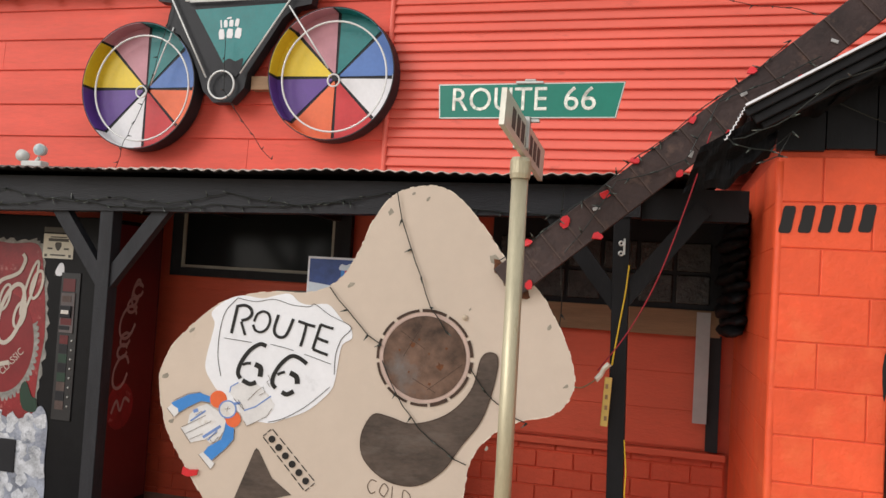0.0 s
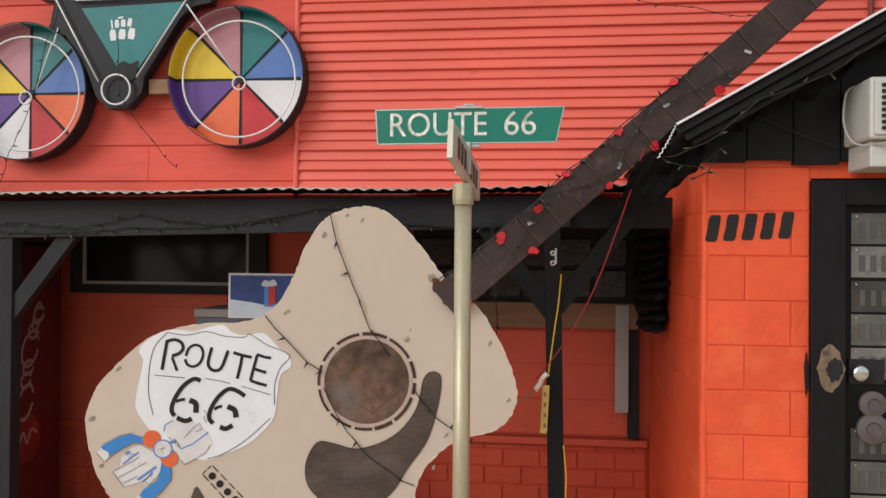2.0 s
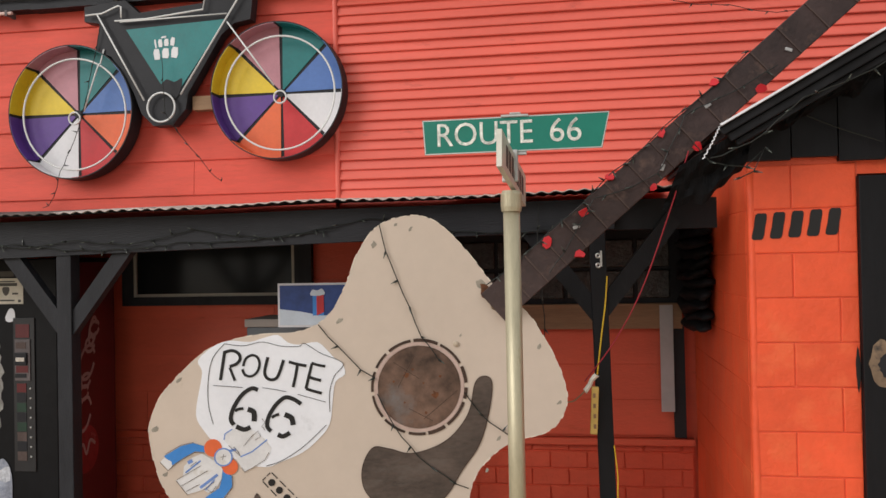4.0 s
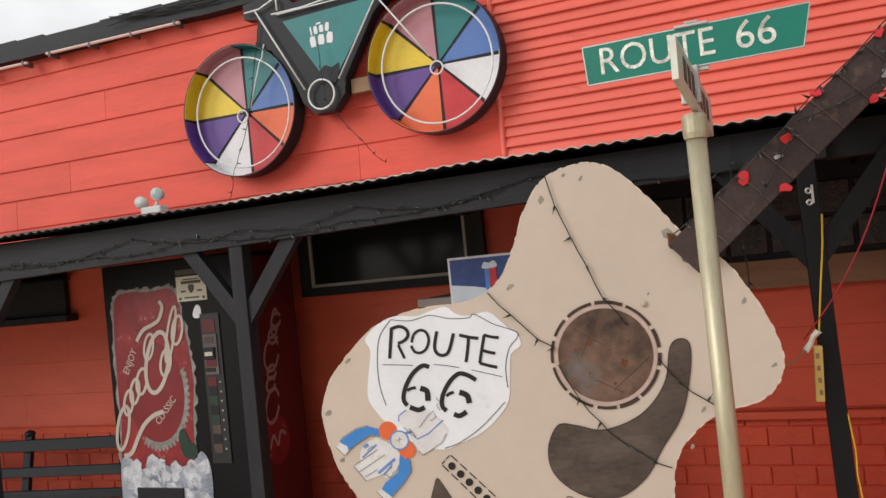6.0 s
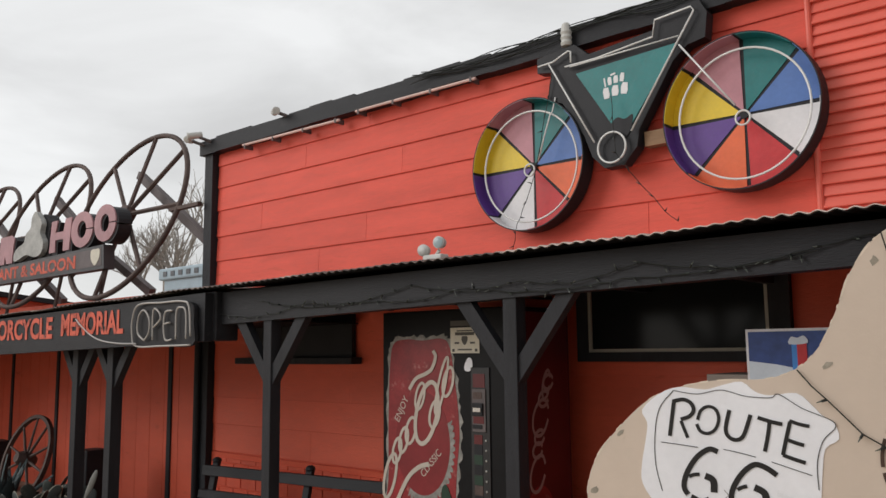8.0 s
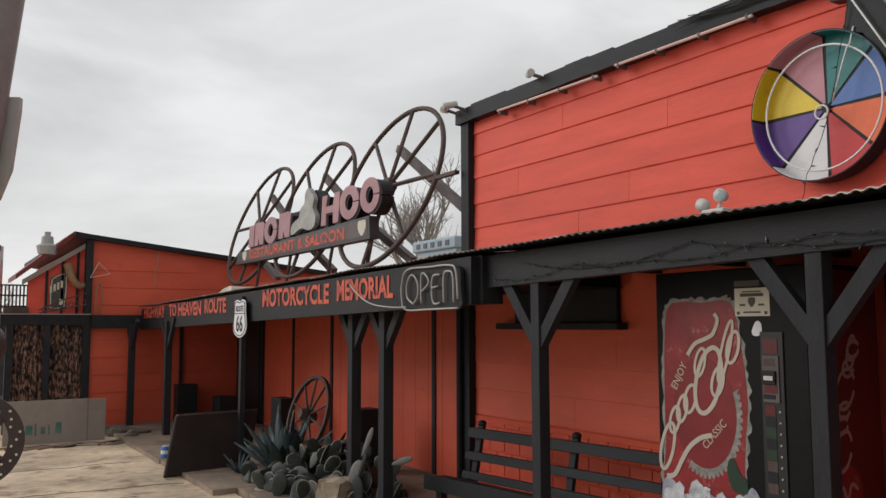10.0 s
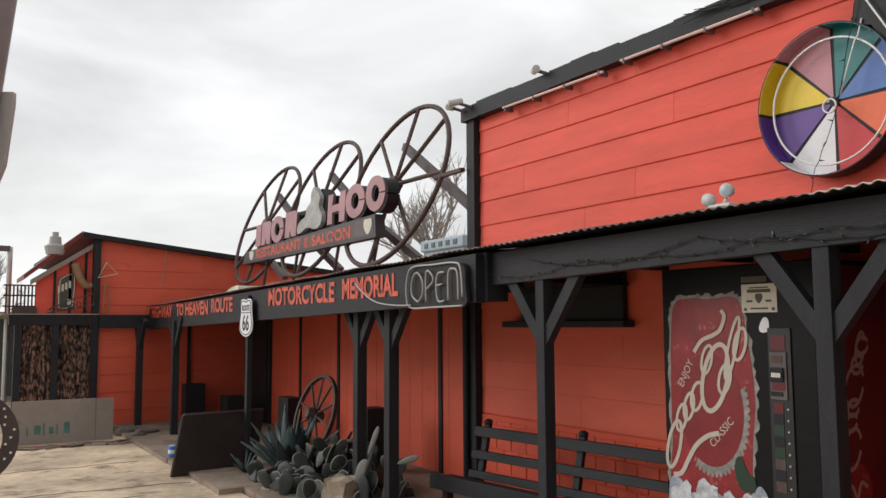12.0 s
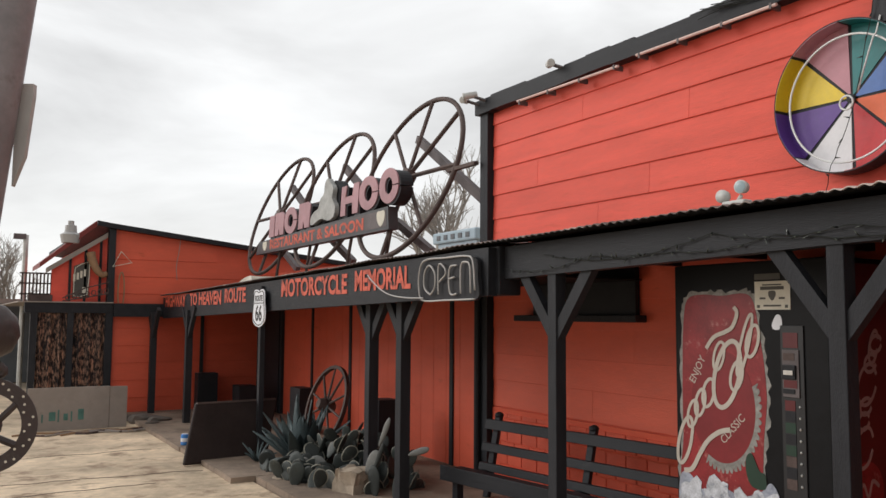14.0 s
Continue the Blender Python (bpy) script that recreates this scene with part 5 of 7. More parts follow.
def sweep(pts, w, m=V, z0=0.005, z1=0.0065):
    sw.append(stroke(bmesh.new(), spline([(a, b, 0) for a, b in pts], 6, False), m, w, z0 + 0.0002 * len(sw), z1 + 0.0002 * len(sw)))
# a slanting band of plain white loops between two ribbons
for x, z, rx_, rz_, w in ((-4.131, 0.964, 0.049, 0.154, 0.024), (-4.064, 1.137, 0.037, 0.087, 0.020), (-4.001, 1.211, 0.037, 0.087, 0.020), (-3.934, 1.277, 0.042, 0.090, 0.020), (-3.788, 1.399, 0.090, 0.209, 0.029), (-3.847, 1.507, 0.037, 0.090, 0.018), (-3.716, 1.396, 0.041, 0.090, 0.020), (-3.653, 1.580, 0.029, 0.192, 0.019), (-3.596, 1.606, 0.040, 0.097, 0.020)):
    tilt = radians(-16)
    sweep([(x + rx_ * math.cos(a) * math.cos(tilt) - rz_ * math.sin(a) * math.sin(tilt), z + rx_ * math.cos(a) * math.sin(tilt) + rz_ * math.sin(a) * math.cos(tilt)) for a in (2 * math.pi * q / 10 + 0.6 for q in range(11))], w)
sweep([(-4.142, 0.773), (-4.074, 0.795), (-4.008, 0.897), (-3.944, 0.983), (-3.855, 1.045), (-3.770, 1.069)], 0.030)
sweep([(-3.945, 1.550), (-3.882, 1.622), (-3.796, 1.655), (-3.738, 1.689), (-3.703, 1.769), (-3.726, 1.808)], 0.026)
for bm in sw:
    part("swirl", bm, CAN_WHITE, art, "flowing white swirl")
small = text_mesh("ENJOY", 0.075, V @ Matrix.Translation((-4.02, 1.415, 0.005)) @ Matrix.Rotation(radians(60), 4, "Z"), 0.0008, 0.0, 0.85)
part("enjoy_lettering", small, CAN_WHITE, art)
small = text_mesh("CLASSIC", 0.07, V @ Matrix.Translation((-3.755, 1.075, 0.005)) @ Matrix.Rotation(radians(46), 4, "Z"), 0.0008, 0.0, 0.9)
part("classic_lettering", small, CAN_WHITE, art)
part("green_bottle_print", prism(bmesh.new(), spline([(-3.66, 0.92), (-3.62, 0.95), (-3.57, 0.86), (-3.53, 0.84), (-3.53, 0.76), (-3.62, 0.76), (-3.66, 0.83)], 4), V, 0.0065, 0.0075), DARK_GREEN, art)
part("ice_panel", prism(bmesh.new(), spline([(-4.18, 0.14), (-3.80, 0.14), (-3.44, 0.14), (-3.43, 0.45), (-3.43, 0.70), (-3.49, 0.80), (-3.56, 0.74), (-3.70, 0.69), (-3.85, 0.72), (-4.0, 0.68), (-4.10, 0.76), (-4.18, 0.72), (-4.19, 0.4)], 4),
                         V, 0.004, 0.0062), ICE_DARK, art, "blue-grey printed ice")
ice = bmesh.new()
for k in range(75):
    c = (-4.14 + 0.68 * rnd.random(), 0.19 + 0.52 * rnd.random())
    r = rnd.uniform(0.025, 0.075)
    prism(ice, [(c[0] + r * rnd.uniform(.5, 1.15) * math.cos(a), c[1] + r * rnd.uniform(.5, 1.15) * math.sin(a)) for a in (2 * math.pi * q / 8 for q in range(8))], V, 0.0063, 0.0065 + 0.00003 * k)
part("ice_print", ice, ICE, art, "printed grey ice cubes")
part("delivery_slot", boxed(-4.05, -3.66, 4.672, 4.681, 0.34, 0.56, bevel=0.004), BLACK, vend)
column = part("control_column", boxed(-3.405, -3.255, 4.681, 4.69, 0.72, 1.70, bevel=0.003), mat("dark_plastic", (0.02, 0.02, 0.022), 0.35, var=0.2, bump=0.0), vend, "control column")
C = rx90(0, 4.681, 0)
part("coin_plate", boxed(-3.39, -3.283, 4.674, 4.681, 1.30, 1.565, bevel=0.002), RUST_GREY, column, "scratched metal coin plate")
part("bill_slot", boxed(-3.385, -3.30, 4.662, 4.674, 1.40, 1.48, bevel=0.004), BLACK, column)
part("bill_tray", boxed(-3.37, -3.31, 4.655, 4.662, 1.425, 1.45), CHROME, column)
part("price_card", boxed(-3.38, -3.31, 4.6715, 4.674, 1.505, 1.545), RUST, column)
part("lock_plate", boxed(-3.385, -3.31, 4.670, 4.674, 1.32, 1.345), BLACK, column)
part("red_card", boxed(-3.38, -3.295, 4.672, 4.674, 1.352, 1.395), CAN_SIDE, column)
part("top_label", boxed(-3.385, -3.29, 4.678, 4.681, 1.575, 1.66), CAN_SIDE, column, "faded red label")
fc = [CAN_SIDE, BLACK, DARK_GREEN, BLACK, DARK_GREEN, RUST, BLACK, RUST]
for k in range(8):
    part("flavour_strip", boxed(-3.38, -3.315, 4.678, 4.681, 1.225 - 0.062 * k, 1.282 - 0.062 * k), fc[k], column)
    part("button", lathe(bmesh.new(), [(0.0075, 0), (0.0075, 0.004), (0.004, 0.007)], C @ Matrix.Translation((-3.285, 1.25 - 0.062 * k, 0)), 10), GALV, column)
stk = part("paper_sticker", boxed(-3.575, -3.335, 4.687, 4.69, 1.79, 1.955), PAPER, vend, "worn printed paper sticker")
ink = bmesh.new()
prism(ink, spline([(-3.478, 1.895), (-3.455, 1.90), (-3.432, 1.895), (-3.432, 1.868), (-3.455, 1.842), (-3.478, 1.868)], 4), rx90(0, 4.687, 0), 0.0, 0.0008)
for x0, x1, z0, z1 in ((-3.535, -3.375, 1.905, 1.925), (-3.52, -3.39, 1.93, 1.938), (-3.54, -3.50, 1.85, 1.862), (-3.41, -3.37, 1.85, 1.862), (-3.515, -3.395, 1.808, 1.818), (-3.56, -3.54, 1.80, 1.818), (-3.37, -3.35, 1.80, 1.818)):
    box(ink, x0, x1, 4.6862, 4.687, z0, z1)
part("print", ink, INK, stk)
part("upper_sticker", boxed(-3.575, -3.40, 4.687, 4.69, 1.965, 2.0), INK, vend)
part("white_blob", prism(bmesh.new(), spline([(-3.46, 1.71), (-3.43, 1.76), (-3.40, 1.75), (-3.395, 1.70), (-3.42, 1.675), (-3.455, 1.68)], 4), V, 0, 0.003), WHITE, vend, "torn white sticker remnant")
side = part("side_panel", boxed(-3.10, -3.092, 4.755, 5.33, 0.12, 2.05), CAN_SIDE, vend, "red side panel with white swirls, shade put into both colours")
SV = Matrix.Translation((-3.092, 0, 0)) @ Matrix(((0, 0, 1, 0), (1, 0, 0, 0), (0, 1, 0, 0), (0, 0, 0, 1)))
SV = SV @ Matrix.Translation((4.83, 0, 0)) @ Matrix.Diagonal((0.72, 1, 1, 1)) @ Matrix.Translation((-4.90, 0, 0))
sw = []
for y, z, ry_, rz_ in ((5.072, 1.036, 0.108, 0.110), (5.074, 1.179, 0.071, 0.045), (5.107, 1.259, 0.072, 0.044), (5.131, 1.378, 0.118, 0.112), (5.181, 1.495, 0.074, 0.049), (5.226, 1.584, 0.054, 0.091), (5.257, 1.601, 0.075, 0.046)):
    sweep([(y + ry_ * math.cos(a) + 0.35 * rz_ * math.sin(a), z + rz_ * math.sin(a)) for a in (2 * math.pi * q / 10 + 0.5 for q in range(10))], 0.022, SV, 0, 0.002)
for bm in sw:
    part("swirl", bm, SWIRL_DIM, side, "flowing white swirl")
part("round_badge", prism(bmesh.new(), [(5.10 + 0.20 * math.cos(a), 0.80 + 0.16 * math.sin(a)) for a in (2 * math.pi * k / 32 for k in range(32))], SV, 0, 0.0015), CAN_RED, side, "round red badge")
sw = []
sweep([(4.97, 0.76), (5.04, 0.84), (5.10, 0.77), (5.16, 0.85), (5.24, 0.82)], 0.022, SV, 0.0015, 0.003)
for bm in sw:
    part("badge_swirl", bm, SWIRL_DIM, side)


# ---- openings in the porch wall ----
def window(name, x0, x1, z0, z1, face, label, frame_mat=None, mull=()):
    ob = thing(name, ((x0 + x1) / 2, face, z0), label, "window", kind="structure")
    o = 0.09
    fr = part("window_frame", boxed(x0 - o, x0, face - 0.035, face + 0.02, z0 - o * 0.7, z1), BLACK_WOOD, ob, "black painted surround")
    part("window_frame", boxed(x1, x1 + o * 1.4, face - 0.035, face + 0.02, z0 - o * 0.7, z1), BLACK_WOOD, ob)
    part("window_sill", boxed(x0, x1, face - 0.04, face + 0.02, z0 - o * 0.7, z0), BLACK_WOOD, ob)
    if frame_mat:
        for a, b, c, d in ((x0, x0 + 0.022, z0, z1), (x1 - 0.022, x1, z0, z1), (x0 + 0.022, x1 - 0.022, z0, z0 + 0.022)):
            part("sash_bar", boxed(a, b, face - 0.028, face - 0.004, c, d), frame_mat, ob, "pale metal sash")
    part("pane", boxed(x0 + 0.01, x1 - 0.01, face - 0.012, face - 0.006, z0 + 0.01, z1), GLASS, ob)
    return ob


window("window_1", -3.06, -1.82, 1.785, 2.26, WALL - 0.02, "dark high window in a black surround with pale sash", mat("pale_sash", (0.42, 0.40, 0.34), 0.5, var=0.15, bump=0.1))
hatch = thing("window_2", (-6.2, WALL, 1.7), "black boarded-up high window with a black sill", "window", kind="structure")
part("shutter", boxed(-6.90, -5.47, WALL - 0.05, WALL, 1.76, 2.27, bevel=0.004), BLACK, hatch)
part("window_sill", boxed(-7.12, -5.39, WALL - 0.13, WALL, 1.70, 1.76, bevel=0.008), BLACK_WOOD, hatch)
glassb = thing("window_3", (0.1, WALL, 1.7), "dark dusty glass-block window with a black frame", "window", kind="structure")
part("window_frame", boxed(-0.66, 0.92, WALL - 0.01, WALL + 0.02, 1.70, 2.28), BLACK, glassb)
GB = mat("dark_patterned_glass_block", (0.05, 0.045, 0.042), 0.22, var=0.5, scale=12, bump=0.8, bscale=30)
for i in range(6):
    for j in range(2):
        part("pane", boxed(-0.60 + 0.235 * i, -0.60 + 0.235 * i + 0.215, WALL - 0.03, WALL - 0.012, 1.735 + 0.21 * j, 1.735 + 0.21 * j + 0.19, bevel=0.01), GB, glassb)
strip = solid("flashing_strip", rough_up(boxed(0.715, 0.80, WALL - 0.075, WALL - 0.066, 0.98, 1.69), 0.006, 4), GREY_STRIP, "pale grey metal strip hanging beside the window rail", "flashing")
solid("torn_flashing", rough_up(boxed(0.80, 0.87, WALL - 0.04, WALL - 0.012, 0.80, 1.53), 0.02, 5), BLACK, "torn black roofing felt strip on the wall", "flashing")
blind = thing("rolled_blind", (0.9, 4.9, 1.62), "black rolled plastic blind hanging in folds on the wall", "blind")
for i in range(12):
    z = 1.60 + 0.062 * i
    bm = bmesh.new()
    bmesh.ops.create_uvsphere(bm, u_segments=14, v_segments=10, radius=1.0)
    for v in bm.verts:
        v.co = Vector((0.885 + 0.015 * math.sin(i * 2.1) + v.co.x * 0.075, 5.14 + v.co.y * 0.45, z + v.co.z * 0.04 + 0.02 * v.co.x))
    part("fold", rough_up(bm, 0.035, 8), CORR_DARK, blind, smooth=True)

# ---- timber bench ----
bench = thing("bench", (-5.7, 4.9, 0.06), "long black painted slatted timber bench against the wall", "bench")
def leaning(bm):
    """Lean the bench back away from the seat."""
    for v in bm.verts:
        v.co.y += 0.22 * (v.co.z - 0.35)
    return bm


for z0, z1 in ((0.675, 0.765), (0.475, 0.55), (0.30, 0.37)):
    part("back_slat", rough_up(leaning(boxed(-6.95, -4.45, 4.98, 5.02, z0, z1, bevel=0.006)), 0.004, 2), BLACK_BEAM, bench)
for x in (-6.84, -5.66, -4.55):
    part("upright", leaning(boxed(x - 0.035, x + 0.035, 5.024, 5.07, 0.06, 0.80, bevel=0.006)), BLACK_WOOD, bench)
    part("finial", lathe(bmesh.new(), [(0.035, 0), (0.045, 0.015), (0.04, 0.035), (0.015, 0.05)], Matrix.Translation((x, 5.145, 0.785)), 12), BLACK, bench)
    part("leg", boxed(x - 0.035, x + 0.035, 4.6, 4.67, 0.06, 0.31), BLACK_WOOD, bench)
    part("cross_bar", boxed(x - 0.03, x + 0.03, 4.672, 5.02, 0.25, 0.31), BLACK_WOOD, bench)
for y in (4.62, 4.74):
    part("seat_slat", boxed(-6.98, -4.45, y - 0.05, y + 0.05, 0.312, 0.345, bevel=0.006), BLACK_BEAM, bench)
part("seat_apron", boxed(-6.98, -4.45, 4.535, 4.558, 0.25, 0.385, bevel=0.004), BLACK_BEAM, bench)

bench.matrix_basis = Matrix.Translation((-6.96, 5.1, 0)) @ Matrix.Rotation(radians(8), 4, "Z") @ Matrix.Translation((6.90, -5.1, 0)) @ bench.matrix_basis

# ---- roof-top wheels and sign ----
WB = Matrix(((1, 0.0, 0.0, 0), (0.05, 0.33, -0.94, 0), (0.0, 0.94, 0.33, 0), (0, 0, 0, 1)))


# scaled about the camera's own place, so the roof group fits its view
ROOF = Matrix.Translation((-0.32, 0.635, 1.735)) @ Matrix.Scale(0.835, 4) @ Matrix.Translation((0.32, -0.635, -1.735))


def iron_wheel(cx, cy, cz, r):
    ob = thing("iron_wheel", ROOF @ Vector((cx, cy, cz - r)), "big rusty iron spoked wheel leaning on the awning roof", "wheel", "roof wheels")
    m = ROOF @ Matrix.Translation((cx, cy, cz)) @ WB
    t = bmesh.new()
    tube(t, [m @ Vector((p[0], p[1], 0)) for p in ring_pts(0, 0, r, 56)], 0.032, 8, True)
    part("rim", t, RUST, ob, smooth=True)
    for k in range(8):
        a = radians(45 * k)
        part("spoke", tube(bmesh.new(), [m @ Vector((0.1 * math.cos(a), 0.1 * math.sin(a), 0)), m @ Vector((r * math.cos(a), r * math.sin(a), 0))], 0.028, 6), RUST, ob)
    part("hub", lathe(bmesh.new(), [(0.13, -0.08), (0.14, 0), (0.13, 0.08), (0.06, 0.09)], m, 8), RUST, ob)
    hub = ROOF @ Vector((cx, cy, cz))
    for a, b in (((-0.26, 0.30, 0.566), (1.34, 0.30, -0.44)), ((-0.90, 0.30, -0.445), (0.12, 0.30, -0.94))):
        p, q = hub + Vector(a), hub + Vector(b)
        part("strut", boxed(-0.042, 0.042, -0.05, 0.05, 0, (q - p).length, m=look(p, q) @ Matrix.Rotation(math.pi, 4, "X")), RUST_GREY, ob, "grey timber strut")
    return ob


for x in (-11.17, -14.02, -16.82):
    iron_wheel(x, 6.40, 3.83, 1.31)
solid("angle_bracket", boxed(-8.45, -7.85, 5.46, 5.52, 3.41, 3.45), RUST, "rusty steel bracket tying the wheel to the corner", "bracket")
roofsign = thing("roof_sign", (-13.8, 6.0, 2.6), "faded roof sign with pink block shapes over an orange lettered board", "sign")
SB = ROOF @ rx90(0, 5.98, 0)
part("lower_board", prism(bmesh.new(), [(-17.1, 3.0), (-10.95, 3.0), (-10.98, 3.34), (-16.9, 3.25)], SB, -0.16, 0.0), mat("dark_grey_sign_board", (0.06, 0.06, 0.065), 0.5, var=0.2, bump=0.1), roofsign)
part("face_strip", prism(bmesh.new(), [(-16.72, 3.04), (-11.02, 3.05), (-11.04, 3.30), (-16.58, 3.235)], SB, 0.0, 0.004), RUST_GREY, roofsign)
part("saloon_lettering", text_mesh("RESTAURANT & SALOON", 0.25, SB @ Matrix.Translation((-14.0, 3.145, 0.006)), 0.002, 0.008, 1.55), LETTER_RED, roofsign, "orange lettering")
part("end_badge", prism(bmesh.new(), spline([(-11.32, 3.28), (-11.2, 3.29), (-11.08, 3.28), (-11.08, 3.16), (-11.2, 3.06), (-11.32, 3.16)], 4), SB, 0.004, 0.01), PAPER, roofsign)
part("end_badge", prism(bmesh.new(), spline([(-16.62, 3.22), (-16.5, 3.23), (-16.4, 3.22), (-16.4, 3.12), (-16.5, 3.05), (-16.62, 3.12)], 4), SB, 0.004, 0.01), PAPER, roofsign)


def block_shape(kind, x0, x1, z0, z1):
    """A thick pink sign shape: a bar, an H-like pair of bars or a ring."""
    w, h = x1 - x0, z1 - z0
    def add(outline, name="sign_shape"):
        part("shape_backing", prism(bmesh.new(), [(p[0] + 0.05, p[1] - 0.03) for p in outline], SB, -0.22, -0.02), BLACK, roofsign)
        part(name, prism(bmesh.new(), outline, SB, -0.02, 0.0), SHAPE_PINK, roofsign, "faded pink sign shape")
    if kind == "slab":
        add([(x0, z0), (x0 + w * 0.42, z0), (x0 + w * 0.46, z0 + h * 0.3), (x0 + w * 0.6, z0), (x1, z0), (x1 + 0.02, z0 + h * 0.5), (x1 + 0.06, z0 + h * 0.85), (x1 - w * 0.1, z1), (x0 + 0.06, z1)])
    elif kind == "bar":
        add([(x0, z0), (x1, z0), (x1 + 0.06, z1), (x0 + 0.06, z1)])
    elif kind == "pair":
        s = w * 0.3
        add([(x0, z0), (x0 + s, z0), (x0 + s, z0 + h * 0.38), (x1 - s, z0 + h * 0.38), (x1 - s, z0), (x1, z0), (x1 + 0.06, z1), (x1 - s + 0.06, z1), (x1 - s, z0 + h * 0.62), (x0 + s, z0 + h * 0.62), (x0 + s + 0.06, z1), (x0 + 0.06, z1)])
    else:
        c = ((x0 + x1) / 2, (z0 + z1) / 2)
        a0, a1 = (0, 355) if kind == "ring" else (20, 340)
        outer = [(c[0] + w / 2 * math.cos(radians(a)), c[1] + h / 2 * math.sin(radians(a))) for a in np.linspace(a0, a1, 30)]
        inn = [(c[0] + w * 0.2 * math.cos(radians(a)), c[1] + h * 0.24 * math.sin(radians(a))) for a in np.linspace(a1, a0, 30)]
        add(outer + inn)


SHAPE_PINK = mat("faded_pink_sign_face", (0.42, 0.23, 0.25), 0.55, var=0.2, scale=3, bump=0.1, stain=(0.36, 0.17, 0.17), stain_amt=0.2)
block_shape("bar", -16.30, -16.0, 3.30, 3.72)
block_shape("slab", -15.95, -15.45, 3.30, 3.74)
block_shape("ring", -15.40, -14.72, 3.28, 3.78)
block_shape("slab", -14.66, -14.1, 3.32, 3.78)
block_shape("pair", -12.72, -12.05, 3.36, 3.84)
block_shape("ring", -12.0, -11.32, 3.36, 3.88)
block_shape("ring", -11.28, -10.66, 3.38, 3.90)
fig = spline([(-13.95, 3.34), (-13.8, 3.34), (-13.5, 3.40), (-13.15, 3.34), (-12.92, 3.40), (-12.88, 3.56), (-13.0, 3.70), (-12.96, 3.86), (-13.08, 3.98), (-13.2, 4.06), (-13.32, 3.98), (-13.36, 3.82),
              (-13.52, 3.74), (-13.60, 3.60), (-13.8, 3.55), (-13.95, 3.46)], 4)
part("centre_cutout", prism(bmesh.new(), fig, SB, -0.05, 0.03), mat("grey_cutout", (0.42, 0.42, 0.40), 0.6, var=0.35, scale=5, bump=0.2, stain=(0.12, 0.12, 0.12), stain_amt=0.3), roofsign, "pale grey cut-out shape")
part("centre_backing", prism(bmesh.new(), [(p[0] + 0.12, p[1] - 0.04) for p in fig], SB, -0.25, -0.06), BLACK, roofsign)
for x in (-16.2, -14.6, -12.8, -11.4):
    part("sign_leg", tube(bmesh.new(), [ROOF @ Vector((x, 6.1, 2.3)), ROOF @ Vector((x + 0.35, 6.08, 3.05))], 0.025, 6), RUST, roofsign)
solid("roof_tarp", rough_up(prism(bmesh.new(), spline([(-13.1, 2.14), (-12.9, 2.27), (-12.6, 2.30), (-12.35, 2.33), (-12.3, 2.20), (-12.7, 2.16)], 3), rx90(0, 4.4, 0), -0.4, 0.0), 0.05, 3), PAPER,
      "pale crumpled sheet lying on the awning roof", "tarp")

# ---- awning lettering ----
memorial = thing("awning_lettering", (-9, 3.9, 1.95), "hand-painted orange lettering along the black awning board", "sign")


def board_word(word, x0, x1, z0, z1):
    bm = text_mesh(word, 1.0, Matrix.Identity(4), 0.0, 0.035)
    lo = [min(v.co[i] for v in bm.verts) for i in (0, 1)]
    hi = [max(v.co[i] for v in bm.verts) for i in (0, 1)]
    ang = math.atan(0.027)
    m = Matrix.Translation((x0, awning_y(x0) + 0.024, z0)) @ Matrix.Rotation(ang, 4, "Z") @ Matrix.Rotation(radians(90), 4, "X")
    for v in bm.verts:
        u, w = (v.co.x - lo[0]) / (hi[0] - lo[0]), (v.co.y - lo[1]) / (hi[1] - lo[1])
        v.co = m @ Vector((u * (x1 - x0), w * (z1 - z0), 0.002 + v.co.z * 0.0))
    part("word", bm, LETTER_RED, memorial, "orange painted word " + word)


board_word("HIGHWAY", -15.1, -13.8, 1.87, 2.07)
board_word("TO", -13.55, -13.15, 1.88, 2.08)
board_word("HEAVEN", -13.05, -11.93, 1.89, 2.09)
board_word("ROUTE", -11.77, -10.88, 1.91, 2.11)
board_word("MOTORCYCLE", -9.61, -7.83, 1.955, 2.16)
board_word("MEMORIAL", -7.66, -6.57, 1.975, 2.18)
neon = thing("open_sign", (-5.9, 4.0, 1.87), "unlit neon OPEN sign with white tubes on a dark panel", "sign")
m = rx90(-5.925, 3.985, 2.035)
part("panel", prism(bmesh.new(), spline([(-0.40, -0.16), (0, -0.17), (0.42, -0.165), (0.43, 0), (0.42, 0.13), (0.28, 0.165), (0, 0.165), (-0.36, 0.165), (-0.43, 0.06), (-0.43, -0.08)], 4), m, -0.03, 0.0), BLACK, neon)
t = bmesh.new()
tube(t, [m @ Vector((a, b, 0.025)) for a, b in [(q[0], q[1]) for q in spline([(0.43, -0.165), (0.0, -0.168), (-0.36, -0.165), (-0.43, -0.08), (-0.43, 0.06), (-0.34, 0.165), (0, 0.168), (0.30, 0.165), (0.40, 0.12), (0.43, -0.10)], 5, False)]], 0.008, 6)
part("border_tube", t, TUBE_GREY, neon, smooth=True)
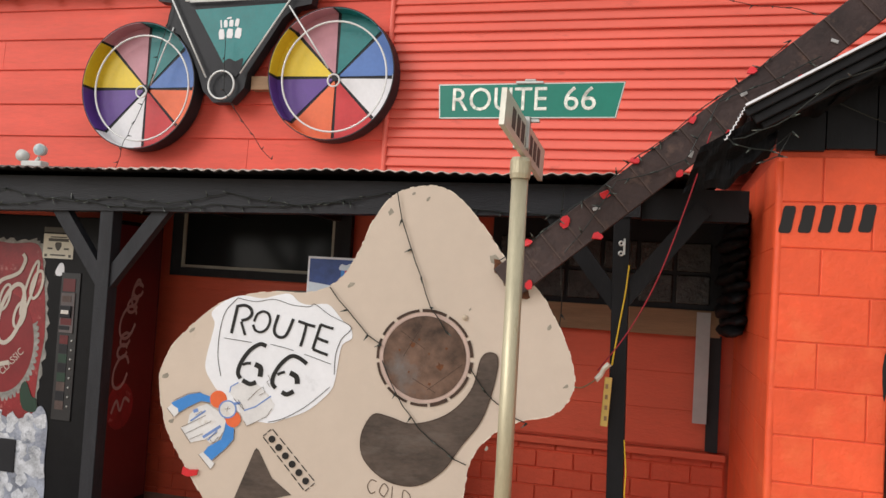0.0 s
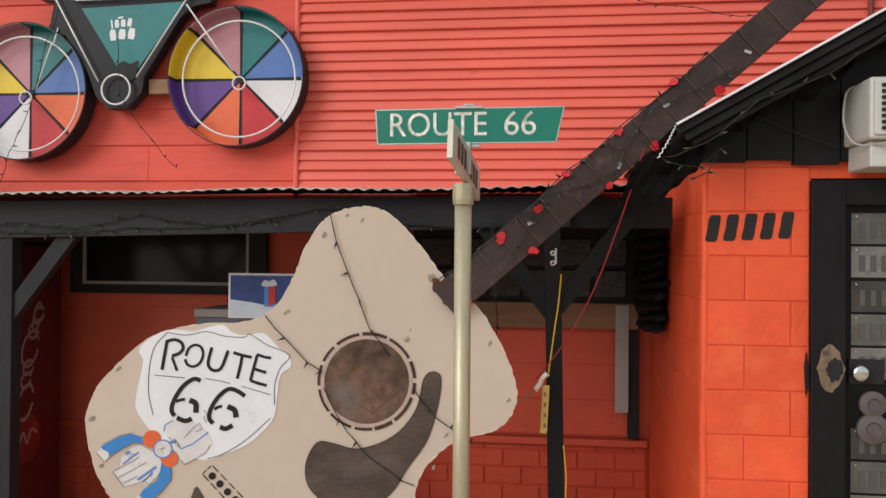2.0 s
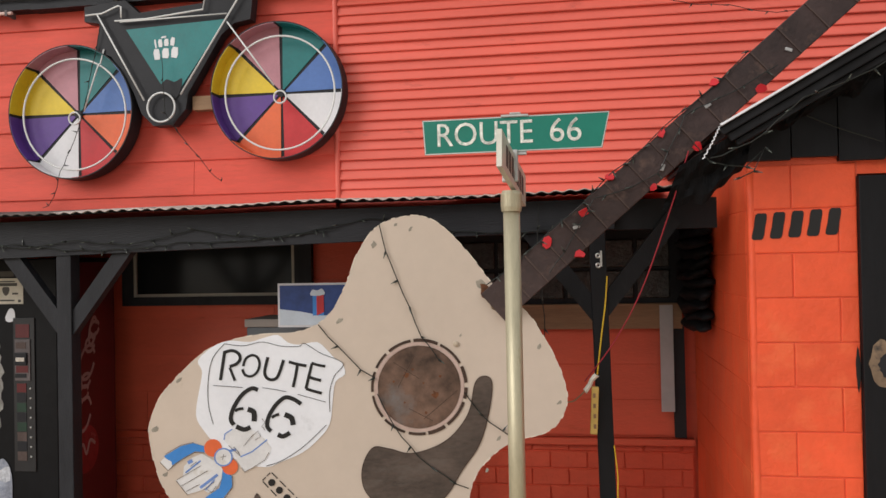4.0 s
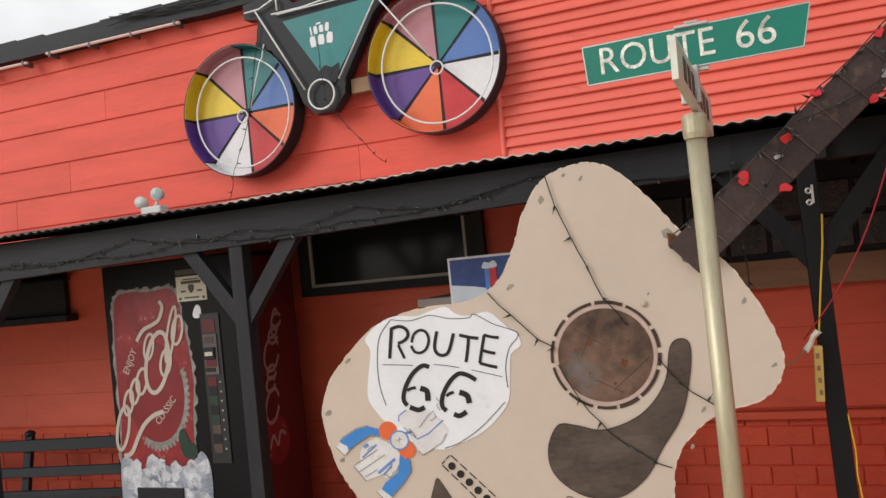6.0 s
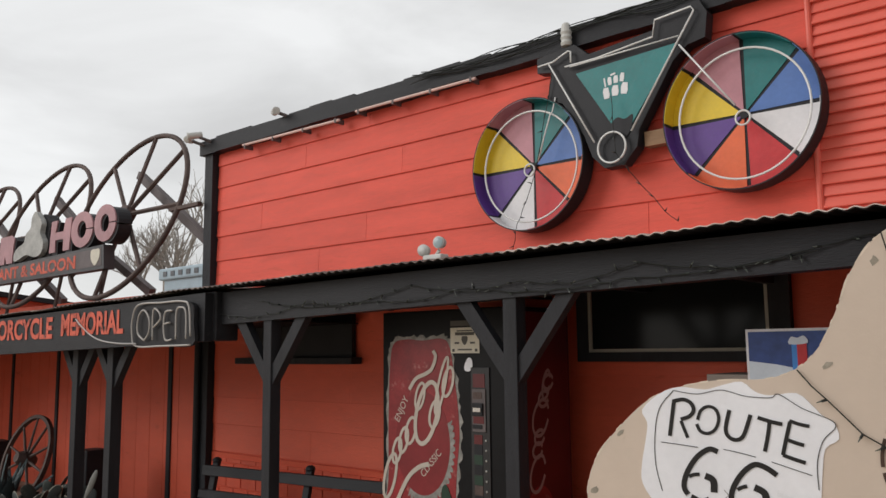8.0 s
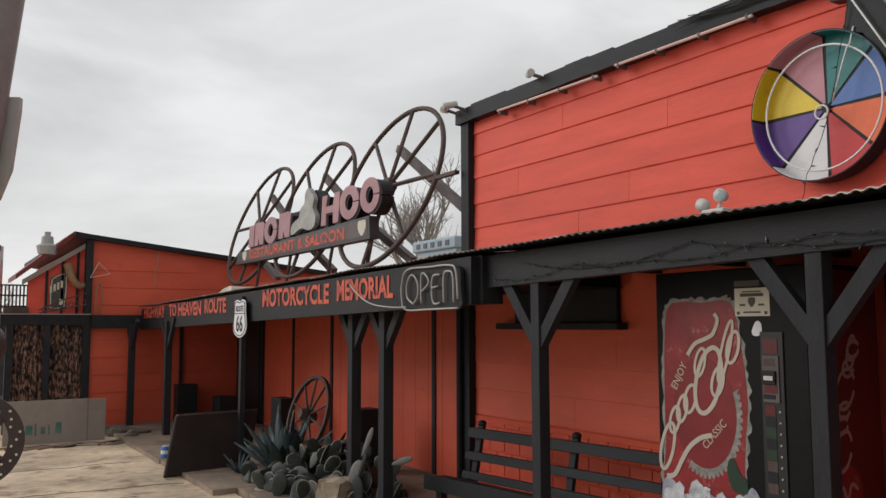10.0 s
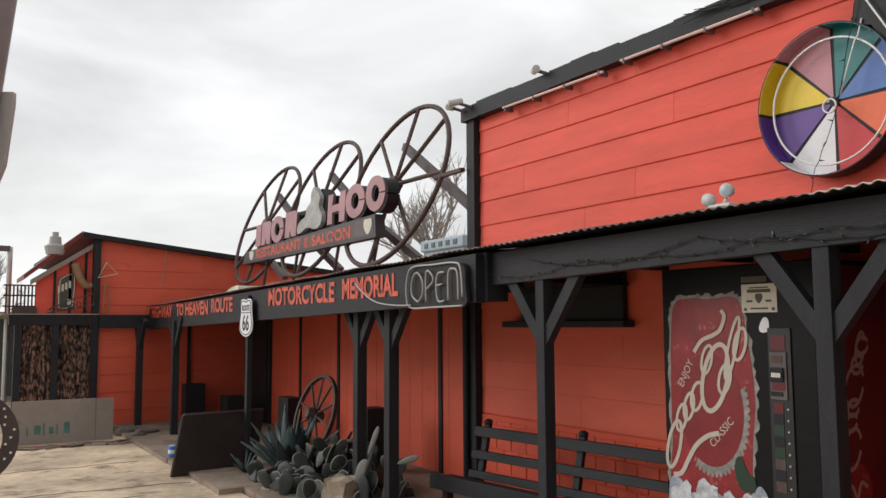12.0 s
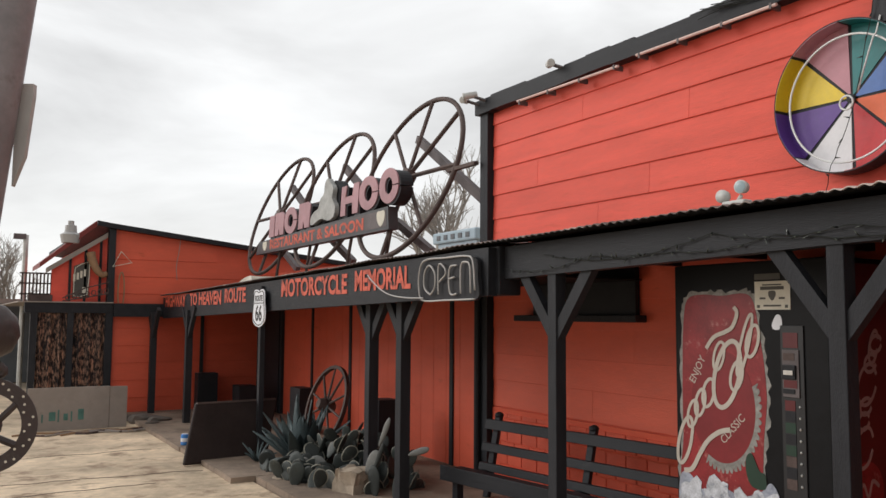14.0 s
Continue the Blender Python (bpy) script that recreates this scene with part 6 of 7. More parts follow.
LETT = ([(-0.24, -0.12), (-0.34, -0.06), (-0.34, 0.06), (-0.26, 0.12), (-0.17, 0.05), (-0.17, -0.06), (-0.24, -0.12)], [(-0.11, -0.12), (-0.11, 0.11), (-0.03, 0.10), (0.0, 0.04), (-0.10, -0.02)],
        [(0.17, 0.10), (0.07, 0.09), (0.05, -0.02), (0.08, -0.12), (0.17, -0.12)], [(0.05, 0.0), (0.14, 0.01)], [(0.23, -0.12), (0.23, 0.09), (0.30, 0.12), (0.36, 0.08), (0.37, -0.12)])
for L in LETT:
    t = bmesh.new()
    tube(t, [m @ Vector((q[0], q[1], 0.025)) for q in (spline(L, 5, False) if len(L) > 2 else L)], 0.0075, 6)
    part("letter_tube", t, TUBE_GREY, neon, smooth=True)
rt = thing("route_shield", (-10.23, 3.85, 1.6), "white route shield sign hanging from the awning", "sign")
m = rx90(-10.23, 3.845, 1.83)
shp = spline([(-0.20, 0.20), (-0.1, 0.23), (0, 0.21), (0.1, 0.23), (0.20, 0.20), (0.22, 0.06), (0.25, -0.08), (0.2, -0.18), (0, -0.235), (-0.2, -0.18), (-0.25, -0.08), (-0.22, 0.06)], 4)
part("plate", prism(bmesh.new(), shp, m, -0.01, 0.0), WHITE, rt)
part("border", tube(bmesh.new(), [m @ Vector((p[0] * 0.9, p[1] * 0.9, 0.001)) for p in shp], 0.006, 4, True), MARKER, rt)
part("divider", boxed(-0.2, 0.2, 0.055, 0.065, 0.0, 0.002, m=m), MARKER, rt)
part("lettering", text_mesh("66", 0.27, m @ Matrix.Translation((0, -0.075, 0.002)), 0.001, 0.004, 0.95), MARKER, rt, "black number 66")
part("lettering", text_mesh("ROUTE", 0.10, m @ Matrix.Translation((0, 0.115, 0.002)), 0.001, 0.002, 0.9), MARKER, rt, "black word ROUTE")
part("hanger", boxed(-10.27, -10.19, 3.86, 3.92, 0.06, 2.1), BLACK_WOOD, rt, "slim black post")

solid("hanging_cable", tube(bmesh.new(), spline([(-7.30, 3.93, 2.12), (-7.18, 3.92, 2.06), (-6.98, 3.92, 1.97), (-6.77, 3.92, 1.92), (-6.5, 3.93, 1.895), (-6.25, 3.94, 1.89)], 5, False), 0.006, 5), GREY_STRIP,
      "thin grey cable sagging across the lettering board", "cable")

# ---- things along the low wing ----
table = thing("table_top", (-9.9, 3.4, 0.06), "dark brown wooden table top tipped on its edge", "table")
tm = Matrix.Translation((-10.1, 2.95, 0.015)) @ Matrix.Rotation(radians(97), 4, "Z") @ Matrix.Rotation(radians(78), 4, "X") @ Matrix(((1, 0.26, 0, 0), (0, 1, 0, 0), (0, 0, 1, 0), (0, 0, 0, 1)))
part("top", rough_up(boxed(0.0, 1.05, 0.0, 0.70, -0.03, 0.03, m=tm, bevel=0.025), 0.004), DARK_BOX, table)
part("apron", boxed(0.08, 1.0, 0.06, 0.64, -0.12, -0.031, m=tm), DARK_BOX, table)
part("edge_strip", boxed(0.02, 1.03, 0.682, 0.706, -0.032, 0.034, m=tm), RUST, table)
can = thing("drink_can", (-11.0, 3.1, 0.0), "blue and white drink can on the slab edge", "can")
part("body", lathe(bmesh.new(), [(0.05, 0), (0.06, 0.01), (0.06, 0.15), (0.045, 0.165)], Matrix.Translation((-11.35, 3.27, 0.06)) @ Matrix.Scale(0.85, 4), 16), ARM_BLUE, can)
part("band", lathe(bmesh.new(), [(0.0605, 0.0), (0.0612, 0.004), (0.0612, 0.05), (0.0605, 0.054)], Matrix.Translation((-11.35, 3.27, 0.105)) @ Matrix.Scale(0.85, 4), 16), WHITE, can)
part("lid", lathe(bmesh.new(), [(0.045, 0), (0.047, 0.004), (0.02, 0.005)], Matrix.Translation((-11.35, 3.27, 0.20)) @ Matrix.Scale(0.85, 4), 16), WHITE, can)
rnd = random.Random(11)


def leaf(bm, base, az, tilt, length, width):
    """A thick pointed agave leaf, channelled along its middle."""
    d = Vector((math.cos(az) * math.cos(tilt), math.sin(az) * math.cos(tilt), math.sin(tilt)))
    s = Vector((-math.sin(az), math.cos(az), 0))
    u = s.cross(d)
    rows = []
    for i in range(7):
        t = i / 6
        w = width * (0.6 + 0.9 * t - 1.5 * t * t) if t < 1 else 0.002
        w = max(w, 0.002)
        c = Vector(base) + d * length * t + Vector((0, 0, -0.10 * length * t * t))
        rows.append([bm.verts.new(c - s * w + u * w * 0.45), bm.verts.new(c - u * 0.01), bm.verts.new(c + s * w + u * w * 0.45), bm.verts.new(c - u * (0.012 + 0.3 * w))])
    for A, B in zip(rows, rows[1:]):
        for k in range(4):
            bm.faces.new((A[k], A[(k + 1) % 4], B[(k + 1) % 4], B[k]))


agave = thing("agave", (-9.45, 4.15, 0.0), "blue-green agave with long pointed leaves beside the cactus", "plant")
for k in range(30):
    bm = bmesh.new()
    leaf(bm, (-9.45, 4.15, 0.02), k * 2.4, radians(rnd.uniform(38, 84)), rnd.uniform(0.55, 0.90), rnd.uniform(0.08, 0.125))
    part("leaf", bm, AGAVE, agave, smooth=True)
small = thing("agave", (-9.75, 3.55, 0.0), "small blue-green agave at the table's foot", "plant")
for k in range(12):
    bm = bmesh.new()
    leaf(bm, (-9.75, 3.72, 0.05), k * 2.4, radians(rnd.uniform(25, 75)), rnd.uniform(0.2, 0.32), 0.025)
    part("leaf", bm, AGAVE, small, smooth=True)


def cactus_pad(m, w, h):
    bm = bmesh.new()
    bmesh.ops.create_uvsphere(bm, u_segments=12, v_segments=8, radius=1.0)
    for v in bm.verts:
        y = v.co.z
        v.co = Vector((v.co.x * w * (0.82 + 0.22 * y), v.co.y * 0.013, (y + 0.94) * h * 0.5))
    rough_up(bm, 0.008, 9)
    bmesh.ops.transform(bm, matrix=m, verts=bm.verts)
    return bm


cactus = thing("prickly_pear", (-8.4, 4.3, 0.0), "sprawling grey-green prickly pear cactus by the porch posts", "cactus")
for k in range(150):
    t = rnd.random()
    x = -9.3 + 1.7 * t + rnd.uniform(-0.1, 0.1)
    y = 3.95 + 0.62 * rnd.random() + 0.1 * t
    lift = rnd.uniform(-0.03, 0.46) * (1.0 - 1.3 * abs(t - 0.45))
    m = Matrix.Translation((x, y, lift)) @ Matrix.Rotation(rnd.uniform(-1.4, 1.4), 4, "Z") @ Matrix.Rotation(rnd.uniform(-1.0, 1.0), 4, "Y") @ Matrix.Rotation(rnd.uniform(-0.9, 0.8), 4, "X")
    w, h = rnd.uniform(0.055, 0.105), rnd.uniform(0.15, 0.27)
    pad = part("pad", cactus_pad(m, w, h), PAD, cactus, smooth=True)
    if k % 2:
        rim = [m @ Vector((w * math.cos(a) * (0.82 + 0.22 * math.sin(a)), 0, (math.sin(a) + 0.94) * h * 0.5)) for a in (2 * math.pi * q / 18 for q in range(18))]
        part("rim", rough_up(tube(bmesh.new(), rim, 0.0065, 4, True), 0.008, 9), PAD_EDGE, pad, "pale edge, rim highlight put into its colour")
# low pads sprawling over the porch edge
for k in range(48):
    x, y = rnd.uniform(-9.2, -7.95), rnd.uniform(3.58, 3.98)
    m = Matrix.Translation((x, y, 0.04 + 0.16 * rnd.random() * (y - 3.4))) @ Matrix.Rotation(rnd.uniform(0.2, 1.5), 4, "Z") @ Matrix.Rotation(rnd.uniform(-0.9, 0.9), 4, "Y") @ Matrix.Rotation(rnd.uniform(-0.9, 0.5), 4, "X")
    w, h = rnd.uniform(0.08, 0.125), rnd.uniform(0.18, 0.27)
    pad = part("pad", cactus_pad(m, w, h), PAD_PALE if k % 9 == 4 else PAD, cactus, smooth=True)
    if k % 3 == 0:
        rim = [m @ Vector((w * math.cos(a) * (0.82 + 0.22 * math.sin(a)), 0, (math.sin(a) + 0.94) * h * 0.5)) for a in (2 * math.pi * q / 18 for q in range(18))]
        part("rim", rough_up(tube(bmesh.new(), rim, 0.0065, 4, True), 0.008, 9), PAD_EDGE, pad, "pale edge, rim highlight put into its colour")
# single pads standing clear of the clump, each on the pads below it
for x, y, z, ry, w, h, skin in ((-7.42, 4.1, 0.05, -0.1, 0.08, 0.30, PAD), (-7.45, 4.1, 0.30, 0.4, 0.03, 0.28, PAD), (-7.35, 4.1, 0.53, 0.42, 0.036, 0.30, PAD_PALE), (-7.57, 4.08, 0.24, 0.55, 0.085, 0.27, PAD_PALE),
                               (-7.22, 4.2, 0.05, 0.3, 0.08, 0.30, PAD), (-7.14, 4.2, 0.30, 0.7, 0.07, 0.30, PAD), (-6.95, 4.2, 0.50, 1.25, 0.038, 0.23, PAD_PALE)):
    m = Matrix.Translation((x, y, z)) @ Matrix.Rotation(0.5, 4, "Z") @ Matrix.Rotation(ry, 4, "Y")
    part("pad", cactus_pad(m, w, h), skin, cactus, smooth=True)
bm = bmesh.new()
bmesh.ops.create_cube(bm, size=1.0)
bmesh.ops.subdivide_edges(bm, edges=bm.edges, cuts=4, use_grid_fill=True)
for v in bm.verts:
    v.co = Vector((v.co.x * 0.26, v.co.y * 0.24, v.co.z * 0.34)) + noise.noise_vector(v.co * 2.3) * 0.05 + noise.noise_vector(v.co * 7) * 0.015
bmesh.ops.transform(bm, matrix=Matrix.Translation((-7.72, 4.0, 0.10)) @ Matrix.Rotation(0.4, 4, "Z"), verts=bm.verts)
solid("stone", bm, STONE, "rough tan stone block at the cactus bed", "stone")
for x, y, s in ((-9.5, 3.6, 0.10), (-9.0, 3.62, 0.09), (-8.7, 3.6, 0.12), (-8.4, 3.66, 0.08)):
    bm = bmesh.new()
    bmesh.ops.create_icosphere(bm, subdivisions=2, radius=s)
    rough_up(bm, s * 0.4, 5)
    bmesh.ops.transform(bm, matrix=Matrix.Translation((x, y, 0.02)) @ Matrix.Diagonal((1.2, 0.9, 0.5, 1)), verts=bm.verts)
    solid("stone", bm, STONE, "small grey stone edging the cactus bed", "stone", "edging stones")
wagon = thing("wagon_wheel", (-10.7, 4.95, 0.06), "old rusty spoked wagon wheel leaning on the orange wall", "wheel")
wm = Matrix.Translation((-10.42, 4.84, 0.58)) @ Matrix.Rotation(radians(-13), 4, "Z") @ Matrix.Rotation(radians(-14), 4, "Y") @ Matrix(((0.94, -0.05, 0.33, 0), (0.34, 0.20, -0.92, 0), (0, 0.97, 0.22, 0), (0, 0, 0, 1)))
bm = bmesh.new()
N = 40
rings = []
for k in range(N):
    a = 2 * math.pi * k / N
    rings.append([bm.verts.new(wm @ Vector((r * math.cos(a), r * math.sin(a), z))) for r, z in ((0.488, -0.025), (0.53, -0.025), (0.53, 0.025), (0.488, 0.025))])
for k in range(N):
    A, B_ = rings[k], rings[(k + 1) % N]
    for q in range(4):
        bm.faces.new((A[q], A[(q + 1) % 4], B_[(q + 1) % 4], B_[q]))
part("rim", bm, RUST, wagon)
for k in range(10):
    a = radians(36 * k + 8)
    part("spoke", tube(bmesh.new(), [wm @ Vector((0.06 * math.cos(a), 0.06 * math.sin(a), 0)), wm @ Vector((0.49 * math.cos(a), 0.49 * math.sin(a), 0))], 0.019, 6, r1=0.013), RUST, wagon)
part("hub", lathe(bmesh.new(), [(0.05, -0.12), (0.085, -0.08), (0.09, 0.05), (0.06, 0.12)], wm, 14), RUST, wagon)
for (x0, x1, y0, y1, z1, lab) in ((-9.15, -8.9, 4.85, 5.1, 0.78, "black painted tall box against the wall"), (-12.0, -11.6, 4.92, 5.14, 0.70, "black crate behind the agave"),
                                  (-14.5, -14.1, 4.8, 5.12, 0.55, "dark box beside the far door"), (-15.3, -15.05, 4.35, 4.7, 0.72, "dark crate by the far wall")):
    solid("crate", boxed(x0, x1, y0, y1, 0.055, z1, bevel=0.008), BLACK, lab, "crate", "dark crates")
solid("downpipe", tube(bmesh.new(), [(-7.85, 5.51, 0.06), (-7.85, 5.51, 2.1)], 0.035, 10), BLACK, "black downpipe at the end of the tall facade", "pipe")

# ---- far building details ----
curtain = bmesh.new()
rows = []
for i in range(40):
    y = 1.80 + 1.06 * i / 39
    rows.append([bm_v for bm_v in (curtain.verts.new((-15.50 + 0.03 * math.sin(i * 1.1), y, 0.0)), curtain.verts.new((-15.50 + 0.03 * math.sin(i * 1.1 + 0.4), y, 1.8)))])
for A, B_ in zip(rows, rows[1:]):
    curtain.faces.new((A[0], B_[0], B_[1], A[1]))
bmesh.ops.solidify(curtain, geom=curtain.faces[:], thickness=0.01)
solid("curtain", curtain, SEQUIN, "brown patterned hanging curtain under the far balcony", "curtain")
gate = thing("far_porch", (-15.5, 2.3, 0), "black timber porch front under the balcony", "porch", kind="structure")
for y in (1.74, 2.30, 2.90):
    part("post", boxed(-15.54, -15.43, y - 0.05, y + 0.05, 0, 1.8), BLACK_WOOD, gate)
part("beam", boxed(-15.56, -15.42, 1.6, 2.95, 1.76, 1.93), BLACK_BEAM, gate)
part("deck", boxed(-24, -15.4, 1.5, 2.96, 1.931, 1.95), PANEL_GREY, gate)
rail = thing("balcony_rail", (-20, 1.6, 1.95), "dark iron balcony railing above the far porch", "railing")
for k in range(9):
    part("baluster", boxed(-15.7 - 0.02, -15.7 + 0.02, 1.55 + 0.0 + 0.055 * k, 1.575 + 0.055 * k, 1.95, 2.42 - (0.0 if k < 5 else 0.0)), RUST, rail)
for z in (2.06, 2.24, 2.41):
    part("rail_bar", boxed(-15.72, -15.68, 1.52, 2.06, z, z + 0.025), RUST, rail)
solid("crate", boxed(-15.9, -15.6, 1.66, 2.02, 1.95, 2.06), RUST, "rusty low crate on the balcony", "crate")
solid("vent_cowl", lathe(bmesh.new(), [(0.14, 0), (0.17, 0.14), (0.10, 0.18), (0.09, 0.30), (0.05, 0.31), (0.05, 0.38)], Matrix.Translation((-15.6, 2.26, 2.95)), 14), GREY_STRIP, "pale ceramic vent cowl on the far eave", "vent")
wsign = thing("wall_sign", (-15.63, 2.4, 2.05), "dark weathered wall sign with pale marks on the far gable", "sign")
part("plate", prism(bmesh.new(), [(2.33, 2.03), (2.58, 2.05), (2.60, 2.68), (2.34, 2.56)], Matrix.Translation((-15.648, 0, 0)) @ SIDE, 0, 0.028), INK, wsign)
part("border", tube(bmesh.new(), [(-15.615, 2.35, 2.05), (-15.615, 2.45, 2.04), (-15.615, 2.56, 2.08), (-15.615, 2.585, 2.4), (-15.615, 2.58, 2.64), (-15.615, 2.46, 2.60), (-15.615, 2.36, 2.53), (-15.615, 2.345, 2.3)], 0.009, 5, True), PAPER, wsign, "white painted outline")
for k in range(4):
    part("mark", boxed(-15.6195, -15.614, 2.33 + 0.055 * k, 2.365 + 0.055 * k, 2.30 + 0.03 * k, 2.42 + 0.03 * k), PAPER, wsign)
part("round_mark", boxed(-15.6195, -15.614, 2.48, 2.54, 2.1, 2.2, bevel=0.002), PAPER, wsign)
solid("wire_sculpture", tube(bmesh.new(), [(-15.43, 3.06, 2.83), (-15.43, 3.24, 2.64), (-15.43, 2.93, 2.565)], 0.011, 6, True), PAPER, "bent pale wire frame on the far wall", "frame")
solid("hanging_rope", tube(bmesh.new(), [Vector((-15.43, 3.08 + 0.05 * math.cos(a), 2.15 + 0.32 * math.sin(a))) for a in (2 * math.pi * k / 24 for k in range(24))], 0.012, 6, True), TAN_WOOD, "looped rope hanging at the far corner", "rope")
solid("horn", tube(bmesh.new(), spline([(-15.56, 2.585, 2.80), (-15.54, 2.625, 2.64), (-15.53, 2.70, 2.49), (-15.53, 2.79, 2.42), (-15.53, 2.86, 2.45)], 5, False), 0.075, 10, r1=0.045), TAN_WOOD,
      "large curved brown horn hung on the far gable", "horn", smooth=True)
scroll = thing("scroll_rail", (-15.5, 2.5, 1.95), "dark wrought-iron scrollwork sloping along the far balcony", "railing")
for h in (0.0, 0.16):
    part("bar", tube(bmesh.new(), [(-15.42, 2.16, 1.96 + h * 0.3), (-15.42, 2.50, 2.02 + h), (-15.42, 2.88, 2.10 + h * 1.2)], 0.011, 6), RUST, scroll)
for k in range(7):
    part("scroll", tube(bmesh.new(), [(-15.42, 2.24 + 0.1 * k + 0.035 * math.cos(a), 2.02 + 0.021 * k + 0.04 * math.sin(a)) for a in (2 * math.pi * q / 12 for q in range(12))], 0.008, 5, True), RUST, scroll)
solid("wall_garland", tube(bmesh.new(), spline([(-15.43, 4.06, 3.10), (-15.43, 4.04, 2.9), (-15.43, 4.0, 2.6), (-15.43, 4.02, 2.36)], 4, False), 0.006, 5), PANEL_GREY, "pale thin garland hanging on the far wall", "garland")
barrier = thing("barrier_panel", (-14.0, 2.3, 0), "grey weathered board panel with faded green spray marks", "panel")
part("board", rough_up(boxed(-14.03, -13.99, 1.60, 2.74, -0.01, 0.64), 0.006, 2), PANEL_GREY, barrier)
part("board", rough_up(boxed(-14.05, -14.0, 2.745, 3.0, -0.01, 0.63), 0.006, 2), PANEL_GREY, barrier)
for k, (y, w) in enumerate(((1.80, 0.02), (1.90, 0.09), (2.02, 0.02), (2.10, 0.06), (2.20, 0.02), (2.30, 0.08))):
    part("spray_mark", boxed(-13.988, -13.984, y, y + w, 0.13 + 0.02 * (k % 2), 0.25 + 0.03 * (k % 3)), GREEN_PAINT, barrier)
for k in range(11):
    y0 = 1.4 + 0.2 * k
    pts = [(-13.5 + rnd.uniform(-0.2, 0.2), y0 + 0.25 * j, 0.02) for j in range(5)]
    solid("hose", tube(bmesh.new(), spline(pts, 4, False), 0.014, 6), (TAN_WOOD, RUST, PANEL_GREY)[k % 3], "old hose lying along the slab", "hose", "loose hoses")
RUBBLE = mat("dark_dusty_rubble", (0.13, 0.11, 0.095), 0.9, var=0.4, scale=5, bump=0.7, bscale=25)
for x, y, s in ((-14.4, 3.3, 0.16), (-14.1, 3.5, 0.13), (-14.7, 3.15, 0.10), (-13.8, 3.35, 0.08)):
    bm = bmesh.new()
    bmesh.ops.create_icosphere(bm, subdivisions=2, radius=s)
    rough_up(bm, 0.05, 6)
    bmesh.ops.transform(bm, matrix=Matrix.Translation((x, y, 0.06)) @ Matrix.Diagonal((1.3, 1.5, 0.6, 1)), verts=bm.verts)
    solid("rubble", bm, RUBBLE, "grey rubble heap by the far wall", "rubble", "rubble heaps")
greyhouse = thing("grey_outbuilding", (-26, 1.0, 0), "grey painted low outbuilding beyond the far porch", "building")
part("wall", boxed(-30, -24.2, 0.2, 2.8, 0, 2.0), GREY_BLOCK, greyhouse)
part("roof", boxed(-30.2, -24.0, 0.0, 2.8, 2.0, 2.12), PANEL_GREY, greyhouse)
pole = thing("yard_lamp", (-22, 1.9, 0), "slim grey yard lamp on a pole", "lamp")
part("pole", tube(bmesh.new(), [(-22, 1.98, 0), (-22, 1.98, 3.6)], 0.06, 8), GALV, pole)
part("head", boxed(-22.1, -21.9, 1.72, 1.98, 3.5, 3.62), RUST_GREY, pole)
shed = thing("blue_shed", (-21.5, 14, 0), "pale blue metal roof unit behind the wing", "building")
part("wall", boxed(-22.6, -20.4, 13.6, 15.5, 0, 4.0), LIGHT_BLUE, shed)
part("cap", boxed(-22.8, -20.3, 13.5, 15.6, 4.0, 4.35, bevel=0.05), LIGHT_BLUE, shed)
for k in range(5):
    part("vent_slot", boxed(-22.5 + 0.42 * k, -22.3 + 0.42 * k, 13.48, 13.5, 4.1, 4.25), GREY_BLOCK, shed)


def bare_tree(name, base, height, seed, label):
    r_ = random.Random(seed)
    ob = thing(name, base, label, "tree", "bare trees")
    trunk, twigs = bmesh.new(), bmesh.new()

    def grow(p, d, length, r, depth):
        pts = [p]
        q = p.copy()
        for i in range(3):
            d = (d + Vector((r_.uniform(-.25, .25), r_.uniform(-.25, .25), r_.uniform(-.05, .2)))).normalized()
            q = q + d * length / 3
            pts.append(q.copy())
        tube(trunk if depth < 2 else twigs, pts, r, 5 if depth < 2 else 3, r1=r * 0.6)
        if depth < 6:
            for k in range(3 if depth < 5 else 2):
                nd_ = (d + Vector((r_.uniform(-1, 1), r_.uniform(-1, 1), r_.uniform(-.35, .6))) * 0.75).normalized()
                grow(pts[r_.choice((1, 2, 3))] if depth > 0 else pts[-1], nd_, length * r_.uniform(0.62, 0.82), r * 0.58, depth + 1)

    grow(Vector(base), Vector((0, 0, 1)), height * 0.28, height * 0.028, 0)
    part("trunk", trunk, BARK, ob)
    tagged(part("crown", twigs, BARK, ob, "fine bare twigs"), kind="stuff")
    return ob


bare_tree("bare_tree", (-25.8, 17.0, 0), 9.6, 4, "leafless grey tree behind the low wing")
bare_tree("bare_tree", (-26.5, 18.5, 0), 7.0, 8, "leafless grey tree behind the roof sign")
bare_tree("bare_tree", (-33, 2.3, 0), 5.6, 12, "leafless tree beyond the far balcony")
bare_tree("bare_tree", (-36, 0.2, 0), 5.2, 15, "leafless tree at the end of the lot")

# ---- roof-edge fittings ----
spot = thing("emergency_light", (-3.55, 4.5, 2.36), "pair of white emergency spotlights on the awning roof", "lamp")
part("base", boxed(-3.62, -3.46, 4.47, 4.55, 2.36, 2.42, bevel=0.01), AC_WHITE, spot)
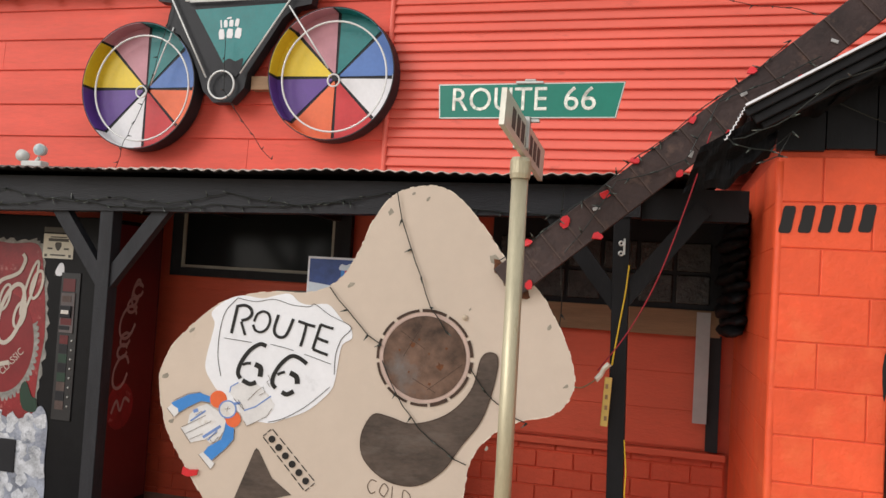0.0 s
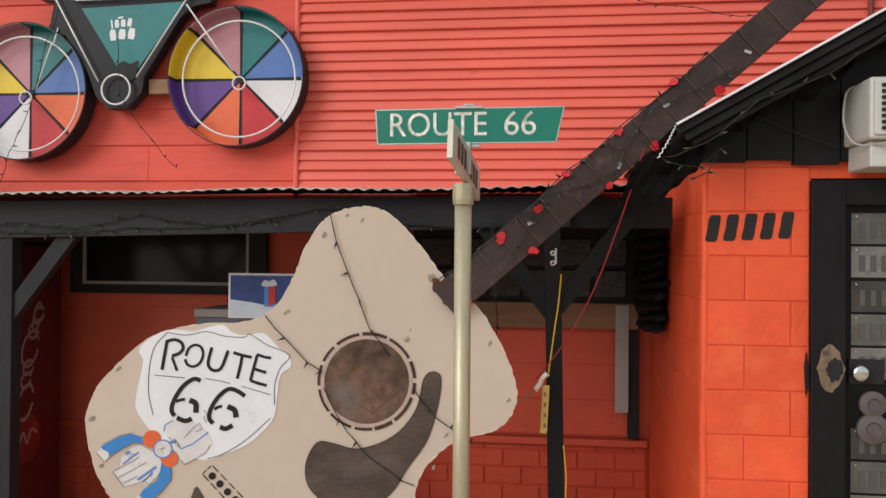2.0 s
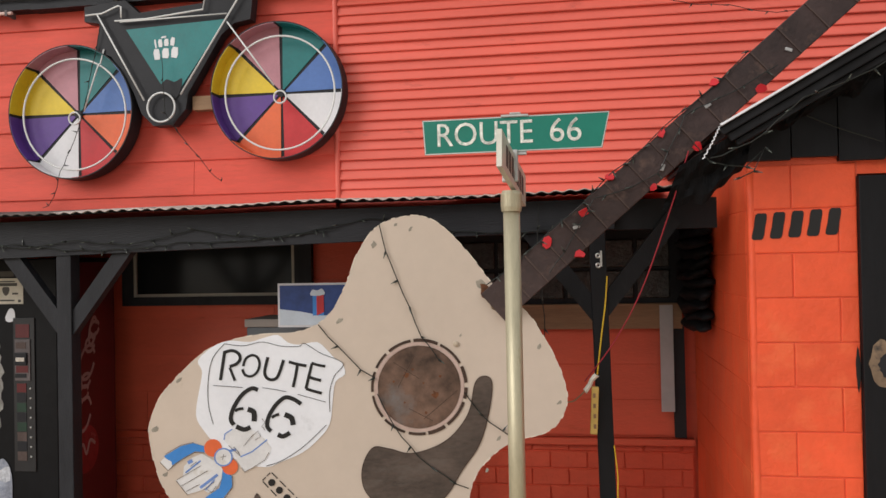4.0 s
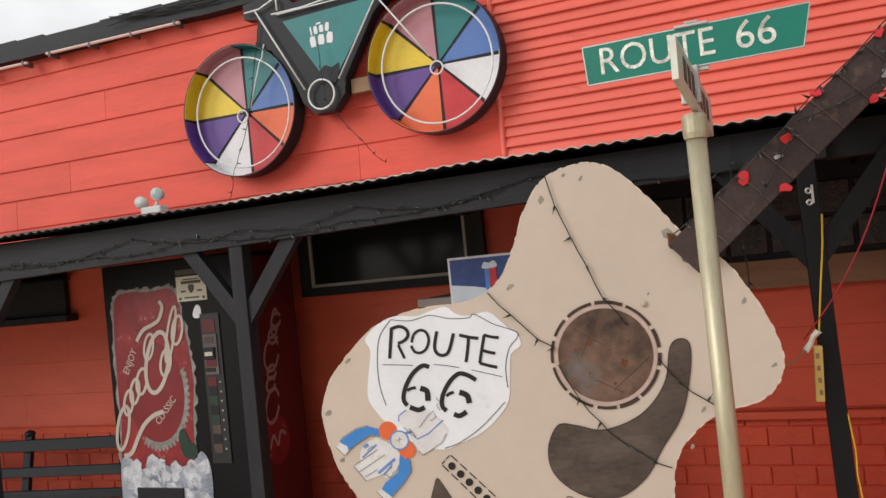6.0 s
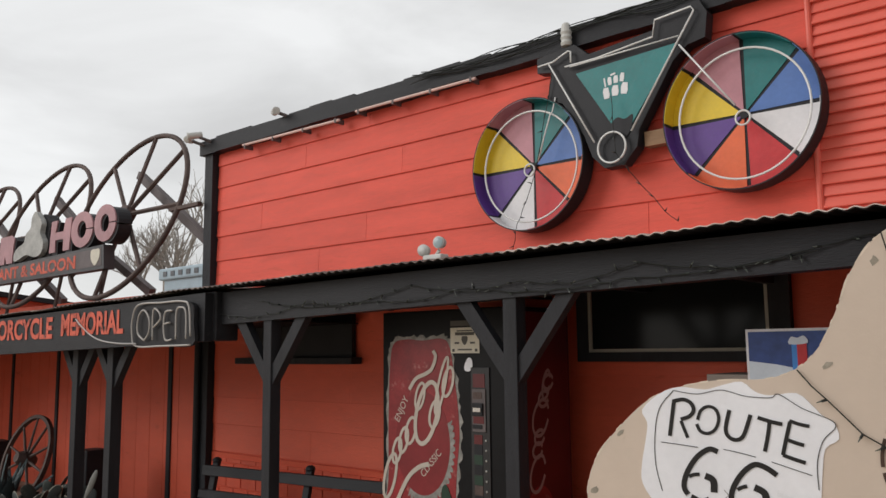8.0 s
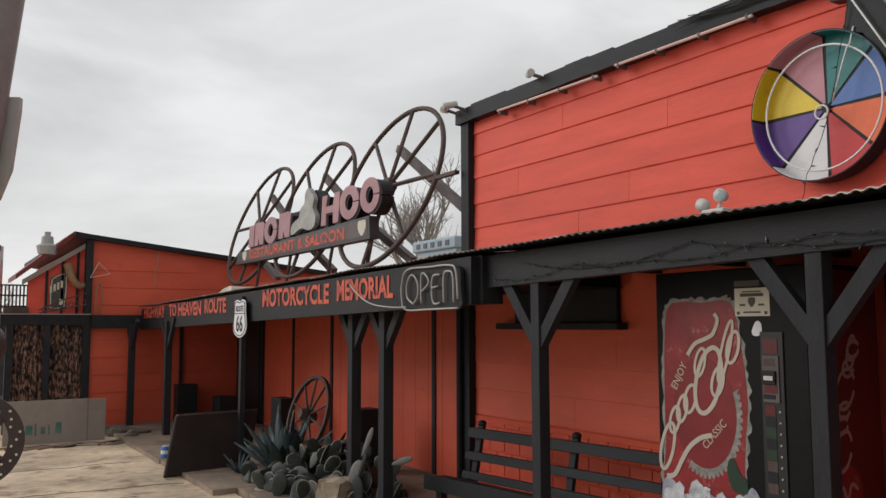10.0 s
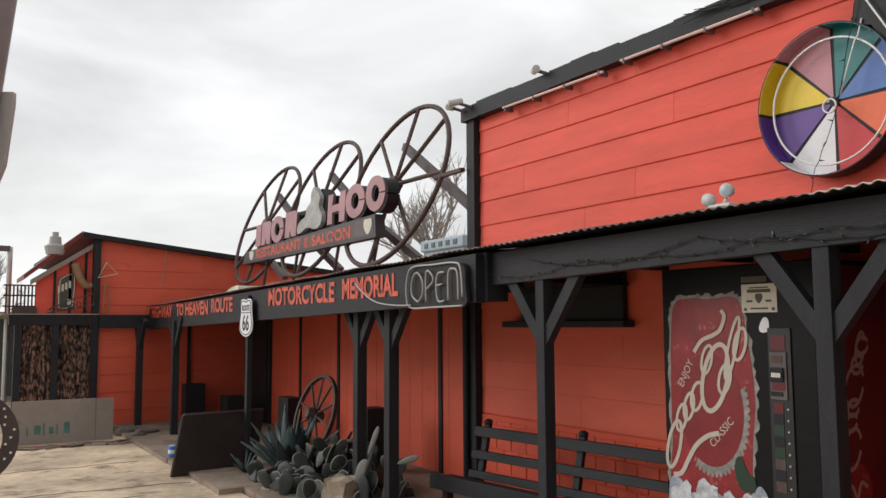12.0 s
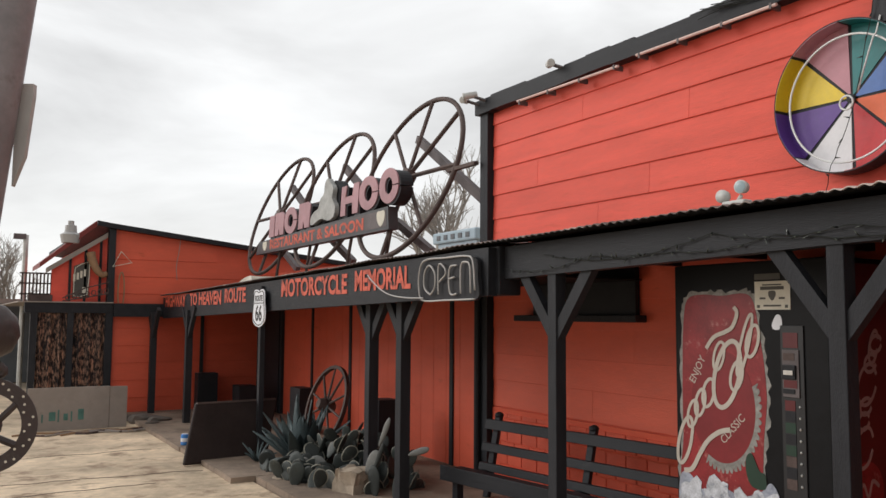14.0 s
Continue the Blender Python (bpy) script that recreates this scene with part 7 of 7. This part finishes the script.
for x, z, ry, rx in ((-3.50, 2.495, 10, -82), (-3.635, 2.455, -60, -60)):
    m = Matrix.Translation((x, 4.5, z)) @ Matrix.Rotation(radians(ry), 4, "Z") @ Matrix.Rotation(radians(90 if x > -3.6 else 70), 4, "X") @ Matrix.Rotation(radians(0 if x > -3.6 else -50), 4, "Y")
    head = part("head", lathe(bmesh.new(), [(0.018, -0.055), (0.034, -0.035), (0.040, 0.0), (0.040, 0.012), (0.035, 0.0135)], m, 18), AC_WHITE, spot, smooth=True)
    part("lens", lathe(bmesh.new(), [(0.034, 0.0137), (0.033, 0.016), (0.012, 0.019)], m, 18), mat("lamp_lens", (0.32, 0.40, 0.42), 0.15, var=0.2, bump=0.0), head)
    part("arm", tube(bmesh.new(), [(x, 4.5, z - 0.05), (-3.54, 4.51, 2.41)], 0.012, 6), AC_WHITE, spot)
for x, y, z, yaw in ((-7.92, 5.38, 4.13, 40), (-7.78, 5.36, 4.15, -30), (-6.45, 5.42, 4.16, 60)):
    m = Matrix.Translation((x, y, z)) @ Matrix.Rotation(radians(yaw), 4, "Z") @ Matrix.Rotation(radians(100), 4, "X")
    camob = thing("flood_lamp" if x > -7 else "security_camera", (x, y, z), "small grey weatherproof housing on the roof edge", "camera" if x < -7 else "lamp", "roof-edge fittings")
    part("housing", lathe(bmesh.new(), [(0.03, -0.1), (0.045, -0.09), (0.045, 0.06), (0.05, 0.10), (0.04, 0.102)], m @ Matrix.Scale(0.8, 4), 14), AC_WHITE, camob, smooth=True)
    part("arm", tube(bmesh.new(), [(x, y, z), (x + 0.1, y + 0.14, z - 0.06)], 0.018, 6), RUST_GREY, camob)
vent = thing("insulator", (-3.11, 5.48, 3.96), "white ceramic insulator fixed to the black fascia", "insulator")
part("body", lathe(bmesh.new(), [(0.035, 0), (0.042, 0.02), (0.035, 0.04), (0.042, 0.06), (0.035, 0.08), (0.042, 0.10), (0.03, 0.16), (0.02, 0.17)], Matrix.Translation((-3.11, 5.46, 3.97)), 14), AC_WHITE, vent)
for x0, x1, z0, z1 in ((-7.05, -5.56, 3.935, 3.91), (-5.34, -3.96, 3.945, 3.93)):
    ft = thing("tube_light", ((x0 + x1) / 2, 5.47, 3.92), "bare pinkish fluorescent tube under the roof edge", "lamp", "tube lights")
    part("tube", tube(bmesh.new(), [(x0, 5.47, z0), (x1, 5.47, z1)], 0.013, 8), mat("unlit_tube", (0.70, 0.50, 0.45), 0.35, var=0.15, bump=0.0), ft)
    for k in range(4):
        x = x0 + (x1 - x0) * (0.03 + 0.313 * k)
        part("clip", boxed(x - 0.01, x + 0.01, 5.455, 5.56, z1 - 0.021, z1 + 0.022), RUST_GREY, ft)
wires = thing("cable_tangle", (-3.0, 5.45, 4.1), "tangle of thin dark cables along the fascia", "cables")
for k in range(7):
    pts = [(-4.6 + 0.45 * j + rnd.uniform(-.1, .1), 5.47 + rnd.uniform(-.03, .03), 4.07 + rnd.uniform(-.05, .06)) for j in range(7)]
    part("cable", tube(bmesh.new(), spline(pts, 5, False), 0.004, 4), WIRE, wires)
string_lights("string_lights", [(-5.4, 4.135, 2.10), (-4.4, 4.135, 2.13), (-3.4, 4.135, 2.20), (-2.6, 4.135, 2.17), (-1.9, 4.135, 2.22), (-1.1, 4.135, 2.20)], "dark string of small lights stapled along the beam", 2, droop=0.05)
string_lights("string_lights", [(-4.9, 4.138, 2.17), (-3.7, 4.138, 2.12), (-3.0, 4.138, 2.16), (-2.0, 4.138, 2.14), (-0.9, 4.138, 2.25), (0.1, 4.138, 2.16)], "second dark string of small lights on the beam", 5, droop=0.04)


def gpt(u, v):
    return GUITAR @ Vector((u, v, 0.012))


string_lights("string_lights", [gpt(0.355, 2.19), gpt(0.385, 2.07), gpt(0.46, 1.86), gpt(0.545, 1.66), gpt(0.62, 1.55)], "dark light string hanging over the guitar top", 7, droop=0.0)
string_lights("string_lights", [gpt(0.06, 1.73), gpt(0.19, 1.58), gpt(0.32, 1.47)], "dark light string across the guitar waist", 8, droop=0.01)
string_lights("string_lights", [gpt(0.33, 1.40), gpt(0.40, 1.25), gpt(0.52, 1.10), gpt(0.64, 1.0), gpt(0.75, 0.94)], "dark light string below the sound hole", 9, droop=0.01)
string_lights("string_lights", [gpt(0.74, 1.39), gpt(0.86, 1.24), gpt(1.02, 1.15)], "dark light string over the pickguard", 10, droop=0.01)
string_lights("string_lights", [(-3.22, 5.43, 3.78), (-3.30, 5.43, 3.45), (-3.39, 5.43, 3.08), (-3.56, 5.43, 2.72), (-3.70, 5.56, 2.55), (-3.79, 5.56, 2.47)], "thin light string on the wheel sign", 12, droop=0.02)
string_lights("string_lights", [(-2.72, 5.38, 3.5), (-2.70, 5.38, 3.1), (-2.55, 5.5, 2.85), (-2.35, 5.52, 2.62)], "thin light string hanging from the bicycle sign", 13, droop=0.02)
string_lights("string_lights", [(0.5, 5.5, 3.85), (1.2, 5.5, 3.66), (1.8, 5.5, 3.62)], "thin light string sagging over the siding", 14, droop=0.05)
string_lights("string_lights", [(0.72, 3.46, 2.42), (1.1, 3.46, 2.66), (1.6, 3.46, 2.92), (2.2, 3.46, 3.25)], "dark light string along the gable edge", 15, droop=0.04)
string_lights("string_lights", [(0.66, 3.5, 2.5), (0.8, 3.5, 2.40), (0.95, 3.5, 2.46), (0.85, 3.5, 2.34)], "tangled light string at the gable corner", 16, droop=0.04, step=0.04)
string_lights("string_lights", [NM @ Vector((0.3, 0.06, 0.02)), NM @ Vector((0.7, -0.06, 0.02)), NM @ Vector((1.0, 0.05, 0.02)), NM @ Vector((1.3, -0.07, 0.02)), NM @ Vector((1.8, 0.05, 0.02))], "dark light string wound round the guitar neck", 17, droop=0.01)

string_lights("string_lights", [NM @ Vector((0.05, -0.10, 0.01)), NM @ Vector((0.45, -0.095, 0.015)), NM @ Vector((0.8, -0.10, 0.01)), NM @ Vector((1.25, -0.10, 0.01)), NM @ Vector((1.75, -0.095, 0.01))], "dark light string along the lower edge of the guitar neck", 18, droop=0.02, step=0.06)
string_lights("string_lights", [(-0.02, 4.12, 2.30), (-0.03, 4.12, 2.05), (0.0, 4.12, 1.72), (-0.02, 4.12, 1.45)], "dark light string dangling from the porch beam", 19, droop=0.0, step=0.12)

# ---- right-hand corner ----
number = thing("painted_marking", (1.3, 3.82, 2.1), "row of five black painted marks on the orange block wall", "marking")
for k in range(5):
    x, z = 0.958 + 0.08 * k, 2.088 + 0.004 * k
    part("bar", prism(bmesh.new(), spline([(x, z), (x + 0.026, z - 0.006), (x + 0.05, z), (x + 0.06, z + 0.05), (x + 0.068, z + 0.108), (x + 0.045, z + 0.114), (x + 0.02, z + 0.108), (x + 0.010, z + 0.05)], 3),
                      rx90(0, 3.832, 0), 0.0, 0.004), MARKER, number)
PLATE = [mat("old_plate_" + c, col, 0.45, metal=0.3, var=0.35, scale=9, bump=0.15, stain=(0.10, 0.08, 0.06), stain_amt=0.3, stain_scale=12) for c, col in
         (("grey", (0.12, 0.12, 0.11)), ("pale", (0.19, 0.185, 0.175)), ("dark", (0.055, 0.052, 0.05)))]
for c, z in enumerate((2.145, 1.995, 1.84, 1.69, 1.54, 1.18, 1.03, 0.88, 0.73)):
    for j in range(2):
        x0 = 1.60 + 0.33 * j
        pl = thing("metal_plate", (x0 + 0.15, 3.85, z), "old embossed metal plate screwed to the door", "plate", "plates on the door")
        part("plate", boxed(x0, x0 + 0.30, 3.852, 3.859, z - 0.07, z + 0.07, bevel=0.003), PLATE[(c + j) % 3], pl)
        for q in range(5):
            part("bar", boxed(x0 + 0.035 + 0.047 * q, x0 + 0.058 + 0.047 * q, 3.848, 3.852, z - 0.042, z + 0.030), INK, pl)
        for q in (0.02, 0.28):
            part("screw", lathe(bmesh.new(), [(0.006, 0), (0.004, 0.004)], rx90(x0 + q, 3.852, z + 0.055), 8), CHROME, pl)
lock = thing("door_lock", (1.64, 3.84, 1.5), "round steel door lock on a black plate", "lock")
part("plate", boxed(1.59, 1.74, 3.845, 3.859, 1.45, 1.56), BLACK, lock)
part("knob", lathe(bmesh.new(), [(0.033, 0), (0.038, 0.02), (0.036, 0.035), (0.02, 0.04)], rx90(1.63, 3.845, 1.5), 20), CHROME, lock, smooth=True)
for z, r in ((1.36, 0.058), (1.25, 0.068)):
    solid("hub_ring", lathe(bmesh.new(), [(r, 0), (r, 0.02), (r * 0.5, 0.03), (r * 0.4, 0.02)], rx90(1.69, 3.855, z), 20), RUST_GREY, "worn round metal hub fixed to the door", "ornament", "hubs on the door")
rnd2 = random.Random(77)


def smear(cx, cz, w, h, k=22):
    return [(cx + w * rnd2.uniform(0.78, 1.12) * math.cos(2 * math.pi * q / k), cz + h * rnd2.uniform(0.8, 1.12) * math.sin(2 * math.pi * q / k)) for q in range(k)]


rub = thing("rub_mark", (1.5, 3.8, 1.52), "worn ring of bare wood round the hasp on the door frame", "wear mark")
part("bare_patch", prism(bmesh.new(), smear(1.495, 1.52, 0.062, 0.10), rx90(0, 3.80, 0), 0.0, 0.0012), BARE_WOOD, rub)
part("dark_centre", prism(bmesh.new(), smear(1.512, 1.515, 0.036, 0.055), rx90(0, 3.80, 0), 0.0012, 0.002), BLACK, rub, "dark greasy centre")
solid("soot_streak", prism(bmesh.new(), smear(1.402, 1.49, 0.011, 0.095), rx90(0, 3.8305, 0), 0.0, 0.0012), MARKER, "dark greasy streak on the block wall", "wear mark")
ac = thing("air_conditioner", (1.8, 3.4, 2.4), "off-white window air conditioner jutting from the gable", "air conditioner")
part("housing", boxed(1.545, 2.15, 3.50, 3.80, 2.50, 2.755, bevel=0.012), AC_WHITE, ac)
part("lower_tray", boxed(1.565, 2.13, 3.55, 3.80, 2.39, 2.498, bevel=0.008), AC_WHITE, ac)
part("front_grille", boxed(1.56, 2.14, 3.487, 3.499, 2.515, 2.74, bevel=0.005), AC_WHITE, ac)
for k in range(8):
    part("louvre", boxed(1.585, 2.09, 3.478, 3.487, 2.535 + 0.025 * k, 2.548 + 0.025 * k), BLACK, ac)
part("cable", tube(bmesh.new(), spline([(1.56, 3.70, 2.755), (1.515, 3.68, 2.72), (1.50, 3.66, 2.58), (1.53, 3.6, 2.49), (1.62, 3.5, 2.485)], 5, False), 0.0045, 6), GREY_STRIP, ac)
solid("gable_cable", tube(bmesh.new(), spline([(1.1, 3.77, 2.68), (1.3, 3.76, 2.58), (1.5, 3.75, 2.50)], 5, False), 0.003, 5), WIRE, "thin dark cable drooping over the black gable", "cable")
solid("red_cord", tube(bmesh.new(), spline([(0.642, 3.5, 2.461), (0.566, 3.66, 2.183), (0.457, 3.83, 1.851), (0.334, 3.98, 1.598), (0.194, 4.1, 1.394)], 6, False), 0.0032, 6), RED_CORD, "red extension cord hanging from the gable corner", "cord")
solid("yellow_cord", tube(bmesh.new(), spline([(0.318, 4.158, 1.92), (0.306, 4.158, 1.78), (0.288, 4.158, 1.65), (0.272, 4.158, 1.53), (0.258, 4.158, 1.42)], 5, False), 0.0042, 6), YELLOW_CORD, "yellow cord on the black post", "cord")
solid("yellow_cord", tube(bmesh.new(), spline([(0.335, 4.16, 1.06), (0.341, 4.16, 1.0), (0.350, 4.16, 0.9), (0.348, 4.16, 0.8), (0.357, 4.16, 0.68), (0.355, 4.16, 0.4), (0.362, 4.16, 0.07)], 5, False), 0.0032, 6), YELLOW_CORD, "yellow cord running down the post", "cord")
ps = thing("power_strip", (0.24, 4.14, 1.12), "yellow power strip hanging on the post", "power strip")
part("body", boxed(0.222, 0.258, 4.13, 4.16, 1.12, 1.36, bevel=0.004, m=Matrix.Translation((0.24, 4.14, 1.24)) @ Matrix.Rotation(radians(3), 4, "Y") @ Matrix.Translation((-0.24, -4.14, -1.24))), mat("faded_yellow_plastic", (0.70, 0.50, 0.14), 0.45, var=0.1, bump=0.0), ps)
for k in range(4):
    part("socket", boxed(0.234, 0.247, 4.127, 4.1295, 1.15 + 0.052 * k, 1.172 + 0.052 * k), TAN_WOOD, ps)
solid("plug_wrap", rough_up(tube(bmesh.new(), [(0.19, 4.02, 1.355), (0.215, 4.03, 1.38), (0.228, 4.03, 1.41), (0.25, 4.03, 1.435)], 0.013, 8), 0.009, 30), PAPER, "white taped plug joint on the cord", "plug")
solid("tan_cord", tube(bmesh.new(), spline([(0.10, 3.86, 1.33), (0.14, 3.93, 1.325), (0.19, 4.02, 1.355)], 4, False), 0.004, 5), TAN_WOOD, "short tan cord from the guitar edge", "cord")
clip = thing("pipe_clamp", (0.275, 4.15, 1.97), "grey metal double clamp on the black post", "clamp")
for z in (1.975, 2.025):
    part("ring", tube(bmesh.new(), [(0.275 + 0.010 * math.cos(a), 4.155, z + 0.010 * math.sin(a)) for a in (2 * math.pi * k / 16 for k in range(16))], 0.005, 6, True), GALV, clip)
part("bar", boxed(0.285, 0.295, 4.152, 4.163, 1.97, 2.05), GALV, clip)
# sign and cabinet behind the guitar
cab = thing("metal_cabinet", (-1.6, 4.95, 0.06), "grey metal cabinet standing behind the guitar", "cabinet")
part("body", boxed(-1.88, -1.2, 4.8, 5.2, 0.06, 1.62, bevel=0.008), GREY_BLOCK, cab)
part("lid", boxed(-1.89, -1.19, 4.79, 5.21, 1.621, 1.67, bevel=0.005), PANEL_GREY, cab)
snow = thing("picture_sign", (-1.3, 4.66, 1.62), "small blue printed metal sign with a white edge", "sign")
part("plate", boxed(-1.62, -1.12, 4.66, 4.668, 1.63, 1.895), WHITE_W, snow)
SN = rx90(0, 4.66, 0)
part("sky", boxed(-1.607, -1.133, 4.657, 4.6598, 1.70, 1.882), BLUE_SKY_PRINT, snow)
part("snow_ground", prism(bmesh.new(), [(-1.607, 1.643), (-1.133, 1.643), (-1.133, 1.70), (-1.35, 1.70), (-1.48, 1.725), (-1.607, 1.74)], SN, 0.003, 0.0045), SNOW_PRINT, snow)
part("can_shape", prism(bmesh.new(), [(-1.40, 1.70), (-1.33, 1.70), (-1.33, 1.83), (-1.40, 1.83)], SN, 0.0045, 0.006), ARM_BLUE, snow)
part("can_stripe", prism(bmesh.new(), [(-1.375, 1.70), (-1.33, 1.72), (-1.33, 1.83), (-1.375, 1.83)], SN, 0.006, 0.007), RED, snow)
part("can_top", prism(bmesh.new(), spline([(-1.41, 1.82), (-1.40, 1.855), (-1.37, 1.85), (-1.34, 1.86), (-1.325, 1.825)], 3), SN, 0.007, 0.008), SNOW_PRINT, snow)
part("leg", boxed(-1.30, -1.27, 4.67, 4.80, 1.63, 1.66), GALV, snow)

# ---- parts sculpture beside the forecourt ----
# bronze raised in tone to hold the haze before the sky
BRONZE = mat("hazed_dark_bronze", (0.06, 0.045, 0.043), 0.5, metal=0.2, var=0.35, scale=4, bump=0.2, stain=(0.10, 0.085, 0.08), stain_amt=0.25)
# backlit tube: the sky's glare is put into this lighter grey
DULL_TUBE = mat("grey_tube_with_sky_glare", (0.24, 0.22, 0.225), 0.5, metal=0.2, var=0.25, scale=5, bump=0.15, stain=(0.14, 0.12, 0.12), stain_amt=0.25)
memo = thing("parts_sculpture", (-3.35, 0.72, 0), "tall dark-brown sculpture welded from old machine parts", "sculpture")
part("column", tube(bmesh.new(), [(-3.36, 0.70, -0.02), (-3.36, 0.70, 1.95)], 0.075, 16), BRONZE, memo, smooth=True)
part("upper_arm", tube(bmesh.new(), [(-3.28, 0.700, 1.85), (-3.27, 0.719, 1.98), (-3.26, 0.800, 2.80), (-3.26, 0.818, 2.97)], 0.078, 16), DULL_TUBE, memo, "leaning tube, its grey lifted to hold sky glare", smooth=True)
part("side_plate", prism(bmesh.new(), [(0.0, -0.30), (0.035, -0.2), (0.055, 0.0), (0.055, 0.04), (0.0, 0.04)], rx90(-3.29, 0.835, 2.46, 62), -0.012, 0.012), GREY_STRIP, memo, "grey curved plate")
hm = Matrix.Translation((-3.30, 0.735, 1.68)) @ Matrix.Rotation(radians(100), 4, "X")
part("lamp_housing", lathe(bmesh.new(), [(0.03, -0.14), (0.075, -0.11), (0.10, -0.03), (0.10, 0.05), (0.088, 0.08), (0.05, 0.085)], hm, 20), BRONZE, memo, "round dark housing", smooth=True)
part("housing_ring", tube(bmesh.new(), [hm @ Vector((0.102 * math.cos(a), 0.102 * math.sin(a), 0.03)) for a in (2 * math.pi * k / 28 for k in range(28))], 0.006, 6, True), BLACK, memo)
part("hook", tube(bmesh.new(), spline([(-3.29, 0.77, 1.61), (-3.28, 0.82, 1.585), (-3.28, 0.835, 1.56), (-3.29, 0.80, 1.545), (-3.31, 0.74, 1.555)], 4, False), 0.012, 8), BRONZE, memo)
part("cap", lathe(bmesh.new(), [(0.03, 0), (0.03, 0.05), (0.022, 0.06)], Matrix.Translation((-3.31, 0.73, 1.76)), 12), BRONZE, memo)
dm = Matrix.Translation((-3.27, 0.787, 1.395)) @ Matrix(((0.14, 0, 0.99, 0), (0.99, 0, -0.14, 0), (0, 1, 0, 0), (0, 0, 0, 1)))
disc = bmesh.new()
N = 48
rings = []
for k in range(N):
    a = 2 * math.pi * k / N
    rings.append([disc.verts.new(dm @ Vector((r * math.cos(a), r * math.sin(a), z))) for r, z in ((0.105, -0.004), (0.152, -0.004), (0.152, 0.004), (0.105, 0.004))])
for k in range(N):
    A, B_ = rings[k], rings[(k + 1) % N]
    for q in range(4):
        disc.faces.new((A[q], A[(q + 1) % 4], B_[(q + 1) % 4], B_[q]))
dsk = part("brake_disc", disc, BRONZE, memo, "dark drilled brake disc")
holes = bmesh.new()
for k in range(36):
    a = 2 * math.pi * k / 36
    r = 0.128 + 0.013 * math.sin(k * 2.1)
    lathe(holes, [(0.0042, 0.0041), (0.004, 0.0052)], dm @ Matrix.Translation((r * math.cos(a), r * math.sin(a), 0)), 8)
tagged(part("drill_holes", holes, PAPER, dsk, "pale drill holes"), kind="stuff")
for k in range(5):
    a = radians(72 * k + 20)
    part("arm", tube(bmesh.new(), [dm @ Vector((0.04 * math.cos(a), 0.04 * math.sin(a), 0)), dm @ Vector((0.108 * math.cos(a + 0.3), 0.108 * math.sin(a + 0.3), 0))], 0.012, 6), BRONZE, dsk)
part("centre", lathe(bmesh.new(), [(0.05, -0.02), (0.05, 0.01), (0.03, 0.02)], dm, 16), BRONZE, memo)
part("pink_guard", rough_up(boxed(-3.32, -3.26, 0.70, 0.835, 1.12, 1.26, bevel=0.015), 0.008, 10), PINK_STONE, memo, "faded pink guard")
part("foot_part", rough_up(boxed(-3.34, -3.2, 0.70, 0.92, 1.0, 1.10, bevel=0.02), 0.015, 9), BLACK, memo)

memo.matrix_basis = Matrix.Translation((-0.036, -0.062, -0.012)) @ memo.matrix_basis

# ---- painted bricks below the porch wall ----
brick_meshes = {}
rnd = random.Random(21)
for row in range(7):
    z0 = 0.70 - 0.118 * row
    z1 = z0 + 0.108 if row else 0.742
    x = CORNER + 0.10 - (0.125 if row % 2 else 0)
    while x < 0.92:
        a, b = max(x, CORNER + 0.07), min(x + 0.242, 0.92)
        if b - a > 0.05 and z0 > -0.02:
            key = (round(b - a, 3), row == 0)
            if key not in brick_meshes:
                bm = boxed(0, b - a, -0.010, 0.01, 0, z1 - z0)
                me = bpy.data.meshes.new("brick")
                bmesh.ops.bevel(bm, geom=[e for e in bm.edges], offset=0.004, segments=1, affect="EDGES")
                bm.to_mesh(me)
                bm.free()
                me.materials.append(BRICK)
                brick_meshes[key] = me
            ob = new("brick", brick_meshes[key])
            ob.parent = wall_low
            ob.matrix_parent_inverse = wall_low.matrix_basis.inverted()
            ob.location = (a, WALL + 0.004 - rnd.uniform(0, 0.003), z0)
        x += 0.25
